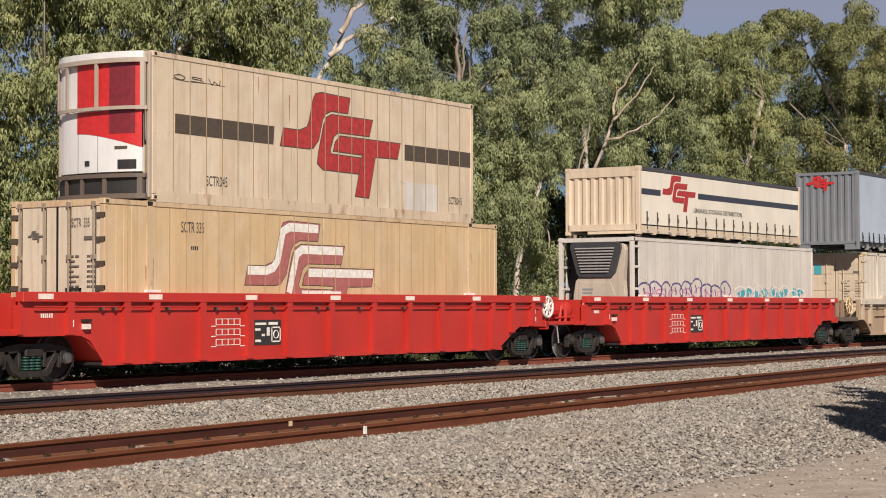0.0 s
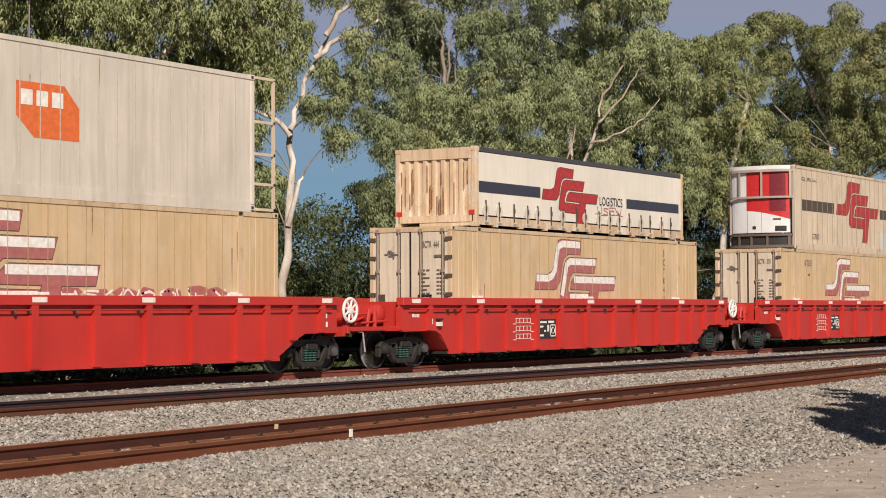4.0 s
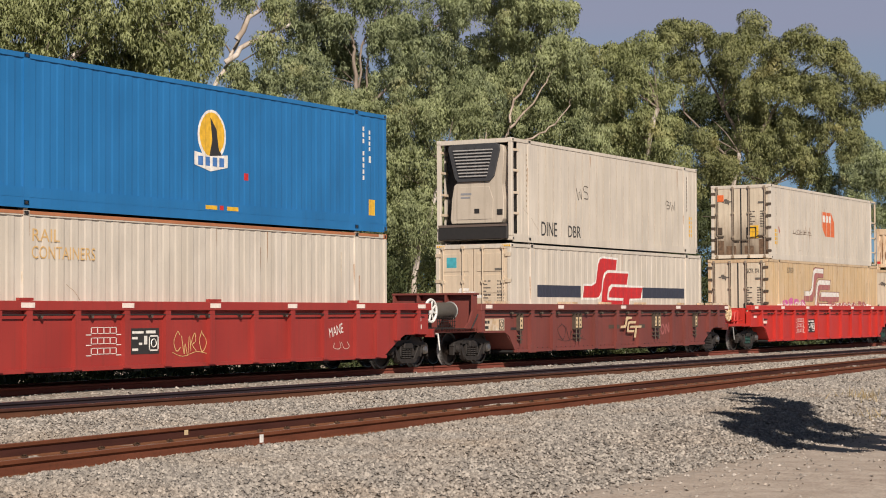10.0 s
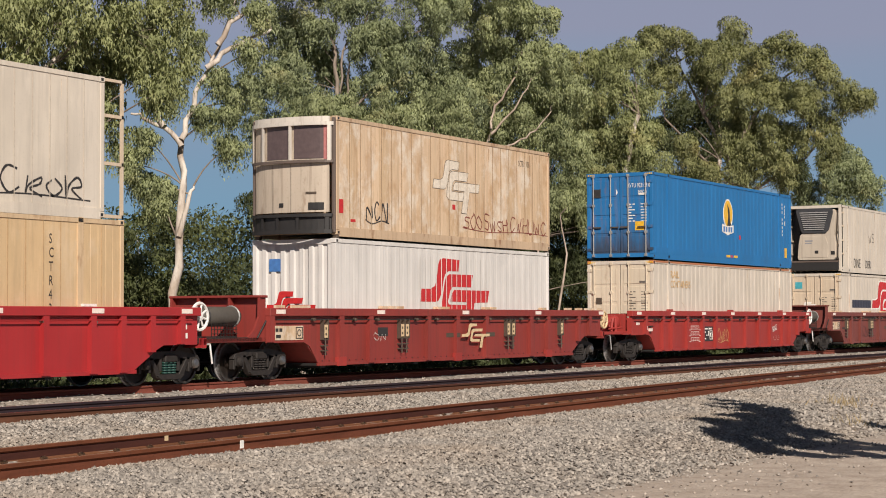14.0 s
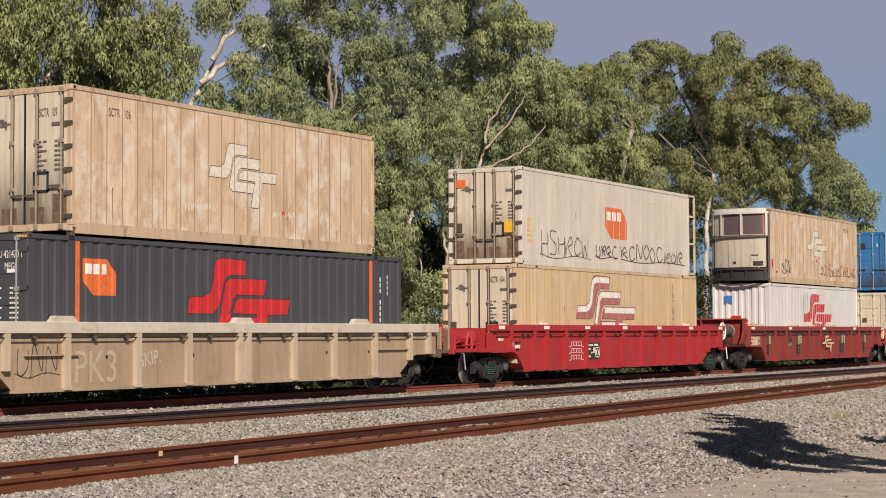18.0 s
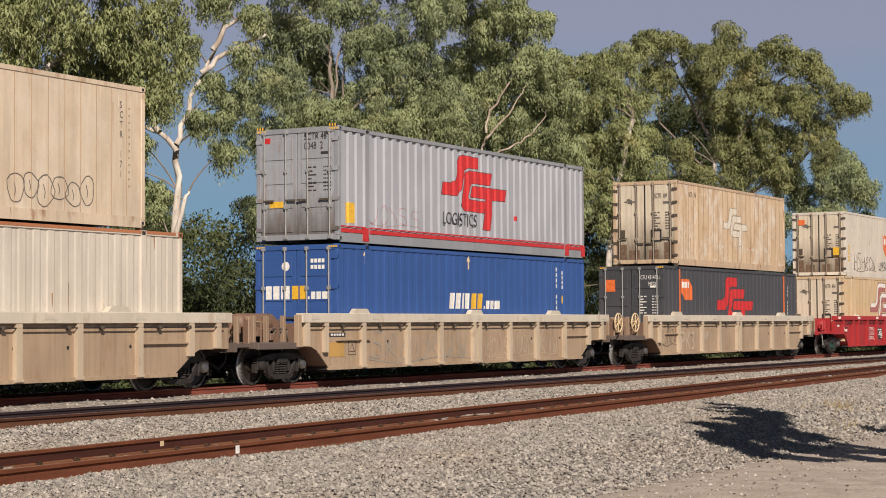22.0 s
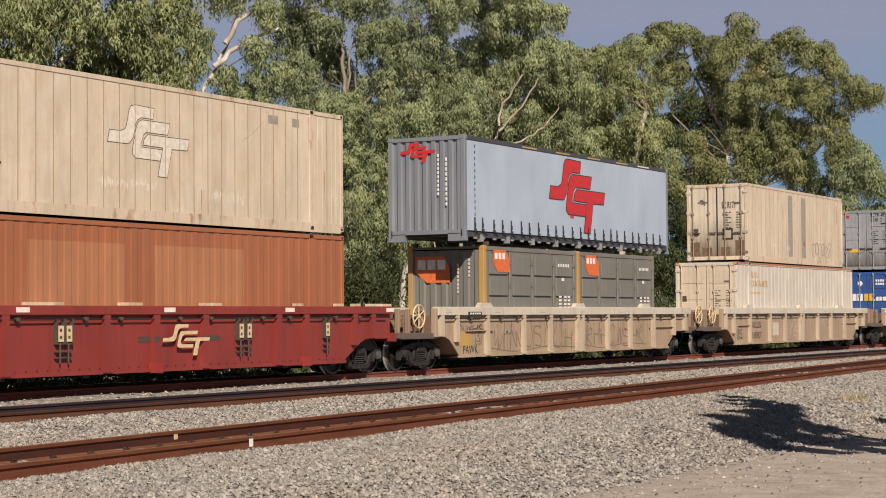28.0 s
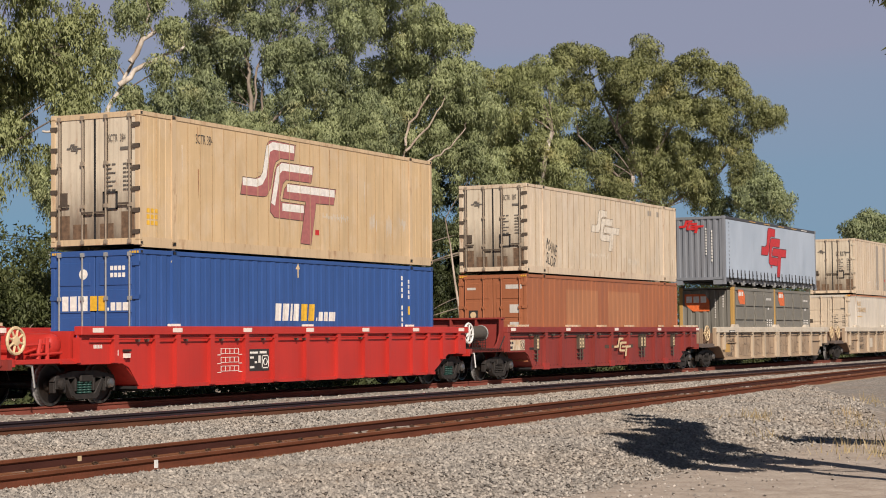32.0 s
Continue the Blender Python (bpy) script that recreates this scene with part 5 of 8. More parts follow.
def door_text(c, material, z, *lines):
    """Stencilled numbers on the near door leaf."""
    for k, t in enumerate(lines):
        lettering(t, c, material, 0.21, -0.004, -0.30, z - 0.24 * k, (90, 0, -90), "door_number", 0.62, "stencilled container number")


def sticker(name, c, y0, y1, z0, z1, material, label, x=-0.001):
    return bit(name, material, c, (x, 0.0195, y0, y1, z0, z1), label=label)


def curved(bm, y0, y1, z0, z1, out, depth, n=10):
    """A piece of a nose that bulges towards -x."""
    rows = []
    for i in range(n + 1):
        y = y0 + (y1 - y0) * i / n
        x = -depth * math.sqrt(max(0.0, 1 - (y / 1.24) ** 2)) - out
        a = z0(y) if callable(z0) else z0
        rows.append([bm.verts.new((x, y, a)), bm.verts.new((x, y, z1)), bm.verts.new((x + 0.05, y, a)), bm.verts.new((x + 0.05, y, z1))])
    for a, b in zip(rows, rows[1:]):
        for q in ((0, 1, 1, 0), (3, 2, 2, 3), (1, 3, 3, 1), (2, 0, 0, 2)):
            bm.faces.new((a[q[0]], a[q[1]], b[q[2]], b[q[3]]))
    for r in (rows[0], rows[-1]):
        bm.faces.new((r[0], r[1], r[3], r[2]))


def nose(c, H, shell_m, rim_m, base_m, window_m, red=None):
    """The rounded cooling unit on the end at x = 0."""
    def piece(name, mat, label, *spans):
        bm = bmesh.new()
        for s in spans:
            curved(bm, *s)
        return part(name, bm, mat, n, label)
    bm = bmesh.new()
    curved(bm, -1.10, 1.10, 0.56, H - 0.16, -0.05, 0.42, 16)
    n = part("cooling_unit", bm, shell_m, c, "rounded cooling unit")
    piece("base_frame", base_m, "dark base frame", (-1.20, 1.20, 0.02, 0.12, 0.05, 0.42, 16), (-1.20, 1.20, 0.44, 0.52, 0.05, 0.42, 16))
    piece("base_panel", M["dark"], "", (-1.16, 1.16, 0.12, 0.44, -0.03, 0.42, 16))
    for y in (-1.235, 1.155):
        bit("cage_post", rim_m, n, (-0.09, 0.0, y, y + 0.08, 0.04, H - 0.04), bevel=0.012)
    piece("roof_cap", M["cap_cream"] if red is None else shell_m, "", (-1.12, 1.12, H - 0.16, H - 0.01, -0.03, 0.42, 16))
    for y in (-1.1, -0.35, 0.25, 0.75):
        piece("base_rib", base_m, "", (y - 0.04, y + 0.04, 0.10, 0.46, 0.03, 0.42, 2))
    piece("band", rim_m, "", (-1.22, 1.22, H * 0.60 + 0.01, H * 0.60 + 0.08, 0.06, 0.42, 16))
    piece("top_rim", rim_m if red else M["cap_cream"], "", (-1.22, 1.22, H - 0.24, H - 0.15, 0.06, 0.42, 16))
    for y in (-1.15, -0.15, 0.72, 1.15):
        piece("rib", rim_m if red else M["cap_cream"], "", (y - 0.032, y + 0.032, H * 0.60 + 0.06, H - 0.20, 0.05, 0.42, 2))
    if red:
        piece("red_panel", red, "red painted panel", (-1.10, 0.46, H * 0.60 + 0.09, H - 0.20, -0.042, 0.42, 12))
        bm = bmesh.new()
        curved(bm, -1.10, 0.46, lambda y: 1.36 - 0.34 * ((0.46 - y) / 1.62) ** 1.6, H * 0.60, -0.042, 0.42, 20)
        part("red_panel", bm, red, n, "red painted swoosh")
        piece("window", window_m, "", (-0.98, -0.42, H * 0.60 - 0.46, H - 0.24, -0.036, 0.42, 6))
    else:
        piece("window", window_m, "", (-1.05, -0.22, H * 0.60 + 0.12, H - 0.24, -0.038, 0.42, 6))
        piece("window", window_m, "", (-0.08, 0.62, H * 0.60 + 0.12, H - 0.24, -0.038, 0.42, 6))
        piece("maroon_edge", M["logo_fade"], "", (-1.10, -1.0, H * 0.60 + 0.10, H - 0.24, -0.038, 0.42, 3))
    piece("latch", M["hinge"], "", (-0.82, -0.55, 1.02, 1.07, -0.03, 0.42, 3))
    piece("gauge", M["dark"], "", (-1.0, -0.62, 0.62, 0.80, -0.03, 0.42, 3))
    piece("socket", M["dark"], "", (0.10, 0.22, 0.70, 0.80, -0.03, 0.42, 3))
    piece("seam", base_m, "", (-0.13, -0.12, 0.54, H * 0.6, -0.046, 0.42, 2))
    piece("seam", base_m, "", (0.43, 0.44, 0.54, H * 0.6, -0.046, 0.42, 2))


def plate(name, outline, x0, x1, material, parent, label="", bevel=0.0):
    """An outline in y and z on an end, given depth along x."""
    bm = bmesh.new()
    a, b = [bm.verts.new((x0, y, z)) for y, z in outline], [bm.verts.new((x1, y, z)) for y, z in outline]
    bm.faces.new(a)
    bm.faces.new(b[::-1])
    for i in range(len(outline)):
        bm.faces.new((a[i], b[i], b[(i + 1) % len(outline)], a[(i + 1) % len(outline)]))
    return part(name, bm, material, parent, label, bevel=bevel)


def chiller(c, H, casing, k=1.0):
    """A framed cooling unit with a black slatted grille, set into the end at x = 0."""
    bit("tray", M["dark"], c, (-0.10, 0.40, -1.14, 1.14, 0.03, 0.46), label="dark fuel tray", bevel=0.02)
    bit("tray_rib", M["rim_brown"], c, (-0.115, -0.095, -1.14, 1.14, 0.40, 0.47))
    for y in (-HW + 0.01, HW - 0.13):
        for z in (0.75, 1.35, 2.0, 2.6):
            bit("frame_bracket", casing, c, (0.02, 0.48, y, y + 0.05, z, z + 0.07))
    top = H - 0.14
    u = plate("chiller", [(0.74, 0.50), (-0.90, 0.50), (-0.98, 0.62), (-1.0, 1.2), (-0.92, 1.62), (-0.96, 1.95), (-1.02, top - 0.25), (-0.98, top - 0.08), (-0.86, top - 0.04), (-0.70, 1.92), (-0.56, 1.74), (0.52, 1.74), (0.66, 1.62), (0.72, 1.2), (0.78, 0.62)],
              -0.02, 0.50, M["unit_grey"], c, "grey-white cooling unit casing", 0.02)
    plate("grille_body", [(-0.56, 1.72), (0.50, 1.72), (0.60, 1.84), (0.82, top - 0.16), (0.80, top - 0.04), (0.70, top), (-0.74, top), (-0.88, top - 0.05), (-0.90, top - 0.18), (-0.70, 1.86)], -0.08, 0.45, M["grille"], u, "black grille housing", 0.015)
    rows = 9
    for i in range(rows):
        z = 1.86 + i * (top - 1.98) / rows
        w = 0.46 + 0.22 * i / rows
        bit("slat", M["slat_lit_grey"], u, (-0.125, -0.075, -w - 0.02, w - 0.02, z, z + 0.042), bevel=0.008)
    for y in (-0.12, 0.16):
        bit("grille_bar", M["grille"], u, (-0.112, -0.08, y, y + 0.03, 1.86, top - 0.10))
    plate("hatch", [(0.58, 0.62), (-0.62, 0.62), (-0.66, 1.2), (-0.52, 1.58), (0.46, 1.58), (0.58, 1.2)], -0.034, -0.018, M["unit_grey"], u, "grimy rounded hatch", 0.006)
    bit("socket", M["dark"], u, (-0.048, -0.03, -0.20, -0.04, 0.80, 0.93))
    bit("gauge", M["dark"], u, (-0.036, -0.016, -0.96, -0.78, 0.74, 0.90))
    bit("name_bar", M["dull_grey"], u, (-0.040, -0.030, 0.06, 0.42, 1.34, 1.40))
    bit("name_bar", M["dull_grey"], u, (-0.040, -0.030, 0.10, 0.42, 1.24, 1.29))


def curtain_box(label, L, H, curtain_m, end_m, n, seed, tunnel=False, patched=False):
    """A container with a tarpaulin side held by straps."""
    c = thing("curtain_container", label, "shipping container", "containers on the train")
    UPPER.add(c.name)
    twist_locks(c, L)
    rng = np.random.default_rng(seed)
    for x in (0.0, L - 0.14):
        for s in (-1, 1):
            bit("corner_post", end_m, c, (x, x + 0.14, min(s * HW, s * (HW - 0.14)), max(s * HW, s * (HW - 0.14)), 0.1, H - 0.1), bevel=0.01)
        for s in (-1, 1):
            for z in (-0.004, H - 0.112):
                bit("corner_casting", end_m, c, (x - 0.01, x + 0.168, min(s * (HW + 0.006), s * (HW - 0.156)), max(s * (HW + 0.006), s * (HW - 0.156)), z, z + 0.118), bevel=0.01)
        bit("header", end_m, c, (x, x + 0.12, -HW + 0.14, HW - 0.14, H - 0.30 if H < 2.5 else H - 0.12, H - 0.01))
    bit("floor", M["dark"], c, (0.1, L - 0.1, -HW + 0.05, HW - 0.05, 0.14, 0.26))
    for s in (-1, 1):
        a, b = sorted((s * (HW - 0.005), s * (HW - 0.10)))
        bit("roof_rail", M["charcoal"], c, (0.12, L - 0.1, a, b, H - 0.14, H - 0.004), bevel=0.02)
        bit("bottom_rail", end_m if H < 2.5 else M["charcoal"], c, (0.14, L - 0.14, a, b, 0.045 if H < 2.5 else 0.12, 0.26))
    bit("roof", curtain_m, c, (0.1, L - 0.1, -HW + 0.06, HW - 0.06, H - 0.05, H - 0.015))
    prof = flat(0.14, L - 0.14)
    bm = bmesh.new()
    nx, nz = 60, 8
    for s in (-1, 1):
        g = [[bm.verts.new((0.14 + (L - 0.28) * i / nx, s * (HW - 0.018 + (0.010 * math.sin(i * 1.9) * (1 - j / nz) if s > 0 else -0.004 * abs(math.sin(i * 1.3)) * (1 - j / nz))), 0.30 + (H - 0.44) * j / nz)) for j in range(nz + 1)] for i in range(nx + 1)]
        for i in range(nx):
            for j in range(nz):
                bm.faces.new((g[i][j], g[i + 1][j], g[i + 1][j + 1], g[i][j + 1]))
    part("curtain", bm, curtain_m, c, "taut tarpaulin side curtain")
    for i in range(n):
        x = 0.45 + (L - 0.75) * (i + 0.25 * rng.random()) / n
        bm = bmesh.new()
        z1 = 0.64 + 0.05 * rng.random()
        box(bm, x - 0.022, x + 0.022, -HW - 0.010, -HW + 0.012, 0.16, z1)
        box(bm, x - 0.032, x + 0.032, -HW - 0.024, -HW - 0.008, 0.40, 0.52)
        part("strap", bm, M["ink"] if H > 2.5 else M["hinge"], c)
        bit("strap_hook", M["galv"], c, (x - 0.05, x + 0.12, -HW - 0.008, -HW + 0.03, 0.07, 0.12))
        if H > 2.5:
            bm = bmesh.new()
            box(bm, x - 0.05, x + 0.05, -HW - 0.032, -HW - 0.006, 0.27, 0.36)
            tube(bm, (x, -HW - 0.02, 0.28), (x + 0.20, -HW - 0.012, 0.20), 0.016, 6)
            tube(bm, (x + 0.20, -HW - 0.012, 0.20), (x + 0.30, -HW - 0.012, 0.24), 0.012, 6)
            part("strap_buckle", bm, M["ink"], c)
        if patched and rng.random() < 0.8:
            bm = bmesh.new()
            lathe(bm, [(0.17, -HW - 0.001), (0.17, -HW + 0.010)], (x, 0, 0.42), "Y", 18)
            part("patch", bm, M["ivory"], c, "pale round patch")
    for i in range(9):
        x = 0.9 + i * (L - 1.8) / 8
        bit("side_bracket", end_m if H < 2.5 else M["galv"], c, (x, x + 0.20, -HW - 0.004, -HW + 0.10, 0.0, 0.20))
    for e in (0.0, L):
        sheet("end_panel", corrugation(-HW + 0.14, HW - 0.14, 0.29, 0.05), 0.30, H - (0.30 if H < 2.5 else 0.12), c, end_m, end=e)
    if tunnel:
        bit("end_sill", end_m, c, (0.0, 0.14, -HW + 0.1, HW - 0.1, 0.20, 0.32), (0.0, 0.14, -HW + 0.1, -HW + 0.55, 0.0, 0.22), (0.0, 0.14, HW - 0.55, HW - 0.1, 0.0, 0.22))
    else:
        bit("end_sill", end_m, c, (0.0, 0.14, -HW + 0.1, HW - 0.1, 0.12, 0.30), (0.02, 0.10, -HW + 0.1, 0.5, 0.02, 0.12))
    return c, prof


def side_door_box(label, L, H, seed):
    """A short container with folding doors along its side and yellow posts."""
    c = thing("side_door_container", label, "shipping container", "containers on the train")
    m = M["olive"]
    for x in (0.0, L - 0.17):
        for s in (-1, 1):
            bit("corner_post", M["yellow_post"] if x == 0 else m, c, (x, x + 0.17, min(s * HW, s * (HW - 0.16)), max(s * HW, s * (HW - 0.16)), 0.1, H - 0.1), bevel=0.01)
            for z in (-0.004, H - 0.112):
                bit("corner_casting", M["yellow_post"] if x == 0 else m, c, (x - 0.006, x + 0.176, min(s * (HW + 0.006), s * (HW - 0.156)), max(s * (HW + 0.006), s * (HW - 0.156)), z, z + 0.118), bevel=0.01)
    bit("floor", M["dark"], c, (0.1, L - 0.1, -HW + 0.05, HW - 0.05, 0.02, 0.18))
    bit("roof", m, c, (0.05, L - 0.05, -HW + 0.04, HW - 0.04, H - 0.08, H - 0.012))
    for s in (-1, 1):
        a, b = sorted((s * HW, s * (HW - 0.08)))
        bit("top_rail", m, c, (0.17, L - 0.17, a, b, H - 0.13, H - 0.01))
        bit("bottom_rail", m, c, (0.17, L - 0.17, a, b, 0.02, 0.18))
        w = (L - 0.34) / 4
        for i in range(4):
            x = 0.17 + i * w
            d = bit("door_leaf", m, c, (x + 0.012, x + w - 0.012, min(s * (HW - 0.02), s * (HW - 0.07)), max(s * (HW - 0.02), s * (HW - 0.07)), 0.18, H - 0.14))
            if s < 0:
                for k in range(4):
                    z = 0.26 + k * (H - 0.46) / 4
                    bit("door_panel", m, d, (x + 0.15, x + w - 0.17, -HW - 0.032, -HW + 0.022, z, z + (H - 0.46) / 4 - 0.05), bevel=0.010)
                bm = bmesh.new()
                tube(bm, (x + w - 0.05, -HW - 0.004, 0.2), (x + w - 0.05, -HW - 0.012, H - 0.16), 0.026, 6)
                for z in (0.5, 1.1, 1.75, 2.4):
                    box(bm, x + w - 0.10, x + w + 0.03, -HW - 0.045, -HW + 0.02, z, z + 0.16)
                part("door_hinge", bm, m, d)
                bit("door_gap", M["dark"], d, (x + w - 0.016, x + w + 0.016, -HW - 0.004, -HW + 0.03, 0.20, H - 0.15))
    sheet("end_panel", corrugation(-HW + 0.16, HW - 0.16, 0.34, 0.05), 0.42, H - 0.12, c, m, end=0.0)
    bit("kick_plate", m, c, (0.01, 0.05, -HW + 0.16, HW - 0.16, 0.12, 0.46))
    for i in range(7):
        bit("kick_rib", m, c, (-0.006, 0.02, -0.98 + i * 0.32, -0.94 + i * 0.32, 0.16, 0.44))
    sheet("end_panel", corrugation(-HW + 0.16, HW - 0.16, 0.34, 0.05), 0.18, H - 0.12, c, m, end=L)
    return c, flat(0.1, L - 0.1)


def coloured_bars(c, prof, x, z, h, spec, slant=0.12, lift=0.005, name="letter_block"):
    """A brand's lettering as plain slanted blocks: (width, gap, height share, material)."""
    groups = {}
    for w, gap, k, m in spec:
        hh = h * k
        groups.setdefault(m, []).append([(x, z), (x + w, z), (x + w + slant * hh, z + hh), (x + slant * hh, z + hh)])
        x += w + gap
    for m, outs in groups.items():
        for o in outs:
            decal(name, [o], prof, c, M[m], "plain block in place of a letter", lift)

LOW, UP, H2, H3, HU = 0.55, 3.555, 2.905, 2.97, 2.975     # base of the lower and upper container, and heights: lower, tall lower, upper

# wagons along the train: kind, x of the sill's start
WAGONS = [("T", 204.48), ("R", 182.88), ("R", 161.37), ("R", 139.46), ("R", 117.72), ("D", 96.29), ("O", 74.36), ("D", 52.97), ("S", 31.12), ("T", 9.66), ("T", -11.98), ("T", -33.15), ("T", -54.71), ("D", -76.11), ("R", -98.14), ("D", -119.65)]
KINDS = {"R": "bright red steel well wagon with white reflectors and load markings", "S": "deep red steel well wagon with white reflectors and load markings", "O": "faded red steel well wagon with scratched sides", "D": "weathered brown-red well wagon with tan lock levers", "T": "dusty tan well wagon with a pale top sill"}
SET = []
first = {}
for kind, x in WAGONS:
    if kind in first:
        w = copy_thing(first[kind], pose(0, 0, 0))
    else:
        w, _ = wagon(kind, "well_wagon", KINDS[kind])
        first[kind] = w
    SET.append(place(w, x, 0.0))
for o in (*SET[14].children_recursive, *SET[4].children_recursive):
    if "hand_wheel" in (o.name.split(".")[0], o.parent.name.split(".")[0]):
        o.data = o.data.copy()
        o.data.materials[0] = M["wheel_cream"]
for o in SET[5].children_recursive:
    if o.data and o.data.materials[0] in (M["dark_red"], M["old_red"]):
        o.data = o.data.copy()
        o.data.materials[0] = M["brown_red"]
for w in SET:
    for o in w.children_recursive:
        if o.name.startswith("wheelset"):
            WHEELS.append(o)


def cold_doors(c, H, number="", dark=True, text=None, size=0.24, high=0.82):
    """Marks, vents and grime on a refrigerated container's doors."""
    door_bars(c, H, M["faded_ink"])
    if number:
        lettering(number, c, text or M["faded_ink"], size, -0.004, -0.39 if size < 0.3 else -0.20, H * high, (90, 0, -90), "door_number", 0.46, "stencilled fleet number")
    v = sticker("vent", c, 0.78, 0.98, 0.98, 1.25, M["hinge"], "dark vent plate", -0.012)
    bm = bmesh.new()
    for a in ((-0.64, -0.24, 0.82, 0.86), (-0.64, -0.24, 1.20, 1.24), (-0.64, -0.60, 0.82, 1.24), (-0.28, -0.24, 0.82, 1.24)):
        box(bm, -0.012, 0.0195, a[0], a[1], a[2], a[3])
    part("hatch_frame", bm, M["ink"], c)
    for o in emblem(0, 0, 0.42, 0.22):
        bm = bmesh.new()
        bm.faces.new([bm.verts.new((0.004, 0.80 - a, H * 0.80 + b)) for a, b in o])
        part("door_emblem", bm, M["faded_ink"], c, "small faded emblem band")
    if dark:
        for y0, y1, h in ((0.72, 1.10, 0.55), (0.22, 0.62, 0.34), (-0.52, -0.14, 0.34), (-1.10, -0.74, 0.60)):
            sticker("grimy_panel", c, y0, y1, 0.17, 0.17 + h, M["grime"], "grimy lower door panel", 0.016)


def small_marks(c, prof, x, z, material, n=7, step=0.16, w=0.05, h=0.10):
    decal("side_mark", [rect(x, x + w, z - k * step, z - k * step + h) for k in range(n)], prof, c, material, "column of small stencilled marks")


# wagon 0
c, p = container("dry_container", "cream steel container with ribbed sides and closed doors", 14.63, H2, M["ivory"], "rib", door=M["cream"], depth=0.011)
door_bars(c, H2, M["faded_ink"])
sticker("label", c, 0.55, 0.85, 2.10, 2.45, M["teal"], "small teal label")
place(c, 205.58, LOW)
c, p = curtain_box("grey curtain-sided container with a ribbed end and red emblem", 14.8, HU, M["curtain_grey"], M["grey_end"], 24, 3, True)
place(c, 204.78, UP)
END_EMBLEM = [c]

# wagon 1
c, p = container("reefer_container", "greyish white refrigerated container with sprayed tags", 14.1, H2, M["grey_white"], "seam", "inset", posts40=False, door=M["dark"])
chiller(c, H2, M["grey_white"])
bubbles("tag", 4, 0.4, 6.9, 1.02, 1.62, p, c, M["purple"], 9, 0.055)
scribble("tag", 5, 0.6, 6.6, 1.06, 1.44, p, c, M["pink"], 7, 0.03)
blobs("tag_fill", 6, 7.5, 13.2, 1.10, 1.46, p, c, M["teal"], 9)
bubbles("tag", 7, 7.4, 13.3, 1.04, 1.54, p, c, M["logo_white"], 8, 0.045)
place(c, 186.04, LOW)
c, p = curtain_box("off-white curtain-sided container with a navy stripe and red emblem", 12.5, 2.02, M["curtain_white"], M["cream"], 17, 8)
decal("stripe", [rect(0.16, 1.44, 1.24, 1.42), rect(4.1, 12.34, 1.27, 1.45)], p, c, M["navy"], "navy stripe")
solid(c, p, 1.55, 1.92, 2.35, 1.08, M["logo_worn"], rim=False)
lettering("LINEHAUL STORAGE DISTRIBUTION", c, M["ink"], 0.20, 3.75, -HW + 0.006, 0.84, squeeze=1.15)
place(c, 186.48, UP)

# wagon 2
c, p = container("reefer_container", "yellowish cream refrigerated container with a maroon and white emblem", 14.63, H3, M["yellow_cream"], door=M["cream_door"])
cold_doors(c, H3, "SCTR  335", False)
two_tone(c, p, 4.30, 2.74, 4.75, 2.45)
lettering("SCTR 335", c, M["ink"], 0.32, 2.26, -HW + 0.012, 2.38, squeeze=0.55)
decal("side_mark", [rect(2.57 + 0.06 * k, 2.61 + 0.06 * k, 2.03, 2.11) for k in range(4)], p, c, M["ink"])
place(c, 163.69, LOW)
c, p = container("reefer_container", "cream refrigerated container with a red emblem and rounded cooling unit", 12.1, HU, M["cream"], rear="inset")
nose(c, HU, M["nose_white"], M["rim_tan"], M["rim_brown"], M["red_window"], M["logo_red"])
decal("stripe", [[(0.69, 1.83), (3.95, 1.83), (3.91, 1.43), (0.69, 1.43)], rect(9.0, 12.08, 1.42, 1.80)], p, c, M["hinge"], "dark grey stripe")
solid(c, p, 4.15, 2.72, 4.6, 2.24, M["logo_worn"])
lettering("SCTR045", c, M["ink"], 0.30, 1.66, -HW + 0.012, 0.42, squeeze=0.60)
lettering("SCTR045", c, M["ink"], 0.26, 10.97, -HW + 0.012, 0.46, squeeze=0.60)
decal("pale_panel", [rect(9.0, 10.5, 0.19, 0.90)], p, c, M["grey_white"], "pale repaired panel", 0.0035)
scribble("scratches", 9, 0.6, 2.2, 2.52, 2.66, p, c, M["hinge"], 3, 0.02, label="dark scratches")
place(c, 165.07, UP)

# wagon 3
c, p = container("reefer_container", "yellowish cream refrigerated container with a faded maroon emblem", 14.7, H3, M["yellow_cream"], door=M["cream_door"])
cold_doors(c, H3, "SCTR  444", False)
two_tone(c, p, 4.25, 2.80, 4.75, 2.45)
lettering("S\nC\nT\nR\n4\n4\n4", c, M["ink"], 0.28, 12.25, -HW + 0.010, 2.46, squeeze=0.75)
place(c, 141.96, LOW)
c, p = curtain_box("off-white curtain-sided container, rusty end, navy stripe and red emblem", 12.5, 2.06, M["curtain_white"], M["cream_old"], 17, 12, patched=True)
decal("stripe", [rect(0.16, 3.40, 0.94, 1.23), rect(8.6, 12.2, 0.88, 1.16)], p, c, M["navy"], "navy stripe", 0.006)
solid(c, p, 3.48, 1.84, 3.25, 1.60, M["logo_worn"])
lettering("LOGISTICS", c, M["ink"], 0.36, 6.85, -HW + 0.004, 0.90, squeeze=0.86)
scribble("tag", 13, 6.6, 8.3, 0.62, 0.90, p, c, M["logo_fade"], 4, 0.03)
rng_rust = random.Random(31)
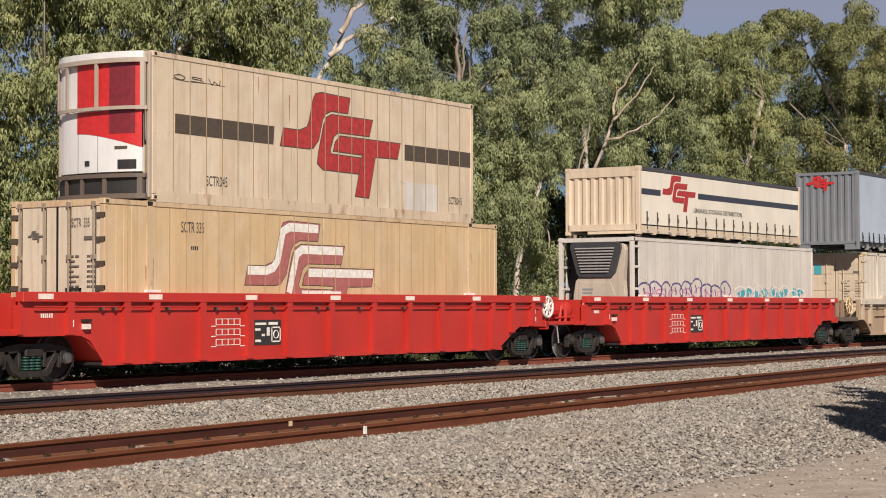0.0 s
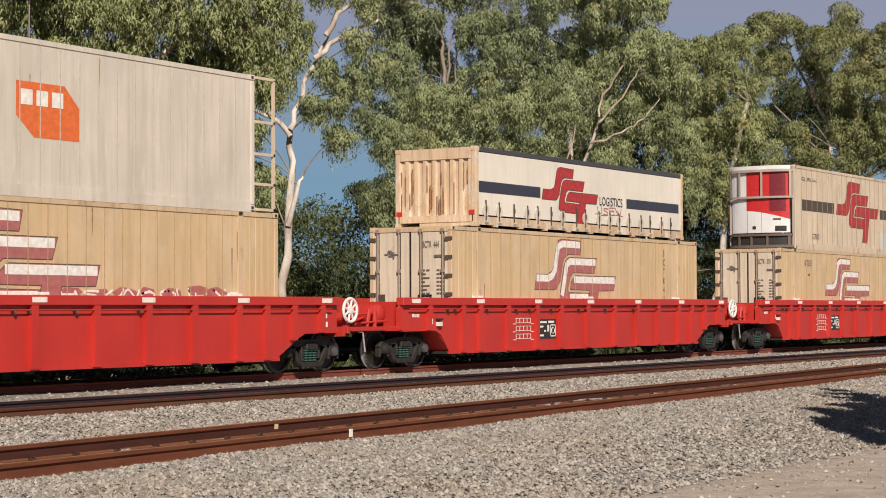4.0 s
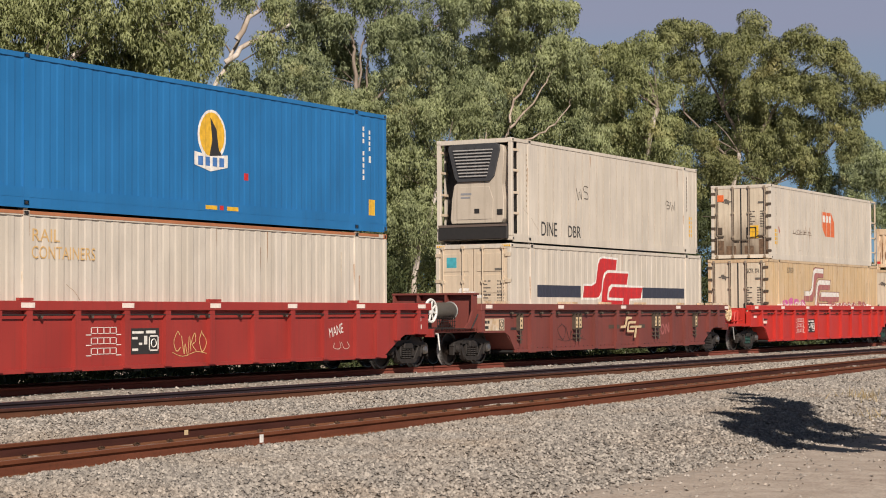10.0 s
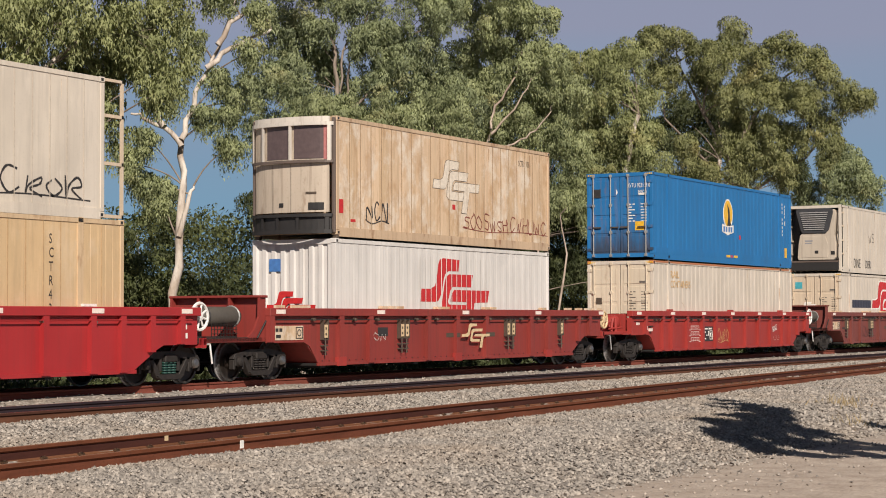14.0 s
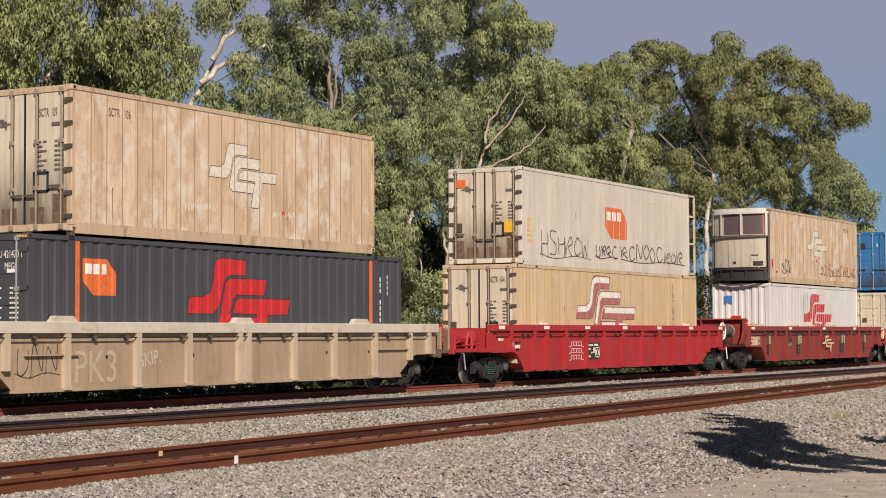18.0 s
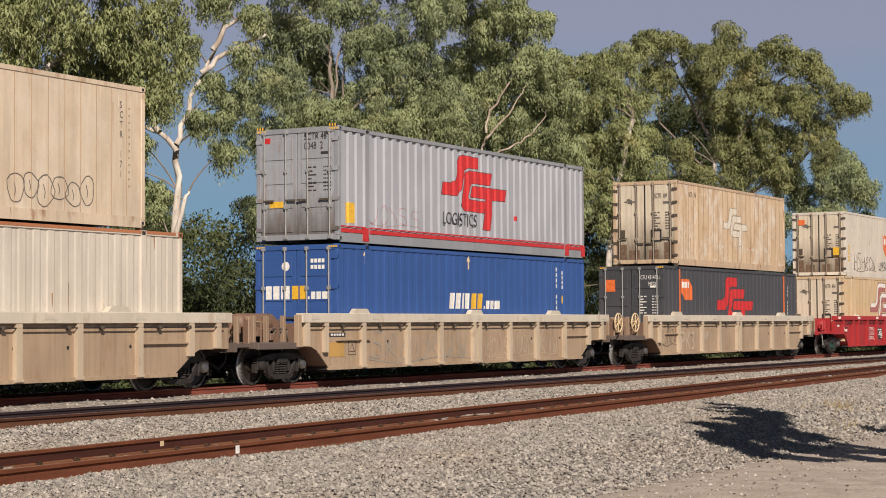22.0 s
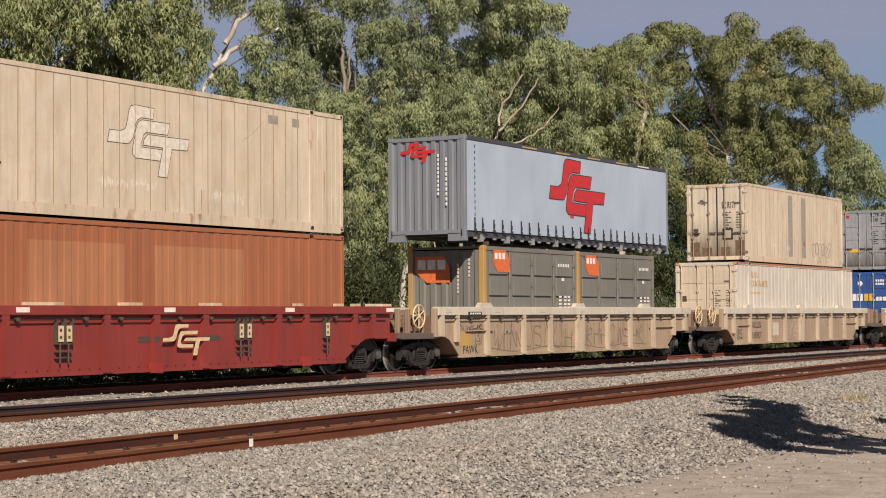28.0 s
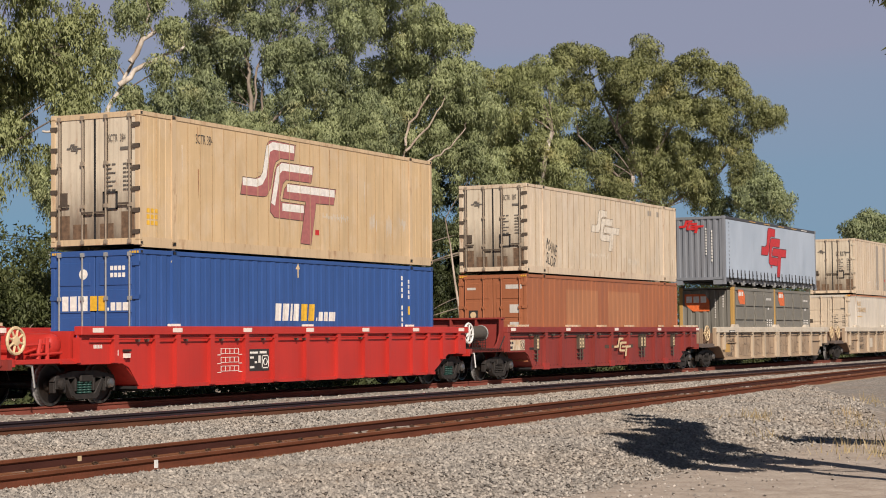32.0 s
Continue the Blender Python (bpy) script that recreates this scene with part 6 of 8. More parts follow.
for y in (-1.2, 1.05):
    for k in range(9):
        yy, zz = (-1 if y < 0 else 1) * rng_rust.uniform(0.05, 1.05), rng_rust.uniform(0.7, 1.7)
        sticker("rust_run", c, yy, yy + rng_rust.uniform(0.012, 0.03), max(0.34, zz - rng_rust.uniform(0.25, 0.9)), zz, M["rust_run"], "streak of rust", -0.002)
    sticker("red_plate", c, y, y + 0.16, 0.30, 0.42, M["logo_red"], "red reflector plate", -0.012)
place(c, 143.16, UP)

# wagon 4
c, p = container("reefer_container", "yellowish cream refrigerated container with emblem and pink tags", 14.63, H3, M["yellow_cream"], door=M["cream_door"])
cold_doors(c, H3, "SCTR  374", False)
two_tone(c, p, 4.28, 2.74, 4.65, 2.45)
lettering("SCTR 374", c, M["ink"], 0.32, 2.29, -HW + 0.012, 2.46, squeeze=0.56)
blobs("tag_fill", 14, 1.6, 4.4, 1.08, 1.44, p, c, M["pink"], 4)
scribble("tag", 15, 1.5, 4.6, 1.08, 1.30, p, c, M["logo_white"], 6, 0.06)
blobs("tag_fill", 16, 7.9, 12.8, 1.08, 1.36, p, c, M["logo_fade"], 7)
scribble("tag", 17, 7.9, 13.4, 1.08, 1.30, p, c, M["logo_white"], 10, 0.05)
place(c, 120.17, LOW)
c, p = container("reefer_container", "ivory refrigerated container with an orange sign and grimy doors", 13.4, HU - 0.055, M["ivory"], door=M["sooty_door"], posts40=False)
cold_doors(c, HU, "")
flag(c, p, 6.34, 2.16, 1.68, 1.03)
for y0, z0 in ((-0.72, 1.06), (-0.72, 0.80)):
    sticker("warning_sticker", c, y0, y0 + 0.34, z0, z0 + 0.24, M["yellow"], "yellow warning sticker")
sticker("sign", c, 0.72, 1.02, 2.28, 2.54, M["logo_orange"], "small orange sign")
decal("warning_sticker", [rect(0.46 + 0.16 * a, 0.60 + 0.16 * a, 0.62 + 0.16 * b, 0.74 + 0.16 * b) for a in range(2) for b in range(4)], p, c, M["yellow"], "yellow warning marks")
small_marks(c, p, 0.62, 2.6, M["hinge"], 9, 0.14)
scribble("drips", 18, 2.6, 4.9, 1.10, 1.34, p, c, M["grime"], 5, 0.03, label="dark scuffs and drips")
decal("dart", [[(0.86, 1.36), (0.98, 1.30), (1.10, 1.14), (0.98, 1.06)]], p, c, M["logo_fade"], "maroon dart mark")
for z in (0.55, 1.2, 1.9):
    bit("end_ladder", M["cream"], c, (13.4, 14.15, -HW + 0.02, -HW + 0.08, z, z + 0.06))
bit("end_ladder", M["cream"], c, (14.09, 14.15, -HW + 0.02, -HW + 0.08, 0.0, HU - 0.1), (13.4, 14.15, -HW + 0.02, -HW + 0.08, HU - 0.12, HU - 0.06), (13.4, 14.15, -HW + 0.02, -HW + 0.08, 0.0, 0.06))
place(c, 120.57, UP)

# wagon 5
c, p = container("dry_container", "ivory ribbed container with navy stripes and a red emblem", 14.73, H2, M["ivory"], "rib", door=M["cream"], depth=0.011)
door_bars(c, H2, M["faded_ink"])
sticker("label", c, 0.55, 0.88, 2.22, 2.52, M["teal"], "small teal label")
for o in emblem(0, 0, 1.1, 0.5):
    bm = bmesh.new()
    v = [bm.verts.new((0.001, 0.75 - a, 1.62 + b)) for a, b in o]
    bm.faces.new(v)
    part("door_emblem", bm, M["logo_white"], c, "white emblem band")
decal("stripe", [rect(1.74, 4.74, 1.36, 1.72), rect(9.5, 13.17, 1.37, 1.72)], p, c, M["navy"], "navy stripe")
decal("emblem_edge", emblem(4.85, 2.62, 4.6, 2.2, 0.045), p, c, M["logo_white"], "white border of the emblem", 0.003)
solid(c, p, 4.85, 2.62, 4.6, 2.2, rim=False)
place(c, 98.45, LOW)
c, p = container("reefer_container", "ivory refrigerated container with black sprayed tags", 14.3, HU, M["ivory"], rear="inset", door=M["dark"])
chiller(c, HU, M["cream"])
lettering("DINE", c, M["ink"], 0.62, 1.90, -HW + 0.010, 0.24, name="tag", squeeze=0.78, label="black sprayed tag")
decal("tag_underline", [stroke([(1.75, 0.22), (2.6, 0.16), (3.5, 0.20), (4.3, 0.12), (5.1, 0.22)], 0.035)], p, c, M["ink"], "black sprayed line")
lettering("DBR", c, M["ink"], 0.52, 3.72, -HW + 0.010, 0.26, name="tag", squeeze=0.95, label="black sprayed tag")
scribble("tag", 21, 4.4, 5.3, 1.45, 1.92, p, c, M["hinge"], 2, 0.03)
scribble("tag", 22, 11.45, 12.3, 1.45, 1.86, p, c, M["hinge"], 2, 0.03)
decal("warning_sticker", [rect(13.55 + 0.16 * a, 13.66 + 0.16 * a, 0.60 + 0.15 * b, 0.70 + 0.15 * b) for a in range(2) for b in range(5)], p, c, M["yellow"], "yellow warning marks")
small_marks(c, p, 13.35, 2.6, M["hinge"], 9, 0.14)
small_marks(c, p, 0.95, 2.55, M["sealant"], 11, 0.15, 0.04, 0.06)
place(c, 98.53, UP)

# wagon 6
c, p = container("dry_container", "ivory ribbed container with faded orange lettering", 14.9, H2, M["ivory"], "rib", door=M["cream_door"], casting=M["rust_red"], depth=0.011)
door_bars(c, H2, M["faded_ink"])
sticker("vent", c, 0.70, 0.92, 1.40, 1.62, M["hinge"], "dark vent plate")
lettering("RAIL", c, M["faint"], 0.36, 1.60, -HW + 0.010, 2.32, squeeze=1.15, label="faded orange lettering")
lettering("CONTAINERS", c, M["faint"], 0.36, 1.60, -HW + 0.010, 1.98, squeeze=0.86, label="faded orange lettering")
bit("rusty_rail", M["rust_red"], c, (0.2, 14.5, -HW - 0.005, -HW + 0.02, H2 - 0.07, H2 - 0.002), label="rust-red top rail")
place(c, 76.66, LOW)
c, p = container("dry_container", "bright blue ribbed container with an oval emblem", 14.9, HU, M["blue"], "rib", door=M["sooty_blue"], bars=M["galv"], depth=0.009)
door_bars(c, HU, M["logo_white"])
door_text(c, M["logo_white"], 2.50, "RVTU 922139 0", "           MFG0")
sticker("warning_sticker", c, -0.92, -0.58, 0.95, 1.26, M["yellow"], "yellow warning sticker")
sticker("label", c, 0.72, 1.00, 2.12, 2.42, M["ink"], "dark square label")
bm = bmesh.new()
lathe(bm, [(0.12, 0.0), (0.12, 0.006)], (0.012, 0.20, 2.30), "X", 16)
part("label", bm, M["logo_white"], c, "white oval label")
decal("emblem_oval", [[(7.46 + 0.52 * math.cos(a / 12 * math.pi), 1.90 + 0.58 * math.sin(a / 12 * math.pi)) for a in range(24)]], p, c, M["logo_white"], "white oval", 0.004)
decal("emblem_oval", [[(7.46 + 0.46 * math.cos(a / 12 * math.pi), 1.92 + 0.50 * math.sin(a / 12 * math.pi)) for a in range(24)]], p, c, M["yellow"], "yellow oval", 0.006)
decal("emblem_shape", [[(7.40, 2.30), (7.62, 2.05), (7.72, 1.60), (7.90, 1.42), (7.36, 1.40), (7.46, 1.80)]], p, c, M["ink"], "black plain shape", 0.008)
decal("emblem_plaque", [[(6.82, 1.52), (7.40, 1.44), (8.04, 1.50), (8.04, 1.22), (7.40, 1.10), (6.82, 1.22)]], p, c, M["logo_white"], "white plaque", 0.009)
for k in range(4):
    decal("emblem_bar", [rect(6.95 + 0.26 * k, 7.12 + 0.26 * k, 1.22, 1.42)], p, c, M["sign_blue"], "blue bar on the plaque", 0.012)
decal("end_mark", [rect(13.78, 13.86, 1.30 + 0.155 * k, 1.41 + 0.155 * k) for k in range(9) if k != 5] + [rect(14.06, 14.14, 2.05 + 0.14 * k, 2.15 + 0.14 * k) for k in range(4)] + [ rect(14.06, 14.18, 1.75, 1.92)], p, c, M["logo_white"], "white marks")
decal("warning_sticker", [rect(14.05, 14.35, 0.42, 0.82)], p, c, M["yellow"], "yellow warning sticker")
bit("base_plate", M["blue"], c, (0.2, 14.7, -HW - 0.004, -HW + 0.04, 0.16, 0.36))
for x in (7.2, 8.0):
    bit("rail_sticker", M["yellow"], c, (x, x + 0.42, -HW - 0.009, -HW - 0.003, 0.20, 0.29))
bit("red_tag", M["logo_red"], c, (7.72, 7.86, -HW - 0.009, -HW - 0.003, 0.20, 0.30))
decal("red_tag", [rect(8.68, 8.84, 0.98, 1.14)], p, c, M["logo_red"], "small red tag")
place(c, 76.66, UP)

# wagon 7
c, p = container("dry_container", "white ribbed container with a big red emblem", 12.25, H2, M["white"], "rib", "ribbed", casting=M["white"], depth=0.006)
solid(c, p, 4.27, 2.56, 4.0, 2.1, rim=False)
for o in emblem(0, 0, 1.5, 0.85):
    bm = bmesh.new()
    bm.faces.new([bm.verts.new((0.012, 0.85 - a, 1.60 + b)) for a, b in o])
    part("end_emblem", bm, M["logo_red"], c, "red emblem band")
sticker("label", c, 0.40, 0.74, 2.10, 2.42, M["sign_blue"], "blue and white label", 0.010)
for k in range(15):
    x = 4.30 + 0.29 * k
    decal("bare_rib", [rect(x, x + 0.035, 0.42, 2.58)], p, c, M["white"], "unpainted rib", 0.011)
place(c, 56.12, LOW)
c, p = container("reefer_container", "rust-stained cream refrigerated container with tags and rounded cooling unit", 12.25, HU, M["cream_old"], rear="inset")
nose(c, HU, M["nose_tan"], M["rim_brown"], M["dark"], M["glass_dark"])
solid(c, p, 4.93, 2.34, 2.70, 1.42, M["ghost"])
scribble("tag", 25, 1.40, 2.55, 0.42, 1.10, p, c, M["ink"], 3, 0.05)
scribble("tag", 26, 6.65, 12.0, 0.45, 0.95, p, c, M["maroon_ink"], 13, 0.035)
lettering("SCTR   103", c, M["hinge"], 0.25, 10.15, -HW + 0.012, 2.48, squeeze=0.6)
decal("red_tag", [rect(6.05, 6.22, 0.98, 1.12), rect(0.68, 0.92, 0.40, 0.47), rect(0.10, 0.34, 0.60, 0.95)], p, c, M["logo_red"], "red tags")
place(c, 56.19, UP)

# wagon 8
c, p = container("reefer_container", "yellowish cream refrigerated container with a maroon and white emblem", 14.8, H3, M["yellow_cream"], door=M["cream_door"])
cold_doors(c, H3, "SCTR  434", False)
two_tone(c, p, 4.28, 2.76, 4.75, 2.45)
lettering("S\nC\nT\nR\n4\n3\n4", c, M["ink"], 0.28, 12.45, -HW + 0.010, 2.42, squeeze=0.75)
place(c, 33.02, LOW)
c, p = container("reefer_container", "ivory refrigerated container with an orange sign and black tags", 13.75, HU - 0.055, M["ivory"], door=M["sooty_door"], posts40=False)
cold_doors(c, HU, "")
flag(c, p, 6.20, 2.10, 1.82, 1.03)
sticker("warning_sticker", c, -0.98, -0.66, 0.84, 1.28, M["yellow"], "yellow warning sticker")
sticker("sign", c, 0.66, 1.00, 2.34, 2.58, M["logo_orange"], "small orange sign")
decal("warning_sticker", [rect(0.42 + 0.16 * a, 0.54 + 0.16 * a, 0.70 + 0.16 * b, 0.80 + 0.16 * b) for a in range(2) for b in range(5)], p, c, M["yellow"], "yellow warning marks")
scribble("tag", 28, 1.3, 4.9, 0.30, 1.15, p, c, M["hinge"], 6, 0.04)
scribble("tag", 29, 5.4, 7.2, 0.40, 0.95, p, c, M["ink"], 4, 0.05)
scribble("tag", 30, 7.5, 13.1, 0.36, 0.95, p, c, M["ink"], 9, 0.05)
bit("end_ladder", M["cream"], c, (14.34, 14.40, -HW + 0.02, -HW + 0.08, 0.0, HU - 0.06), (13.75, 14.40, -HW + 0.02, -HW + 0.08, HU - 0.12, HU - 0.06), *[(13.75, 14.40, -HW + 0.02, -HW + 0.08, z, z + 0.07) for z in (0.0, 1.1, 2.1)])
place(c, 33.42, UP)

# wagon 9
c, p = container("dry_container", "charcoal ribbed container with a red emblem and orange sign", 14.67, H2, M["charcoal"], "rib", bars=M["galv"])
door_bars(c, H2, M["logo_white"])
door_text(c, M["logo_white"], 2.42, "SCFU 421470 1", "          MFGB")
sticker("sign", c, 0.62, 1.02, 2.00, 2.42, M["logo_orange"], "orange sign with white bars")
decal("post_stripe", [rect(1.45, 1.60, 0.2, H2 - 0.1), rect(13.08, 13.22, 0.2, H2 - 0.1)], p, c, M["logo_orange"], "orange upright stripe", 0.012)
flag(c, p, 1.72, 2.46, 1.05, 0.76)
decal("emblem_outline", emblem(5.24, 2.62, 4.1, 2.2, 0.010), p, c, M["ink"], "dark outline", 0.0035)
decal("emblem", emblem(5.24, 2.62, 4.1, 2.2), p, c, M["logo_red"], "bright red interlocked bands", 0.006)
decal("end_mark", [rect(13.6, 13.68, 1.2 + 0.15 * k, 1.31 + 0.15 * k) for k in range(8) if k != 4] + [rect(13.95, 14.03, 1.9 + 0.14 * k, 2.0 + 0.14 * k) for k in range(4)], p, c, M["logo_white"], "white marks")
place(c, 11.52, LOW)
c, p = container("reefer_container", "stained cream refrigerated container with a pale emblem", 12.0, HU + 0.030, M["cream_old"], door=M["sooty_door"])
cold_doors(c, HU, "SCTR  109")
solid(c, p, 4.74, 2.33, 2.72, 1.42, M["ghost"])
decal("white_patch", [rect(3.86, 5.0, 0.64, 0.94), rect(7.3, 8.25, 0.66, 0.90), rect(9.4, 9.9, 0.5, 1.0)], p, c, M["ghost"], "pale worn patches")
lettering("SCTR   106", c, M["hinge"], 0.26, 1.20, -HW + 0.012, 2.52, squeeze=0.6)
decal("red_tag", [rect(7.7, 7.85, 0.78, 0.88)], p, c, M["logo_red"])
place(c, 12.83, UP)

# wagon 10
UNIT = [(0.28, 0.08, 1, "logo_white"), (0.30, 0.08, 1, "logo_white"), (0.10, 0.08, 1, "logo_white"), (0.24, 0.12, 1, "logo_white"), (0.30, 0.08, 1, "yellow"), (0.30, 0.10, 1, "yellow"), (0.07, 0.08, 0.2, "logo_white"), (0.20, 0.06, 0.55, "logo_white"), (0.22, 0.06, 0.55, "logo_white"), (0.34, 0.0, 0.55, "logo_white")]


def blue_box(x, x2):
    c, p = container("dry_container", "mid-blue ribbed container with white and yellow block lettering", x2, H2, M["navy_blue"], "rib", bars=M["galv"], depth=0.012)
    coloured_bars(c, p, 5.84, 1.30, 0.44, UNIT)
    bm = bmesh.new()
    yy = 0.92
    for w, gap, k, m in UNIT[:4]:
        box(bm, -0.002, 0.012, yy - w * 0.62, yy, 1.52, 1.52 + 0.34 * k)
        yy -= (w + gap) * 0.62
    part("door_lettering", bm, M["logo_white"], c, "white blocks in place of lettering")
    bm = bmesh.new()
    for w, gap, k, m in UNIT[4:6]:
        box(bm, -0.002, 0.012, yy - w * 0.62, yy, 1.52, 1.52 + 0.34 * k)
        yy -= (w + gap) * 0.62
    part("door_lettering", bm, M["yellow"], c, "yellow blocks in place of lettering")
    bm = bmesh.new()
    for w, gap, k, m in UNIT[6:]:
        box(bm, -0.002, 0.012, yy - w * 0.62, yy, 1.52, 1.52 + 0.34 * k)
        yy -= (w + gap) * 0.62
    part("door_lettering", bm, M["logo_white"], c)
    bm = bmesh.new()
    lathe(bm, [(0.12, 0.0), (0.12, 0.012)], (-0.002, 0.32, 2.36), "X", 16)
    part("label", bm, M["logo_white"], c, "white oval label")
    bm = bmesh.new()
    for k in range(2):
        for j in range(4):
            box(bm, -0.002, 0.012, -0.52 - 0.11 * j, -0.44 - 0.11 * j, 2.44 - 0.16 * k, 2.54 - 0.16 * k)
    part("door_mark", bm, M["logo_white"], c, "white number bars")
    for x0 in (1.36, 7.0):
        decal("arrow", [rect(x0 - 0.03, x0 + 0.03, 2.42, 2.66), [(x0 - 0.10, 2.64), (x0 + 0.10, 2.64), (x0, 2.80)]], p, c, M["wheel_cream"], "pale arrow")
    decal("end_mark", [rect(12.78, 12.86, 0.62 + 0.17 * k, 0.74 + 0.17 * k) for k in range(12) if k != 7] + [rect(13.2, 13.28, 1.95 + 0.15 * k, 2.06 + 0.15 * k) for k in range(4)], p, c, M["logo_white"], "white marks")
    decal("end_mark", [rect(13.19, 13.29, 1.50, 1.74)], p, c, M["yellow"], "small yellow mark")
    place(c, x, LOW)


blue_box(-10.07, 14.85)
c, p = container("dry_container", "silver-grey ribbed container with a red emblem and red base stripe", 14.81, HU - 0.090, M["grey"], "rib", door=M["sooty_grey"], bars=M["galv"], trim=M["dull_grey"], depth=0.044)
door_bars(c, HU, M["ink"])
lettering("SCTR 48", c, M["ink"], 0.26, -0.004, -0.22, 2.62, (90, 0, -90), "door_number", 0.72, "stencilled number")
lettering("0048  2", c, M["ink"], 0.26, -0.004, -0.22, 2.38, (90, 0, -90), "door_number", 0.72, "stencilled number")
for k in range(6):
    for y in (-1.22, 0.98):
        bit("hazard_mark", M["yellow"] if k % 2 else M["ink"], c, (-0.012, 0.02, y + 0.04 * k, y + 0.04 * k + 0.04, HU - 0.10, HU - 0.03))
decal("emblem_outline", emblem(5.36, 2.70, 4.03, 2.05, 0.010), p, c, M["ink"], "dark outline", 0.0035)
decal("emblem", emblem(5.36, 2.70, 4.03, 2.05), p, c, M["logo_red"], "bright red interlocked bands", 0.006)
lettering("LOGISTICS", c, M["ink"], 0.50, 5.42, -HW + 0.010, 0.70, squeeze=0.86)
bit("base_stripe", M["logo_red"], c, (0.1, 14.7, -HW - 0.005, -HW + 0.02, 0.20, 0.30))
bit("base_stripe", M["logo_red"], c, (0.1, 14.7, -HW - 0.005, -HW + 0.02, 0.34, 0.37))
for x in (1.3, 13.5, 14.7):
    bit("red_bracket", M["logo_red"], c, (x - 0.14, x + 0.14, -HW - 0.012, -HW + 0.02, 0.0, 0.34))
sticker("warning_sticker", c, 0.42, 0.84, 0.86, 1.02, M["yellow"], "yellow warning sticker")
decal("warning_sticker", [rect(0.42, 0.86, 0.50, 1.02)], p, c, M["yellow"], "yellow warning sticker")
sticker("red_mark", c, 0.82, 1.04, 2.52, 2.66, M["logo_red"], "small red emblem")
scribble("tag", 33, 1.4, 4.2, 0.5, 1.1, p, c, M["logo_fade"], 5, 0.012)
decal("red_tag", [rect(9.9, 10.05, 0.98, 1.12)], p, c, M["logo_red"])
place(c, -10.02, UP)

# wagon 11
c, p = container("dry_container", "ivory ribbed container with faded lettering and rusty castings", 14.75, H2, M["ivory"], "rib", door=M["cream"], casting=M["rust_red"], depth=0.011)
door_bars(c, H2, M["faded_ink"])
sticker("vent", c, 0.80, 1.0, 1.42, 1.62, M["hinge"], "dark vent plate")
lettering("RAIL", c, M["faint"], 0.36, 1.60, -HW + 0.010, 2.32, squeeze=1.15, label="faded orange lettering")
lettering("CONTAINERS", c, M["faint"], 0.36, 1.60, -HW + 0.010, 1.98, squeeze=0.86, label="faded orange lettering")
decal("side_mark", [rect(1.46 + 0.16 * k, 1.57 + 0.16 * k, 1.70, 1.77) for k in range(8)], p, c, M["faint"], "small faded lettering bars")
bit("rusty_rail", M["rust_red"], c, (0.2, 14.5, -HW - 0.005, -HW + 0.02, H2 - 0.07, H2 - 0.002), label="rust-red top rail")
place(c, -31.26, LOW)
c, p = container("reefer_container", "plain cream refrigerated container with two grey strips and stained doors", 12.17, HU, M["cream"], "flat", door=M["sooty_door"])
cold_doors(c, HU, "SC R171", True, M["ink"], 0.36, 0.70)
decal("grey_strip", [rect(4.86, 5.40, 0.30, 2.80), rect(6.52, 7.06, 0.28, 2.78)], p, c, M["patch"], "grey upright strips")
decal("red_tag", [rect(6.76, 6.92, 0.78, 0.94)], p, c, M["logo_red"], "", 0.009)
bubbles("tag", 35, 7.9, 10.5, 0.36, 1.00, p, c, M["faded_ink"], 6, 0.020)
lettering("S\nC\nT\nR\n\n1\n7\n1", c, M["faded_ink"], 0.21, 11.32, -HW + 0.010, 2.52, squeeze=0.8)
small_marks(c, p, 11.62, 2.5, M["sealant"], 12, 0.15, 0.04, 0.05)
decal("white_patch", [rect(2.9, 3.4, 0.62, 0.80), rect(4.6, 4.95, 0.5, 0.8)], p, c, M["logo_white"])
place(c, -30.01, UP)

# wagon 12
for k in range(2):
    c, p = side_door_box("olive-grey side-door container with ochre posts and an orange sign", 6.16, H2, k)
    flag(c, [(0.1, -0.056), (6.1, -0.056)], 0.52, 2.80, 1.0, 0.64)
    for piece in [rect(4.75 + 0.12 * j, 4.83 + 0.12 * j, 2.38, 2.48) for j in range(7)] + [rect(5.0, 5.2, 1.95, 2.05)] + [rect(4.8 + a, 5.0 + a, 1.0 + 0.11 * j, 1.06 + 0.11 * j) for a in (0, 0.35, 0.62) for j in range(5)]:
        decal("stencil_bar", [piece], [(0.1, -0.056), (6.1, -0.056)], c, M["logo_white"], "", 0.007)
    if k == 0:
        bm = bmesh.new()
        v = [(1.0, 2.62), (0.06, 2.62), (-0.14, 2.30), (-0.14, 1.86), (0.62, 1.86), (1.0, 2.18)]
        bm.faces.new([bm.verts.new((0.012, y, z)) for y, z in v])
        part("end_sign", bm, M["logo_orange"], c, "orange end sign")
        for j in range(3):
            bit("sign_bar", M["logo_white"], c, (0.000, 0.008, 0.66 - 0.33 * j, 0.92 - 0.33 * j, 2.24, 2.52), label="white block")
        bm = bmesh.new()
        for j in range(8):
            box(bm, 0.0, 0.012, -0.44, -0.38, 1.55 + 0.11 * j, 1.63 + 0.11 * j)
            if j < 5:
                box(bm, 0.0, 0.012, -0.80, -0.74, 2.02 + 0.11 * j, 2.10 + 0.11 * j)
        part("end_mark", bm, M["grey_white"], c, "white number columns")
    place(c, -51.74 + k * 6.25, LOW)
c, p = curtain_box("grey curtain-sided container with a red emblem and ribbed end", 14.81, HU, M["curtain_grey"], M["grey_end"], 24, 41, True)
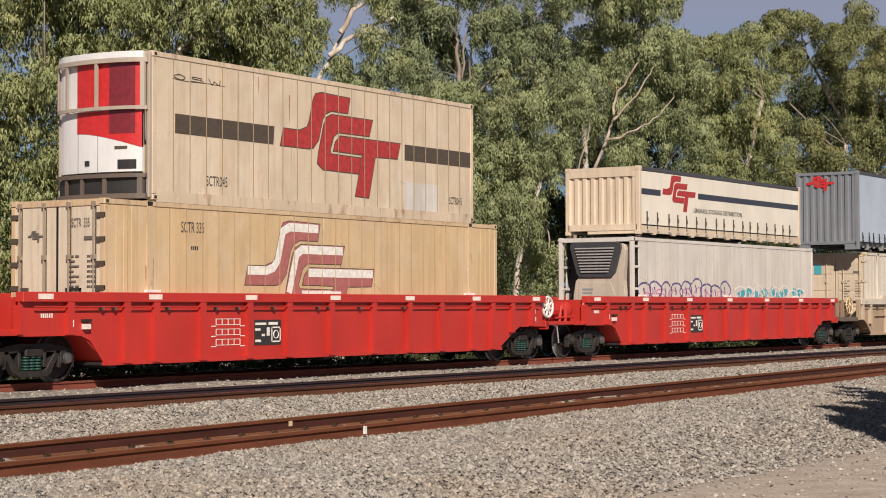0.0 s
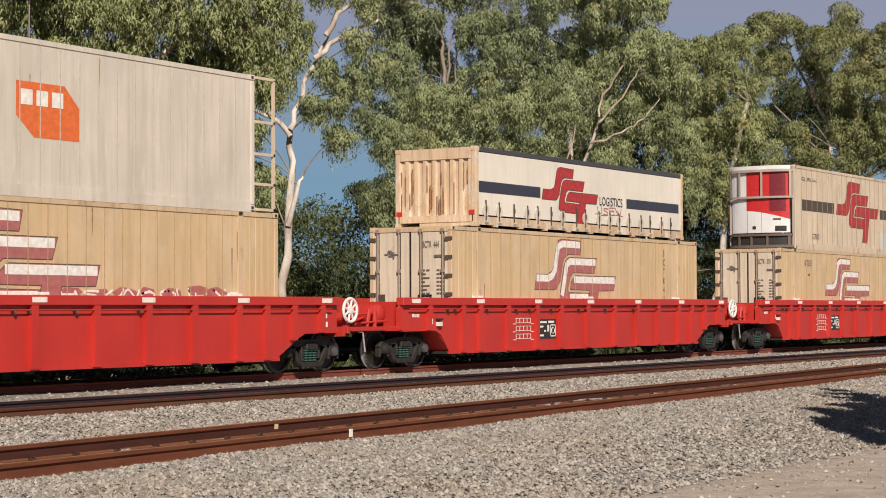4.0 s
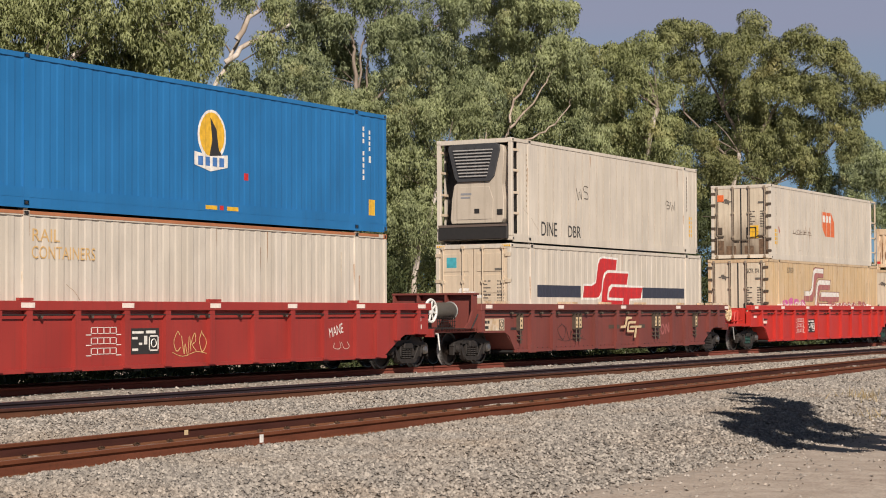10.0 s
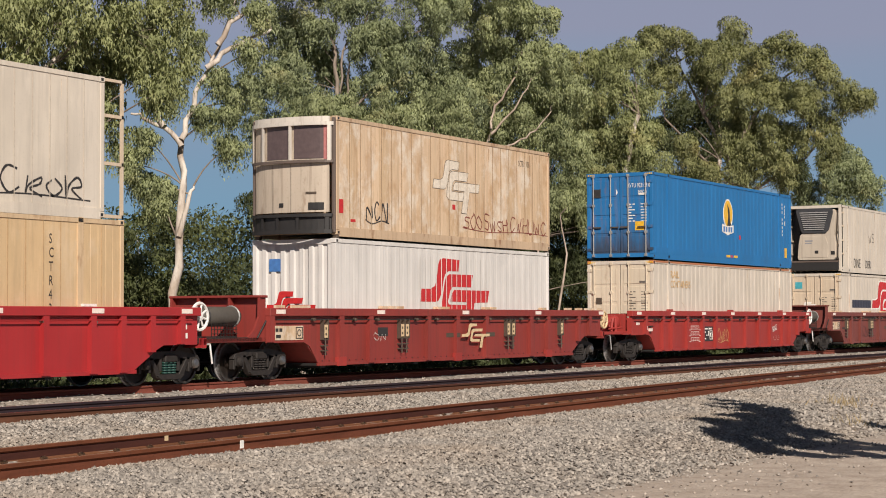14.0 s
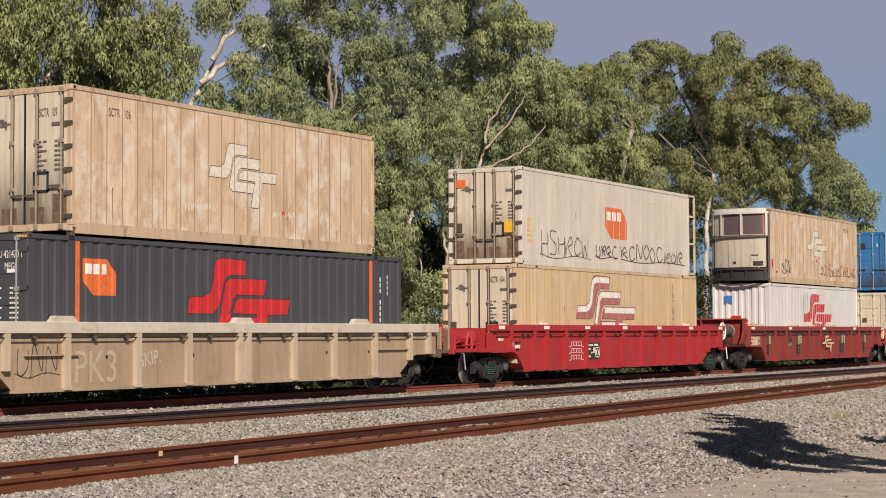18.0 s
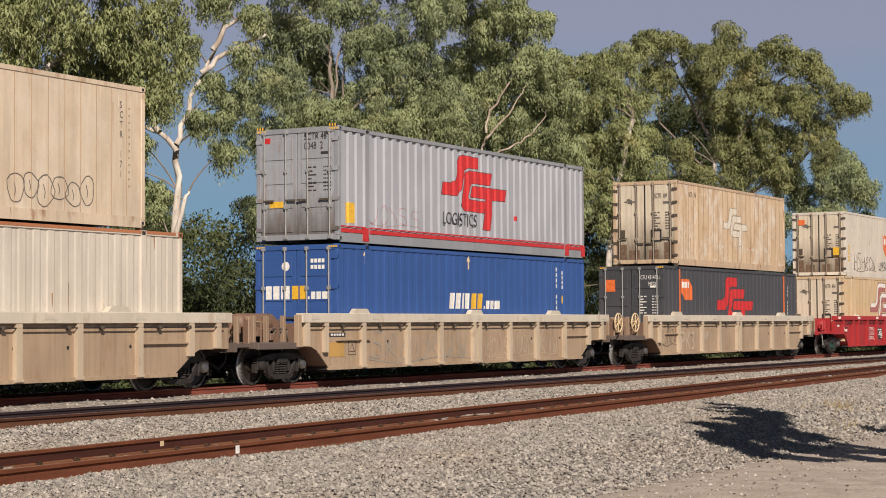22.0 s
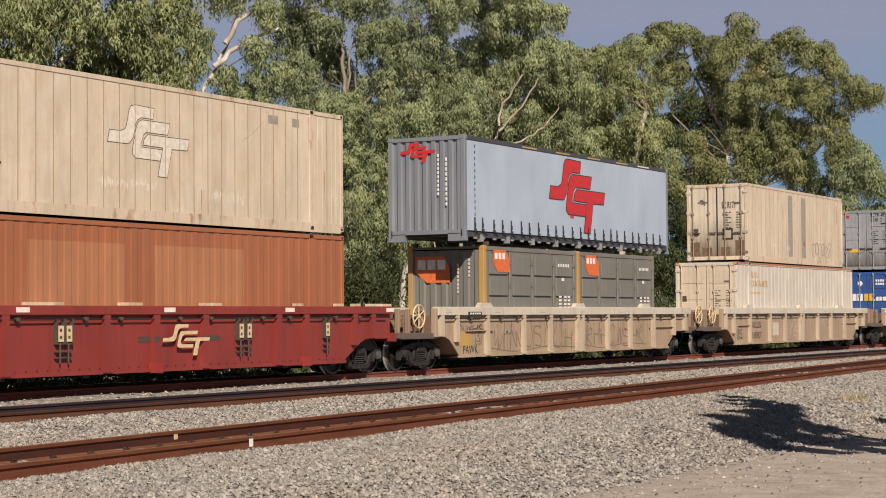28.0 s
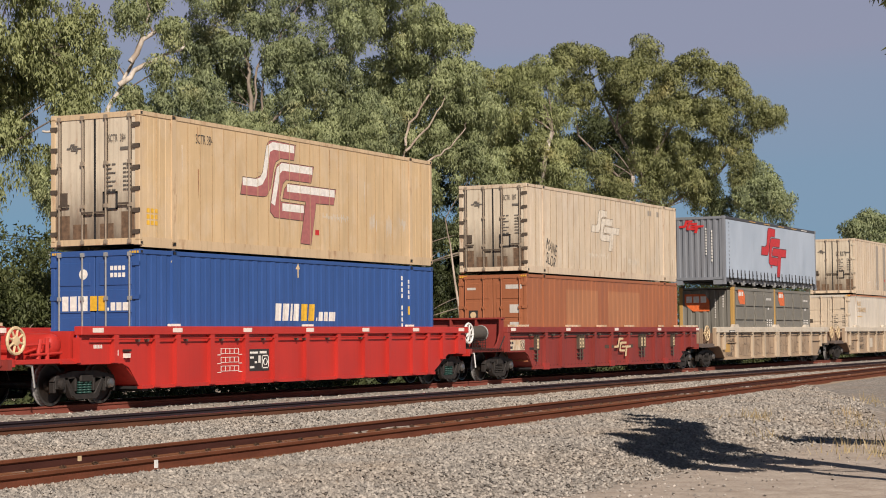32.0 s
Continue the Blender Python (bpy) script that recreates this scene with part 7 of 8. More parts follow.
decal("emblem_outline", emblem(5.40, 2.80, 4.06, 2.22, 0.02), p, c, M["ink"], "thin dark outline", 0.008)
decal("emblem", emblem(5.40, 2.80, 4.06, 2.22), p, c, M["logo_red"], "bright red interlocked bands", 0.011)
small_marks(c, p, 0.60, 2.70, M["ink"], 12, 0.175, 0.05, 0.09)
decal("red_tag", [rect(6.9, 7.15, 0.98, 1.05)], p, c, M["logo_red"], "", 0.008)
for x in (3.6, 5.9, 8.2, 10.4, 12.2):
    bit("roof_sticker", M["yellow_post"] if x < 12 else M["grey_white"], c, (x, x + 0.95, -HW - 0.002, -HW + 0.02, HU - 0.098, HU - 0.056))
bm = bmesh.new()
for j in range(10):
    box(bm, 0.0, 0.012, -0.42, -0.37, 1.30 + 0.12 * j, 1.38 + 0.12 * j)
    box(bm, 0.0, 0.012, -0.68, -0.63, 1.0 + 0.14 * j, 1.10 + 0.14 * j)
part("end_mark", bm, M["logo_white"], c, "white number columns")
place(c, -52.83, UP)
END_EMBLEM.append(c)
for c in END_EMBLEM:
    for o in emblem(0, 0, 1.15, 0.56):
        bm = bmesh.new()
        bm.faces.new([bm.verts.new((0.008, 0.85 - a, 2.82 + b)) for a, b in o])
        part("end_emblem", bm, M["logo_red"], c, "red emblem band")

# wagon 13
c, p = container("dry_container", "brown-orange ribbed container with closed panelled doors", 14.95, H2, M["orange"], "rib", depth=0.010)
decal("pale_panel", [rect(3.4, 6.4, 0.9, 2.45), rect(7.4, 10.7, 0.9, 2.45)], p, c, M["faded_orange"], "faded orange panels", 0.003)
sticker("label", c, 0.55, 0.88, 1.40, 1.72, M["ink"], "dark square label")
bm = bmesh.new()
lathe(bm, [(0.11, 0.0), (0.11, 0.006)], (-0.006, 0.715, 1.56), "X", 14)
part("label_emblem", bm, M["wheel_cream"], c, "pale round emblem on a dark label")
for y0, y1, z0, z1 in ((-1.06, -0.48, 2.42, 2.56), (-0.98, -0.62, 1.62, 1.90), (-0.98, -0.62, 1.04, 1.32), (0.62, 0.94, 2.40, 2.48)):
    sticker("white_label", c, y0, y1, z0, z1, M["grey_white"], "white label")
place(c, -74.11, LOW)
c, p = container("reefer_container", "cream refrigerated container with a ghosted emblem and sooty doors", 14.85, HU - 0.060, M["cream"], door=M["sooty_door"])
cold_doors(c, HU, "SCTR  307", True)
solid(c, p, 5.75, 2.45, 2.75, 1.45, M["ghost"])
decal("white_patch", [rect(5.4, 7.4, 0.62, 0.92), rect(9.4, 10.6, 0.45, 0.85)], p, c, M["ghost"], "pale worn patches")
lettering("MANE", c, M["ink"], 0.56, 1.58, -HW + 0.010, 0.86, (90, 16, 0), name="tag", squeeze=0.62, label="black sprayed tag")
lettering("SLOR", c, M["ink"], 0.54, 1.56, -HW + 0.010, 0.40, (90, 16, 0), name="tag", squeeze=0.66, label="black sprayed tag")
decal("end_mark", [rect(11.6, 12.0, 2.5, 2.7), rect(12.6, 12.9, 2.5, 2.7)], p, c, M["patch"], "grey marks")
place(c, -74.03, UP)

# wagon 14
blue_box(-95.77, 14.77)
c, p = container("reefer_container", "yellowish cream refrigerated container with a maroon and white emblem", 14.75, HU + 0.090, M["yellow_cream"], door=M["sooty_door"])
cold_doors(c, HU, "SCTR  384")
two_tone(c, p, 4.25, 2.94, 4.70, 2.55)
lettering("SCTR 384", c, M["ink"], 0.32, 2.29, -HW + 0.012, 2.56, squeeze=0.56)
decal("warning_sticker", [rect(0.30 + 0.16 * a, 0.42 + 0.16 * a, 0.52 + 0.14 * b, 0.62 + 0.14 * b) for a in range(3) for b in range(3)], p, c, M["yellow"], "yellow warning marks")
decal("white_patch", [rect(8.3, 9.7, 1.0, 1.25), rect(10.9, 11.3, 0.8, 1.4), rect(11.9, 12.2, 0.7, 1.4), rect(12.7, 13.1, 0.9, 1.35)], p, c, M["ivory"], "pale worn patches")
decal("red_tag", [rect(7.9, 8.1, 0.62, 0.76)], p, c, M["logo_red"])
place(c, -95.77, UP)

# where two of the tan wagons meet without hand wheels, one carries an air reservoir and pipes
for w, side in ((SET[10], -1), (SET[11], 1), (SET[9], 1), (SET[8], -1)):
    for o in list(w.children):
        if o.name.startswith("hand_wheel") and "stand" not in o.name and o.location.x * side > 0:
            for piece_of in (*o.children_recursive, o):
                bpy.data.objects.remove(piece_of)
bm = bmesh.new()
lathe(bm, [(0.05, -1.95), (0.20, -1.92), (0.24, -1.82), (0.24, -0.52), (0.20, -0.42), (0.05, -0.40)], (0, -0.80, 1.46), "X", 18)
part("air_reservoir", bm, M["rust_frame"], SET[10], smooth=True)
for k in range(3):
    bm = bmesh.new()
    arc = [Vector((-0.95 + 0.22 * k, -1.05, 1.02)), Vector((-0.93 + 0.22 * k, -1.10, 1.25)), Vector((-0.80 + 0.22 * k, -1.12, 1.36)), Vector((-0.62 + 0.22 * k, -1.10, 1.30)), Vector((-0.55 + 0.22 * k, -1.08, 1.02))]
    limb_pts = list(zip(arc, arc[1:]))
    for p0, p1 in limb_pts:
        tube(bm, p0, p1, 0.022, 6)
    part("air_pipe", bm, M["rim_brown"], SET[10], smooth=True)

# sprayed tags and notices on the wagons
Y = -1.3465
lettering("PK3", SET[9], M["post_tan"], 0.95, 3.15, Y, 0.46, name="tag", squeeze=0.9, label="pale sprayed tag")
lettering("SKIP.", SET[9], M["sill_tan"], 0.42, 5.30, Y, 0.74, (90, -8, 0), "tag", 0.85, "pale sprayed tag")
scribble("tag", 52, 1.4, 2.7, 0.62, 1.32, None, SET[9], M["ink"], 3, 0.022, Y)
scribble("tag", 55, 1.55, 2.15, 0.52, 0.98, None, SET[11], M["ink"], 3, 0.03, Y)
scribble("tag", 53, 3.2, 8.6, 0.45, 1.28, None, SET[10], M["patch"], 7, 0.05, Y)
scribble("tag", 54, 9.6, 14.5, 0.45, 1.28, None, SET[10], M["post_tan"], 12, 0.03, Y)
bit("paint_patch", M["sill_tan"], SET[11], (5.62, 6.32, -1.3465, -1.3410, 0.60, 1.12), label="paler repainted patch")
scribble("tag", 65, 7.3, 8.7, 0.5, 1.2, None, SET[11], M["post_tan"], 4, 0.05, Y)
lettering("NLS.LSD", SET[11], M["ink"], 0.36, 3.28, Y, 0.92, name="tag", squeeze=0.72, label="black sprayed tag")
lettering("B.NF.BOT", SET[11], M["ink"], 0.36, 3.20, Y, 0.52, name="tag", squeeze=0.72, label="black sprayed tag")
scribble("tag", 56, 3.2, 8.6, 0.45, 1.30, None, SET[12], M["faint_dark"], 8, 0.032, Y)
scribble("tag", 57, 9.5, 14.2, 0.45, 1.30, None, SET[12], M["faint_dark"], 8, 0.030, Y)
scribble("tag", 58, 1.3, 2.7, 1.06, 1.28, None, SET[12], M["ink"], 4, 0.02, Y)
lettering("PAWK", SET[12], M["ink"], 0.34, 1.52, Y, 0.40, name="tag", squeeze=0.9, label="black sprayed tag")
lettering("MANE", SET[6], M["logo_white"], 0.34, 14.35, Y, 0.84, (90, -12, 0), "tag", 0.7, "white sprayed tag")
scribble("tag", 60, 8.2, 9.4, 0.55, 1.2, None, SET[6], M["faint"], 4, 0.022, Y)
scribble("tag", 66, 14.5, 15.3, 0.55, 0.76, None, SET[6], M["ghost"], 2, 0.014, Y)
scribble("tag", 61, 5.0, 6.9, 0.6, 1.15, None, SET[5], M["dark"], 3, 0.02, Y)
scribble("tag", 62, 12.9, 13.7, 0.7, 1.1, None, SET[5], M["logo_fade"], 2, 0.08, Y)
scribble("tag", 63, 4.8, 5.5, 0.85, 1.1, None, SET[7], M["grey_white"], 2, 0.02, Y)
for k in (10, 12):
    n = bit("notice", M["yellow_post"], SET[k], (1.35, 2.05, -1.3485, -1.3410, 0.62, 0.98), label="faded orange notice")
    bm = bmesh.new()
    for q in (((2.25, 0.66), (2.60, 0.66)), ((2.25, 1.0), (2.60, 1.0)), ((2.25, 0.66), (2.25, 1.0)), ((2.60, 0.66), (2.60, 1.0)), ((2.30, 0.74), (2.55, 0.74)), ((2.30, 0.74), (2.425, 0.94)), ((2.55, 0.74), (2.425, 0.94))):
        tube(bm, (q[0][0], -1.3430, q[0][1]), (q[1][0], -1.3430, q[1][1]), 0.010, 4)
    part("warning_triangle", bm, M["hinge"], SET[k])
    dx, dy, dz = (0.34, -0.112, 0.345) if k == 12 else (0, 0, 0)
    bit("name_strip", M["ink"], SET[k], (1.32 + dx, 2.10 + dx, -1.3485 + dy, -1.3410 + dy, 1.12 + dz, 1.22 + dz), label="black number strip")
    bm = bmesh.new()
    for j in range(5):
        box(bm, 1.42 + dx + 0.13 * j, 1.51 + dx + 0.13 * j, -1.3520 + dy, -1.3485 + dy, 1.145 + dz, 1.195 + dz)
    part("number_bars", bm, M["logo_white"], SET[k])
for k in (5, 7, 13):
    bit("name_strip", M["ink"], SET[k], (5.05, 5.55, -1.3485, -1.3410, 1.0, 1.22) if k == 7 else (1.95, 2.3, -1.3485, -1.3410, 0.95, 1.02), label="black patch with white bars")

# ---- trees ----
def bark(name, fresh, old):
    m, nt, b = shader(name, 0.8)
    n = noise_of(nt, coords(nt, (1.2, 1.2, 0.5)), 1.4, 6)
    f = noise_of(nt, coords(nt, (8, 8, 1.5)), 2, 4)
    c = mixed(nt, ramp(nt, n, 0.38, 0.62), fresh, old)
    c = mixed(nt, ramp(nt, f, 0.55, 0.75, 0, 0.6), c, (0.11, 0.08, 0.06))
    nt.links.new(c, b.inputs["Base Color"])
    bumped(nt, b, f, 0.4, 0.03)
    return m


def foliage(name, dark, light, through_leaf=0.22):
    """Leaves that vary by branch and patch, and little from leaf to leaf."""
    m, nt, b = shader(name, 0.6)
    b.inputs["Specular IOR Level"].default_value = 0.3
    g = nt.nodes.new("ShaderNodeNewGeometry")
    n = noise_of(nt, coords(nt, (1, 1, 1)), 0.8, 4, 0.6)
    k = nt.nodes.new("ShaderNodeMath")
    k.operation = "MULTIPLY_ADD"
    nt.links.new(g.outputs["Random Per Island"], k.inputs[0])
    k.inputs[1].default_value = 0.35
    nt.links.new(ramp(nt, n, 0.32, 0.68, 0, 0.65), k.inputs[2])
    c = mixed(nt, k.outputs[0], dark, light)
    tan = noise_of(nt, coords(nt, (1, 1, 1)), 0.45, 3)
    c = mixed(nt, ramp(nt, tan, 0.58, 0.72, 0, 0.45), c, (light[0] * 1.15, light[1] * 0.92, light[2] * 0.85))
    nt.links.new(c, b.inputs["Base Color"])
    tr = nt.nodes.new("ShaderNodeBsdfTranslucent")
    nt.links.new(mixed(nt, 1.0, c, (1.2, 1.25, 0.7), "MULTIPLY"), tr.inputs["Color"])
    mx = nt.nodes.new("ShaderNodeMixShader")
    mx.inputs[0].default_value = through_leaf
    nt.links.new(b.outputs[0], mx.inputs[1])
    nt.links.new(tr.outputs[0], mx.inputs[2])
    nt.links.new(mx.outputs[0], nt.nodes["Material Output"].inputs[0])
    return m


M["bark"] = bark("pale_gum_bark", (0.62, 0.56, 0.49), (0.34, 0.27, 0.21))
M["bark_mid"] = bark("weathered_gum_bark", (0.50, 0.41, 0.33), (0.25, 0.19, 0.145))
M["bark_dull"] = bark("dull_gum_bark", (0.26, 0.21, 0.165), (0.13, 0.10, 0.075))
M["leaf"] = foliage("gum_leaves", (0.085, 0.106, 0.046), (0.44, 0.475, 0.245))
M["leaf_olive"] = foliage("olive_leaves", (0.125, 0.140, 0.052), (0.385, 0.41, 0.195))
M["leaf_blue"] = foliage("blue_grey_leaves", (0.062, 0.084, 0.048), (0.39, 0.43, 0.225))
M["leaf_warm"] = foliage("bronze_green_leaves", (0.090, 0.103, 0.040), (0.338, 0.345, 0.155))
# the back trees' shade is put into this dark leaf colour
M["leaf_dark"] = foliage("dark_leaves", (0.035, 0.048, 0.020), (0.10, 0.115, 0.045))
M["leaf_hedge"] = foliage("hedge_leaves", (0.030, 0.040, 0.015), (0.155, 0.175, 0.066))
M["leaf_pink"] = foliage("reddish_leaves", (0.22, 0.085, 0.09), (0.52, 0.29, 0.29))


def leaf_mesh(name, p, along, across, out, material):
    """Leaves as triangles, each rooted at p; they are lit as the rounded spray (out) that they belong to."""
    v = np.stack([p - across, p + across, p + along], axis=1)
    face = np.cross(v[:, 1] - v[:, 0], v[:, 2] - v[:, 0])
    turn = (face * out).sum(axis=1) < 0
    v[turn] = v[turn][:, (1, 0, 2)]
    face[turn] *= -1
    face /= np.linalg.norm(face, axis=1)[:, None] + 1e-9
    way = out * 0.75 + face * 0.45
    way /= np.linalg.norm(way, axis=1)[:, None]
    me = big_mesh(name, v.reshape(-1, 3), np.arange(3 * len(p)).reshape(-1, 3), material)
    me.shade_smooth()
    me.normals_split_custom_set_from_vertices(np.repeat(way, 3, axis=0))
    return me


def sprays(rng, centres, radii, count, leaf, wide, droop):
    """Leaves of rounded sprays: dense over the top, hanging in strings below."""
    share = radii ** 2
    which = rng.choice(len(centres), count, p=share / share.sum())
    d = rng.normal(size=(count, 3))
    d /= np.linalg.norm(d, axis=1)[:, None]
    r = radii[which]
    d[:, 2] = np.where(rng.random(count) < 0.45, np.abs(d[:, 2]), d[:, 2])
    p = centres[which] + d * (r * rng.random(count) ** 0.33)[:, None] * np.array([1, 1, 0.8])
    hang = (rng.random(count) < 0.4) * rng.random(count) ** 1.5 * droop
    p[:, 2] -= hang * r * 1.3
    along = rng.normal(size=(count, 3)) * 0.55 + np.array([0, 0, -droop])
    along /= np.linalg.norm(along, axis=1)[:, None]
    across = np.cross(along, rng.normal(size=(count, 3)))
    across /= np.linalg.norm(across, axis=1)[:, None]
    size = (0.6 + 0.8 * rng.random(count))[:, None]
    return p, along * leaf * size, across * wide * size, d + np.array([0, 0, 0.25])


def leaf_cloud(rng, centres, radii, count, length, wide, droop, material, name="crown"):
    return leaf_mesh(name, *sprays(rng, centres, radii, count, length, wide, droop), material)


def limb(bm, pts, r0, r1, n=7):
    rows = []
    for i, p in enumerate(pts):
        d = (pts[min(i + 1, len(pts) - 1)] - pts[max(i - 1, 0)]).normalized()
        m = d.to_track_quat("Z", "Y").to_matrix()
        r = r0 + (r1 - r0) * i / (len(pts) - 1)
        rows.append([bm.verts.new(p + m @ Vector((r * math.cos(2 * math.pi * k / n), r * math.sin(2 * math.pi * k / n), 0))) for k in range(n)])
    for a, b in zip(rows, rows[1:]):
        for k in range(n):
            bm.faces.new((a[k], a[(k + 1) % n], b[(k + 1) % n], b[k]))


def wander(rng, start, way, length, steps, bend, lift=0.0):
    pts, d = [start.copy()], way.normalized()
    for _ in range(steps):
        d = (d + Vector(rng.normal(size=3)) * bend + Vector((0, 0, lift))).normalized()
        pts.append(pts[-1] + d * (length / steps))
    return pts


def bowed(rng, a, b, sag, steps=6):
    """A limb that leaves a steeply and arches over to b."""
    side = Vector((rng.normal(), rng.normal(), 0)) * 0.10 * (b - a).length
    mid = (a + b) / 2 + Vector((0, 0, sag * (b - a).length)) + side
    return [a * (1 - k) ** 2 + mid * (2 * k * (1 - k)) + b * k * k for k in [i / steps for i in range(steps + 1)]]


def at_bearing(yaw, y):
    """The place at distance y from the camera's line, on a bearing."""
    return y * math.tan(radians(-yaw)), y


GROUND_BACK = -0.55             # level of the ground under the trees


def gum_tree(seed, label, y, bearing, masses, stems=(), material="leaf", droop=1.0, dense=1.0, thick=0.22, blade=4.8, sunk=0.0, wood="bark"):
    """A gum tree in a row at y. Its crown is a set of foliage masses, each given by bearing, climb and radius in
    degrees as seen from the line; stems are runs of (bearing, climb) that the pale wood follows."""
    rng = np.random.default_rng(seed)
    t = thing("gum_tree", label, "tree", "trees behind the tracks")
    x0, y0 = at_bearing(-bearing, y)
    far = math.hypot(x0, y0)
    base = EYE_Z - GROUND_BACK
    t.matrix_basis = pose(x0, y0, GROUND_BACK, 0, 0, -bearing)
    def spot(b, e, deep=0.0):
        return Vector((far * math.tan(radians(b - bearing)), deep, base + far * math.tan(radians(e))))
    runs = [[spot(b, e, sunk + 0.15 * k) for k, (b, e) in enumerate(run)] for run in stems]
    if runs:
        low = runs[0][0]
        foot = Vector((low.x * 0.9 + 0.1, 0, -0.3))
        if low.z > 0.4:
            runs[0] = [foot] + runs[0]
        else:
            runs[0][0] = foot
    else:
        runs = [wander(rng, Vector((0, 0, -0.3)), Vector((0.06 * rng.normal(), 0, 1)), base + far * math.tan(radians(np.median([e for _, e, _ in masses]))), 7, 0.07, 0.05)]
    for k, run in enumerate(runs):
        bm = bmesh.new()
        fine = []
        for a, b in zip(run, run[1:]):
            fine += [a.lerp(b, q) + Vector(rng.normal(size=3)) * 0.05 * (q > 0) for q in (0, 0.34, 0.67)]
        fine.append(run[-1])
        r0 = thick if k == 0 else thick * 0.55
        limb(bm, fine, r0, r0 * (0.55 if k == 0 else 0.35), 9)
        part("trunk" if k == 0 else "limb", bm, M[wood], t, smooth=True)
    joints = [p for run in runs for p in run[1:]]
    centres, radii = [], []
    px = far / 3300
    bm = bmesh.new()
    for b, e, r in masses:
        rad = far * math.tan(radians(r))
        c = spot(b, e, rng.normal() * 0.5 * rad + 0.3 * rad)
        below = [p for p in joints if p.z < c.z - 0.3 * rad] or [min(joints, key=lambda p: p.z)]
        a = min(below, key=lambda p: (p - c).length)
        if (a - c).length > rad * 0.5:
            limb(bm, bowed(rng, a, c, 0.12), thick * 0.20, thick * 0.07, 6)
        n = max(8, int(2.9 * dense * (rad / (17 * px)) ** 2))
        for i in range(n):
            d = Vector(rng.normal(size=3)).normalized()
            if d.z < -0.3 and rng.random() < 0.5:
                d.z = -d.z
            k = 0.25 + 0.85 * rng.random() ** 0.7
            q = c + Vector((d.x * rad * k, d.y * rad * k * 0.9, d.z * rad * k * 0.92))
            size = px * (11 + 13 * rng.random())
            if i % 3 == 0:
                limb(bm, bowed(rng, c, q, 0.10, 3), thick * 0.06, thick * 0.025, 4)
            centres.append(tuple(q))
            radii.append(size)
            if rng.random() < 0.45 * droop:
                centres.append((q.x + 0.3 * size * rng.normal(), q.y + 0.3 * size * rng.normal(), q.z - size * 1.25))
                radii.append(size * 0.62)
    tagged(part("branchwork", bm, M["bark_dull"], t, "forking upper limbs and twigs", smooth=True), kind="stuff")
    centres, radii = np.array(centres), np.array(radii)
    area = float((radii ** 2).sum()) * math.pi
    leaf = blade * px
    wide = 0.19 * leaf
    count = int(min(240000, 2.0 * area / (leaf * wide)))
    crown = new("crown", leaf_cloud(rng, centres, radii, count, leaf, wide, droop, M[material]))
    crown.parent = t
    return t


gum_tree(11, "broad drooping wattle with yellowish olive leaves", 38, 46.5,
         [(41.7, 8.7, 2.26), (44.7, 9.0, 1.91), (42.2, 5.4, 2.08), (46.5, 7.5, 1.56), (47.0, 9.3, 1.91), (48.9, 8.7, 1.74), (48.9, 6.1, 1.22), (50.4, 7.5, 1.56), (50.6, 6.0, 0.9), (49.9, 4.7, 0.60),
          (51.4, 8.7, 1.39), (52.2, 6.9, 0.83), (44.8, 6.2, 1.56), (45.0, 3.8, 1.74), (47.4, 3.8, 0.96), (48.2, 4.9, 0.8), (48.1, 2.3, 0.75), (47.0, 1.9, 0.9), (45.2, 1.4, 1.2), (43.2, 1.2, 1.4), (42.7, 2.4, 2.08), (46.3, 2.6, 1.04), (52.6, 9.4, 0.9), (52.9, 7.8, 0.6), (48.0, 10.6, 1.7), (50.6, 10.4, 1.5), (45.2, 10.9, 1.8)],
         [[(46.6, 0.0), (46.9, 3.4), (47.6, 5.0)], [(47.6, 5.0), (48.3, 5.2), (48.9, 5.1), (49.5, 5.3)], [(46.9, 3.6), (45.2, 6.2)], [(47.6, 5.0), (48.6, 7.4), (50.2, 8.8)]],
         "leaf_olive", 1.5, 1.0, 0.20, 8.0)
gum_tree(12, "gum tree, bare forking white trunk under a sparse crown", 41, 53.0,
         [(52.0, 4.15, 0.55), (52.4, 3.85, 0.32), (51.4, 4.8, 0.38), (52.0, 5.5, 0.28), (52.5, 7.2, 0.63), (53.3, 8.6, 0.50), (51.7, 8.3, 0.87), (54.1, 9.9, 0.34), (55.4, 9.4, 0.35), (54.6, 10.6, 0.55), (54.2, 6.3, 0.42), (54.6, 5.4, 0.5), (54.2, 7.3, 0.32), (54.8, 6.7, 0.5), (55.0, 8.1, 0.42), (53.6, 6.3, 0.3)],
         [[(52.76, 0.1), (52.93, 2.4), (53.07, 4.13), (53.0, 5.52)], [(53.02, 5.31), (52.49, 5.9), (51.85, 6.18), (51.47, 6.33)], [(53.0, 5.52), (53.31, 6.39), (53.55, 7.25), (53.94, 8.02), (54.28, 8.8), (54.71, 10.0)],
          [(53.75, 7.7), (54.54, 8.35), (55.26, 8.73), (55.75, 8.97)], [(52.93, 2.57), (53.26, 3.87), (53.38, 4.13)], [(52.49, 5.9), (52.15, 6.56), (51.85, 6.8)], [(54.1, 8.4), (54.8, 9.3), (55.2, 9.7)]],
         "leaf", 1.3, 1.0, 0.20, 5.6)
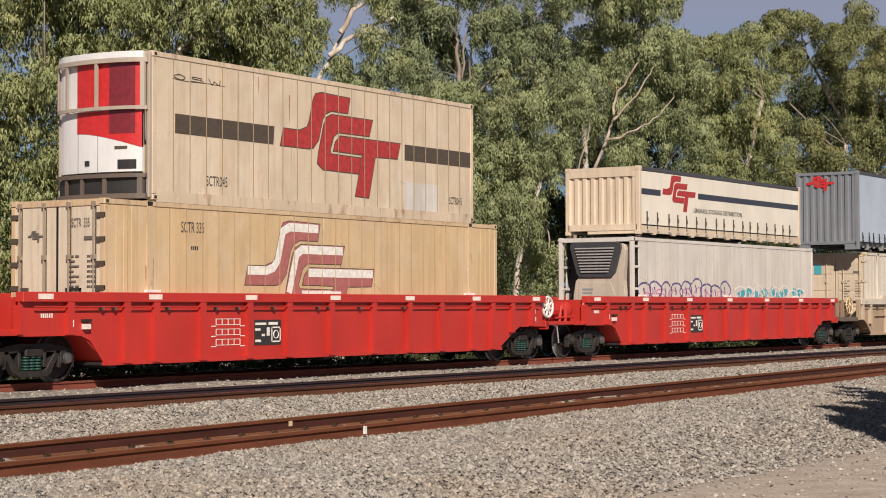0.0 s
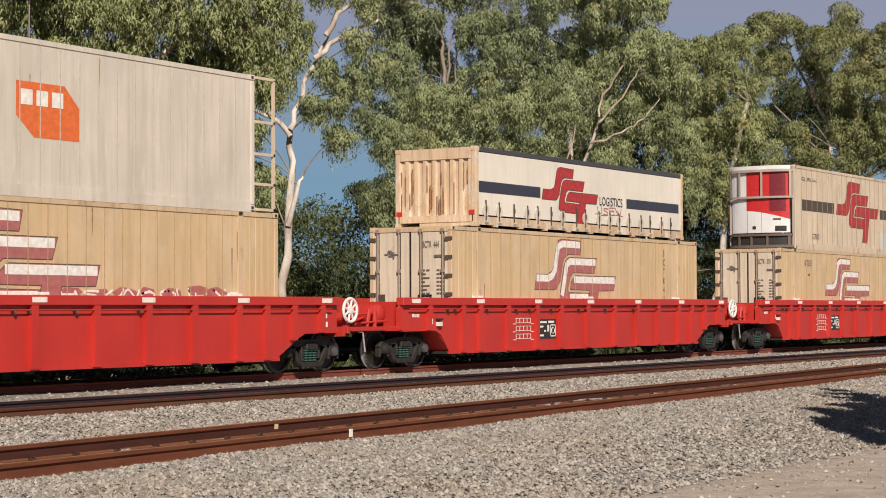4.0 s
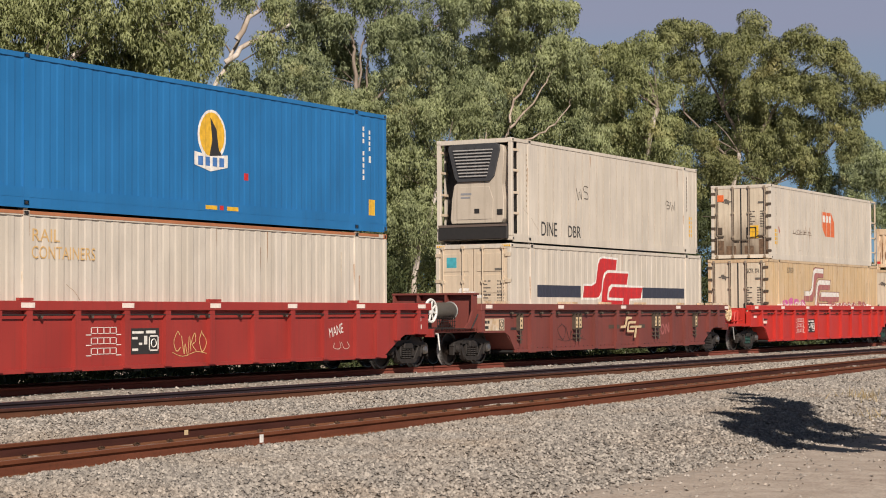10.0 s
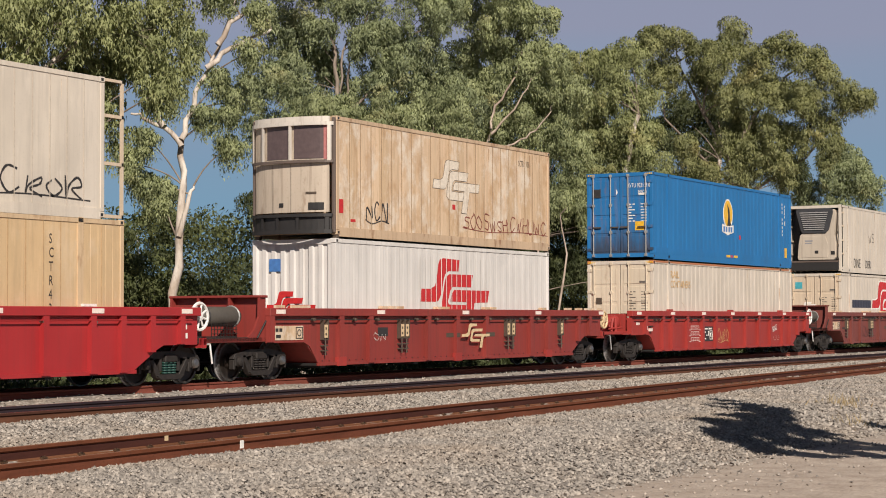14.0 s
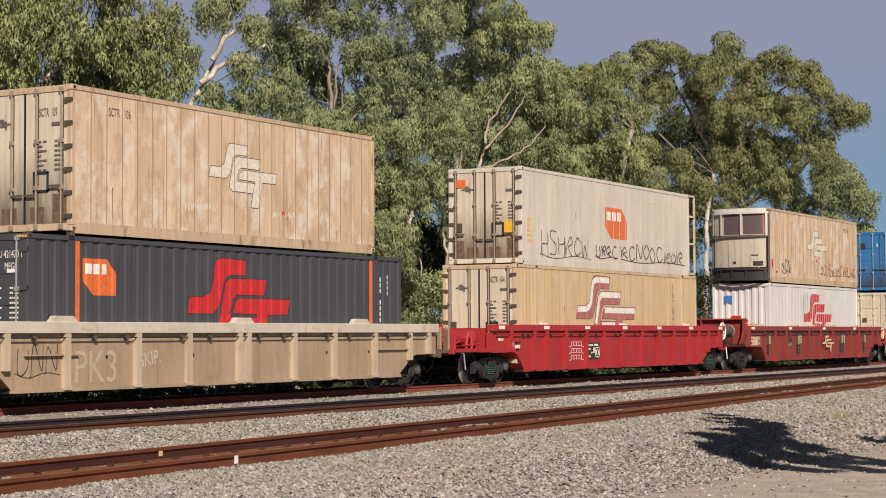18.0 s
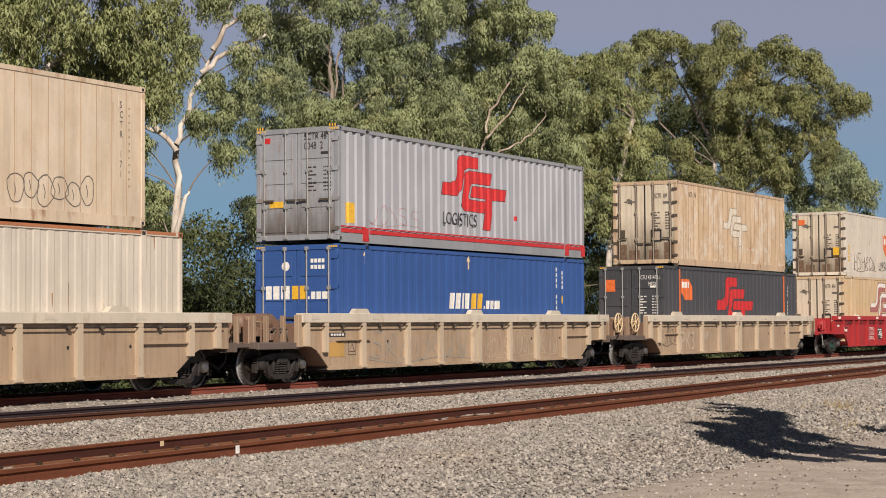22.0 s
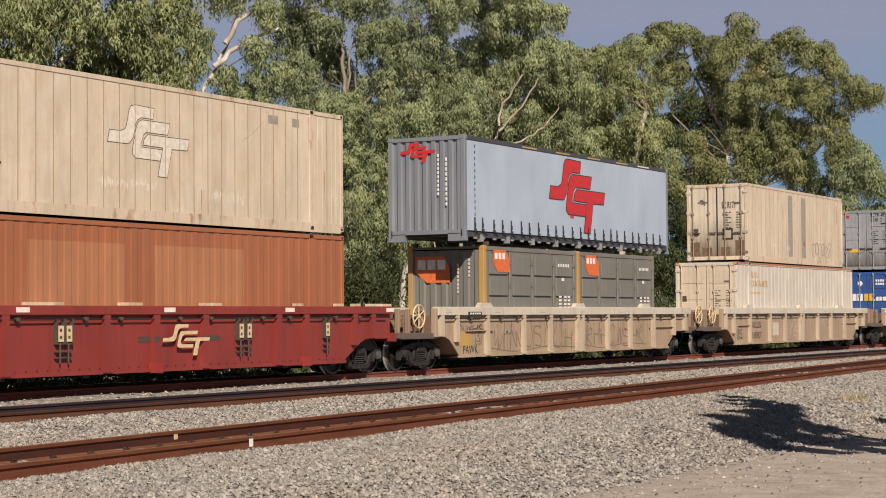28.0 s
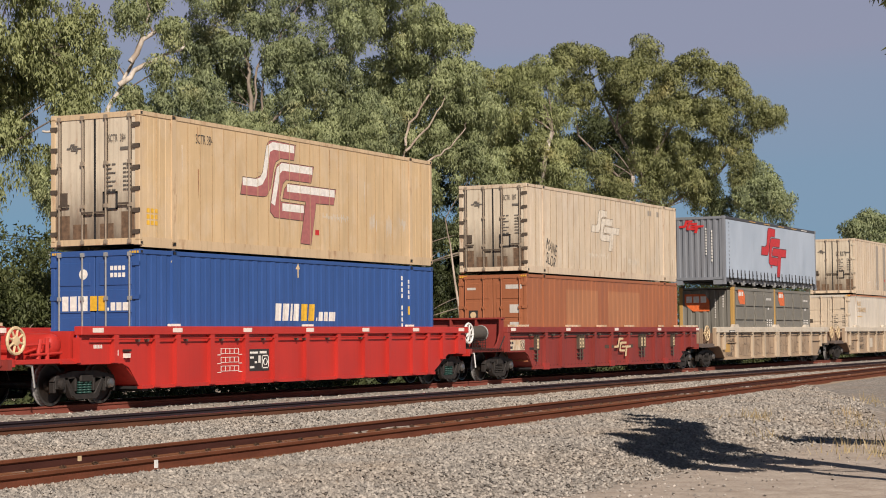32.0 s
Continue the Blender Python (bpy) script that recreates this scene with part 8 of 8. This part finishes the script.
gum_tree(13, "tall dark gum tree with several bare stems", 47, 58.0,
         [(56.3, 9.0, 0.95), (57.1, 7.8, 1.0), (55.9, 7.4, 0.8), (58.9, 8.9, 0.6), (57.2, 10.3, 0.6), (58.45, 8.5, 0.4), (57.25, 8.9, 0.4), (58.6, 9.8, 0.45), (58.0, 9.6, 0.3), (59.5, 8.6, 1.0), (59.0, 7.2, 0.9), (60.6, 9.5, 1.0), (60.2, 7.8, 0.96), (55.2, 7.2, 0.59), (56.7, 6.6, 0.87), (58.0, 10.8, 1.1), (59.7, 10.8, 1.1), (56.4, 10.7, 0.9), (55.6, 5.6, 0.8), (61.2, 6.6, 1.0)],
         [[(57.8, 0.0), (57.8, 4.66), (57.76, 7.09), (57.69, 7.88), (57.66, 8.76), (57.73, 10.4)], [(57.87, 6.0), (57.87, 7.06), (57.94, 8.28), (58.28, 9.1), (58.42, 10.0)], [(57.95, 5.6), (58.11, 7.06), (58.14, 7.88), (58.07, 8.56)],
          [(58.28, 8.76), (58.62, 9.1), (58.93, 9.71)], [(57.95, 6.2), (58.83, 7.12), (59.17, 7.47), (59.66, 7.81)], [(57.7, 8.3), (57.35, 9.0), (57.2, 9.6)]],
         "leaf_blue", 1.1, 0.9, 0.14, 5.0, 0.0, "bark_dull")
gum_tree(14, "bushy young gum tree with pale green leaves", 40, 59.6,
         [(59.4, 6.0, 0.9), (60.8, 6.3, 0.9), (58.2, 6.3, 0.73), (57.0, 6.4, 0.59), (61.4, 5.9, 0.5), (59.2, 4.5, 1.22), (60.4, 4.6, 0.8), (57.5, 4.8, 1.04), (56.4, 5.0, 0.8), (59.6, 3.0, 1.0), (57.8, 3.0, 1.2), (55.9, 3.4, 0.8)],
         (), "leaf", 1.4, 1.0, 0.16)
gum_tree(15, "tall gum tree with forked pale limbs among hanging leaves", 43, 63.4,
         [(61.5, 9.7, 1.0), (62.2, 8.3, 1.0), (63.0, 9.3, 0.8), (63.8, 9.0, 0.70), (63.6, 7.7, 0.9), (62.5, 6.8, 0.87), (64.3, 7.9, 0.68), (64.7, 6.7, 0.9), (63.4, 6.0, 0.76), (62.2, 5.8, 0.76), (64.8, 5.2, 0.87), (62.7, 4.5, 0.8), (62.0, 3.4, 0.9), (64.9, 3.6, 0.8), (62.3, 10.6, 0.8)],
         [[(61.1, 0.0), (61.17, 1.1), (61.33, 2.51), (61.84, 4.01), (62.24, 4.95), (62.51, 5.81)], [(62.51, 5.81), (62.63, 6.51), (63.14, 7.22), (63.41, 7.84), (63.45, 8.38)], [(62.51, 5.65), (62.86, 6.05), (63.33, 6.59), (63.73, 7.3)],
          [(62.24, 5.03), (62.71, 5.11), (63.41, 5.5), (63.88, 5.77), (64.35, 6.36)], [(61.33, 2.51), (61.21, 3.06), (61.25, 3.61), (61.49, 4.48), (61.76, 5.42), (61.88, 6.2)], [(61.41, 2.4), (61.92, 2.67)], [(61.69, 3.14), (62.0, 3.46), (62.27, 3.54)],
          [(60.6, 0.0), (60.55, 1.57), (60.51, 2.28), (60.35, 2.6)], [(64.15, 0.14), (63.89, 2.4), (63.7, 3.6)], [(64.5, 0.0), (64.8, 2.0), (64.6, 3.2)], [(59.9, 8.49), (60.28, 8.76), (60.69, 9.07)]],
         "leaf", 1.3, 1.0, 0.13, 5.0, -1.1, "bark_mid")
gum_tree(16, "round-topped gum tree with yellowish green leaves", 44, 66.0,
         [(65.4, 7.6, 0.75), (66.0, 7.9, 0.46), (66.5, 7.5, 0.55), (67.1, 6.6, 0.5), (66.8, 8.0, 0.38), (67.3, 5.7, 0.45), (65.6, 6.4, 0.87), (66.6, 6.9, 0.66), (66.0, 5.3, 0.83), (66.8, 5.8, 0.66), (67.2, 4.8, 0.69), (65.6, 4.0, 0.87), (66.6, 3.4, 0.8), (64.9, 7.1, 0.5)],
         (), "leaf_olive", 1.0, 0.95, 0.24)
gum_tree(17, "spreading gum tree with bronze-green clumps and dark gaps", 45, 70.1,
         [(67.4, 8.2, 0.60), (68.2, 8.35, 0.46), (67.7, 7.4, 0.65), (69.0, 8.2, 0.4), (69.9, 8.6, 0.4), (69.6, 7.7, 0.55), (70.5, 7.9, 0.55), (71.4, 8.1, 0.52), (72.1, 7.9, 0.55), (72.6, 7.3, 0.5), (70.8, 6.8, 0.75), (71.8, 6.7, 0.7),
          (69.9, 6.6, 0.42), (68.5, 5.1, 0.52), (69.9, 5.3, 0.68), (71.2, 5.6, 0.68), (72.3, 6.0, 0.55), (73.2, 6.6, 0.5), (73.7, 6.6, 0.29), (72.8, 5.4, 0.4), (71.4, 4.7, 0.6), (70.2, 4.3, 0.6), (69.1, 4.2, 0.55), (68.0, 4.1, 0.55),
          (69.0, 7.2, 0.45), (70.2, 7.2, 0.45), (70.4, 6.0, 0.55), (71.9, 5.4, 0.45), (70.7, 5.0, 0.5)],
         [[(70.2, 0.0), (70.16, 2.57), (70.04, 4.31), (70.11, 5.69)], [(70.1, 3.4), (70.49, 3.96), (71.42, 4.57), (72.09, 4.92)], [(70.05, 4.3), (69.0, 6.3), (68.2, 7.9)], [(70.1, 5.5), (71.0, 6.9), (71.8, 7.6)], [(70.0, 4.0), (69.0, 4.9), (67.8, 6.2)]],
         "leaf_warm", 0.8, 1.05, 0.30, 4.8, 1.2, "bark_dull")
gum_tree(18, "low gum tree with blue-green leaves", 47, 73.1,
         [(73.1, 4.7, 0.5), (73.6, 4.6, 0.44), (72.6, 4.5, 0.46), (73.8, 3.9, 0.42), (73.1, 3.8, 0.55), (72.1, 3.8, 0.55), (72.6, 2.9, 0.6), (73.9, 2.9, 0.6), (71.2, 3.0, 0.6)],
         (), "leaf_blue", 0.9, 0.95, 0.24)
gum_tree(19, "distant dark round-headed tree", 52, 76.6,
         [(76.5, 3.3, 0.40), (77.0, 3.1, 0.42), (76.1, 3.0, 0.32), (76.7, 2.6, 0.5), (77.7, 2.8, 0.5)], (), "leaf_blue", 0.8, 1.0, 0.2)
# dark leaves back the crown gaps, with the inner shade in their colour
gum_tree(20, "gum tree standing behind the others, leaves darkened for shade", 54, 61.5,
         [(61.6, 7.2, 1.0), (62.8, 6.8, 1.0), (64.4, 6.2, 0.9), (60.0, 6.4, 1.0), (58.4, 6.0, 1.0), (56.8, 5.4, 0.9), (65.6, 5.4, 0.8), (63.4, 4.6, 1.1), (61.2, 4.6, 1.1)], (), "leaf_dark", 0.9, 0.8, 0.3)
gum_tree(21, "gum tree standing behind the others, leaves darkened for shade", 56, 69.0,
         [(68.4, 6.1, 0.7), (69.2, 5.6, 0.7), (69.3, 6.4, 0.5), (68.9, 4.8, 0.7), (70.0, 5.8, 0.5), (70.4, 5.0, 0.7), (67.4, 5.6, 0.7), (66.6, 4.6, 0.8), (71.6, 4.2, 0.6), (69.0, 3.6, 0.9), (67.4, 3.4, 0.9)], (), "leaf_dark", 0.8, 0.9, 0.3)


# thicket leaves are darkened to stand for shade under the crowns
gum_tree(22, "thicket of young gums between the taller trees, leaves darkened for shade", 50, 63.0,
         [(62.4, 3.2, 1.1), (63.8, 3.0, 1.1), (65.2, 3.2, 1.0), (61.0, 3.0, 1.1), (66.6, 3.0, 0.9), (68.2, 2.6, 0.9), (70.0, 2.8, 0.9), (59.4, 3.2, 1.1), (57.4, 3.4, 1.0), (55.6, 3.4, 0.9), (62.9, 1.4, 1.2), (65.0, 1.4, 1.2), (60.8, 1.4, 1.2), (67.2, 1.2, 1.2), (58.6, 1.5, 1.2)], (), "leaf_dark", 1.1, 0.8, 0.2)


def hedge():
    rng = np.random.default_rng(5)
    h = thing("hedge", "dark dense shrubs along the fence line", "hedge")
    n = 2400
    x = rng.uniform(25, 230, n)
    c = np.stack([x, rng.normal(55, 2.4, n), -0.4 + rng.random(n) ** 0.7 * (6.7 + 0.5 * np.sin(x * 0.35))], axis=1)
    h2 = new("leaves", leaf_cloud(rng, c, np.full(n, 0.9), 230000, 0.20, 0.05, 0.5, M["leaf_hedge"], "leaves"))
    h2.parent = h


hedge()


def shrubs():
    rng = np.random.default_rng(17)
    def bush(name, label, bearing, y, high, wide, count, material):
        x, yy = at_bearing(bearing, y)
        b = thing(name, label, "shrub", "shrubs behind the tracks")
        n = 40
        c = np.stack([rng.normal(0, wide * 0.45, n), rng.normal(0, wide * 0.4, n), high * (0.2 + 0.75 * rng.random(n))], axis=1)
        for p in c[:9]:
            bm = bmesh.new()
            limb(bm, wander(rng, Vector((0, 0, -0.5)), Vector((p[0], p[1], p[2] + 0.5)), Vector(p).length, 4, 0.1), 0.06, 0.015, 5)
            part("stem", bm, M["bark"], b)
        o = new("leaves", leaf_cloud(rng, c, wide * rng.uniform(0.2, 0.36, n), count, 0.17, 0.034, 0.7, M[material], "leaves"))
        o.parent = b
        b.location = (x, yy, -0.5)
    bush("shrub", "rounded shrub with dusty pink and red leaves", -48.7, 50.5, 6.5, 1.7, 8000, "leaf_pink")
    bush("shrub", "dark round-headed shrub behind the hedge", -52.4, 60, 8.8, 1.7, 14000, "leaf_dark")
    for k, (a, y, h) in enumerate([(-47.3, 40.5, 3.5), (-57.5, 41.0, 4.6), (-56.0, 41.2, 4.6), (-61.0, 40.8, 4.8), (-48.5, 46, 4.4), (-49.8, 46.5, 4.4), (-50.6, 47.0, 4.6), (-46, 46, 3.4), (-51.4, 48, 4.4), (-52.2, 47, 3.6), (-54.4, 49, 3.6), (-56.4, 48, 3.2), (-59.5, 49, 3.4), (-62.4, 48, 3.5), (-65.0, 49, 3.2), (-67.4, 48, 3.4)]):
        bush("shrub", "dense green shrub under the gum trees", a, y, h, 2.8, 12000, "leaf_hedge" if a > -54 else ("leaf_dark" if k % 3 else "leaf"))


shrubs()


def shade_tree(seed, x, y, trunk_top, lean, sprigs, count, stems=()):
    """A slender tree beside the camera whose shadow lies over the ballast: sprigs are (x, y, z, radius) of its leaf masses."""
    rng = np.random.default_rng(seed)
    t = thing("gum_tree", "slender gum tree whose crown shades the ballast", "tree", "trees beside the tracks")
    bm = bmesh.new()
    trunk = wander(rng, Vector((0, 0, -0.3)), Vector((lean[0], lean[1], 1)), trunk_top, 9, 0.02, 0.02)
    limb(bm, trunk, 0.24, 0.09, 8)
    part("trunk", bm, M["bark"], t, smooth=True)
    for k, (ax, ay) in enumerate(stems):
        bm = bmesh.new()
        limb(bm, wander(rng, Vector((0.2 * ax, 0.2 * ay, -0.3)), Vector((ax * 0.1, ay * 0.1, 1)), trunk_top * 0.62, 7, 0.02, 0.02), 0.17, 0.06, 7)
        part("stem", bm, M["bark"], t, smooth=True)
    bm = bmesh.new()
    centres, radii = [], []
    for sx, sy, sz, r in sprigs:
        c = Vector((sx, sy, sz))
        a = min((p for p in trunk if p.z < max(1.6, sz - 0.4)), key=lambda p: (p - c).length)
        limb(bm, bowed(rng, a, c, 0.15), 0.035, 0.012, 5)
        for _ in range(9):
            d = Vector(rng.normal(size=3)).normalized() * r * (0.35 + 0.65 * rng.random())
            centres.append((sx + d.x, sy + d.y, sz + d.z * 1.1))
            radii.append(r * (0.38 + 0.2 * rng.random()))
    part("limb", bm, M["bark"], t, smooth=True)
    o = new("crown", leaf_cloud(rng, np.array(centres), np.array(radii), count, 0.13, 0.032, 0.9, M["leaf"]))
    o.parent = t
    t.location = (x, y, -0.45)


shade_tree(71, 21.7, 2.6, 10.2, (0.0, 0.02),
           [(0.5, -0.5, 11.0, 0.28), (0.3, -0.3, 10.0, 0.38), (0.1, -0.1, 9.1, 0.45), (-0.1, 0.2, 8.2, 0.50), (-0.6, 0.7, 7.4, 0.55), (-1.1, 1.2, 6.6, 0.50), (-1.5, 1.6, 5.8, 0.42), (-0.9, 1.0, 6.3, 0.50), (-0.4, 0.4, 6.8, 0.42), (-1.3, 1.4, 5.6, 0.42), (-1.5, 1.6, 4.9, 0.34), (-1.4, 1.5, 4.4, 0.30), (-1.2, 1.3, 4.1, 0.20), (-0.0, 0.0, 6.9, 0.30), (-0.7, 0.5, 5.6, 0.40), (-0.5, 0.3, 5.0, 0.34), (-0.9, 0.8, 5.0, 0.40), (-0.8, 0.7, 4.3, 0.30)], 66000, ((1.6, -1.4), (-0.8, 1.6)))
shade_tree(72, 25.4, 2.2, 6.6, (0.02, 0.0), [(0.0, 0.1, 6.5, 0.42), (0.1, 0.5, 6.0, 0.5), (-0.1, 0.9, 5.9, 0.36), (0.2, -0.2, 5.3, 0.5)], 16000)


# ---- small things along the tracks ----
def stones():
    m, nt, b = shader("ballast_stone", 0.85)
    g = nt.nodes.new("ShaderNodeNewGeometry")
    n = noise_of(nt, coords(nt, (1, 1, 1)), 0.6, 4)
    c = mixed(nt, g.outputs["Random Per Island"], (0.19, 0.170, 0.148), (0.475, 0.422, 0.362))
    c = mixed(nt, ramp(nt, n, 0.45, 0.75, 0, 0.40), c, (0.34, 0.25, 0.17))
    nt.links.new(c, b.inputs["Base Color"])
    f = noise_of(nt, coords(nt, (1, 1, 1)), 60, 3)
    bumped(nt, b, f, 0.4, 0.01)
    rng = np.random.default_rng(3)
    cube = np.array([(1, 0.2, 0.1), (-1, -0.1, 0), (0.2, 1, 0), (-0.2, -1, 0.15), (0.1, 0, 1), (0, 0.1, -1)])
    quads = np.array([(0, 2, 4), (2, 1, 4), (1, 3, 4), (3, 0, 4)])
    pts = []
    for y0, y1, count, kind in ((8.25, 12.14, 84000, 1), (13.94, 19.66, 64000, 2), (21.4, 25.2, 8000, 0), (5.4, 8.6, 1800, 3)):
        bear = np.radians(43 + 34 * rng.random(count) ** 0.8)
        y = y0 + (y1 - y0) * rng.random(count) ** (0.7 if kind == 1 else (0.45 if kind == 3 else 1.0))
        x = y * np.tan(bear)
        lo, hi = y0 + (askew(x) if kind == 2 else 0), y1 + (askew(x) if kind == 1 else 0)
        y = lo + (hi - lo) * (y - y0) / (y1 - y0)
        s = (0.016 + 0.017 * rng.random(count)) * (0.8 if kind == 3 else 1.0) * (1 + (x > 30) * 0.25 + (x > 50) * 0.35)
        pts.append(np.stack([x, y, s], axis=1))
    pts = np.concatenate(pts)
    z = np.array([lie(x, y) for x, y, _ in pts])
    k = len(pts)
    v = cube[None, :5] * (0.55 + 0.75 * rng.random((k, 5, 3))) * pts[:, 2][:, None, None] * np.array([1.15, 1.0, 1.0])
    a = rng.uniform(0, 6.28, k)
    ca_, sa_ = np.cos(a)[:, None], np.sin(a)[:, None]
    tilt = rng.normal(0, 0.6, k)[:, None]
    vx, vy, vz = v[:, :, 0], v[:, :, 1], v[:, :, 2]
    vy, vz = vy * np.cos(tilt) - vz * np.sin(tilt), vy * np.sin(tilt) + vz * np.cos(tilt)
    vx, vy = vx * ca_ - vy * sa_, vx * sa_ + vy * ca_
    w = np.stack([vx + pts[:, 0][:, None], vy + pts[:, 1][:, None], vz + (z + 0.012 * rng.random(k))[:, None]], axis=2).reshape(-1, 3)
    f = (quads[None] + 5 * np.arange(k)[:, None, None]).reshape(-1, 3)
    tagged(new("ballast", big_mesh("ballast", w, f, m)), "loose angular grey ballast stones", "ballast", kind="stuff")


stones()


def clips():
    """Rail clips on the near track, and a few paint marks."""
    bm = bmesh.new()
    box(bm, -0.032, 0.032, -0.030, 0.030, -0.158, -0.136)
    tube(bm, (-0.03, 0, -0.132), (0.03, 0, -0.132), 0.009, 6)
    proto = None
    rails = [o for o in scene.objects if o.name.startswith("rail") and o.get("group", "") in ("rails of the near track", "rails of the middle track")]
    for k, r in enumerate(rails):
        name, y, drift = TRACKS[2 if "near" in r["group"] else 1]
        y0 = sum(v.co.y for v in r.data.vertices) / len(r.data.vertices)
        near = "near" in r["group"]
        lift = NEAR_LIFT if near else 0.0
        for i in range(72 if near else 60):
            x = (10.5 if near else 16) + 0.68 * i
            yy = y + (0.7525 if y0 - y > 0.75 * drift * 95 else -0.7525) + drift * x - 0.085
            if proto is None:
                proto = part("rail_clip", bm, M["clip"], r, "", (x, yy, lift))
            else:
                again(proto, (x, yy, lift), r)
    return rails


RAILS = clips()


def paint_mark(x, y, z0, z1, material, label):
    tagged(bit("paint_mark", material, None, (x - 0.03, x + 0.03, y - 0.012, y, z0, z1)), label, "paint mark")


def dry_grass():
    m = foliage("dry_grass", (0.28, 0.21, 0.11), (0.50, 0.40, 0.24))
    rng = np.random.default_rng(23)
    for x, y, r, n in ((33.5, 10.2, 0.35, 90), (31.0, 9.3, 0.30, 40), (36.0, 8.8, 0.5, 60), (28.6, 6.6, 0.7, 180), (31.0, 7.2, 0.9, 120), (42, 10.0, 0.6, 80), (38, 9.6, 0.4, 60)):
        base = np.stack([rng.normal(x, r, n), rng.normal(y, r * 0.6, n), np.zeros(n)], axis=1)
        base[:, 2] = [lie(a, b) for a, b, _ in base]
        h = 0.08 + 0.18 * rng.random(n)
        lean = rng.normal(0, 0.35, (n, 2)) * h[:, None]
        tip = base + np.stack([lean[:, 0], lean[:, 1], h], axis=1)
        side = rng.normal(size=(n, 3)) * 0.006
        v = np.stack([base - side, base + side, tip], axis=1).reshape(-1, 3)
        tagged(new("dry_grass", big_mesh("dry_grass", v, np.arange(3 * n).reshape(-1, 3), m)), "tuft of dry straw-coloured grass in the dirt", "grass", "dry grass tufts", "stuff")


dry_grass()


def cables():
    """Overhead cables between two timber poles beyond the trees."""
    for x in (50, 215):
        q = thing("power_pole", "weathered timber power pole with a crossarm", "pole", "power poles")
        bm = bmesh.new()
        tube(bm, (0, 0, -0.6), (0, 0, 10.0), 0.16, 10, 0.11)
        part("pole", bm, M["bark"], q)
        bm = bmesh.new()
        box(bm, -0.06, 0.06, -1.3, 1.3, 9.2, 9.32)
        part("crossarm", bm, M["bark"], q)
        q.location = (x, 79, -0.4)
    for k in range(3):
        bm = bmesh.new()
        limb(bm, [Vector((50 + 165 * q, 78 + k, 8.95 - 4.0 * q * (1 - q) - 0.25 * k * q)) for q in [i / 16 for i in range(17)]], 0.022, 0.022, 5)
        tagged(part("power_cable", bm, M["dark"]), "thin dark overhead power cable slung between timber poles", "cable", "overhead cables")


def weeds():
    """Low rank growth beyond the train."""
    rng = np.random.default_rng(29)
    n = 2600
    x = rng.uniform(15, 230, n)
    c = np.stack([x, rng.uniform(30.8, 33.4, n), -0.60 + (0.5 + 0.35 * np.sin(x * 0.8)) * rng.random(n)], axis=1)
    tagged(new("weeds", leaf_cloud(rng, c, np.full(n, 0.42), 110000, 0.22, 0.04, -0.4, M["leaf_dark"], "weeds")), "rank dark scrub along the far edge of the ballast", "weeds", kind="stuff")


weeds()
cables()
paint_mark(17.40, 12.258, -0.040, 0.050, M["wheel_white"], "short white paint mark on a rusty rail")
paint_mark(17.97, 13.758, -0.030, 0.030, M["wheel_cream"], "short cream paint mark on a rusty rail")


def motions():
    """The train runs past at a slowly falling speed, and its wheels turn."""
    times = [i for i in range(33)]
    for ob, x, z in MOVING:
        walk(ob, [(t, pose(x + shift(t), TRACK_Y, z)) for t in times])
    turns = [k / 15 for k in range(481)]
    for ob in WHEELS:
        at = ob.location.copy()
        walk(ob, [(t, pose(at.x, at.y, at.z, 0, math.degrees(shift(t) / 0.46) % 360)) for t in turns])


motions()
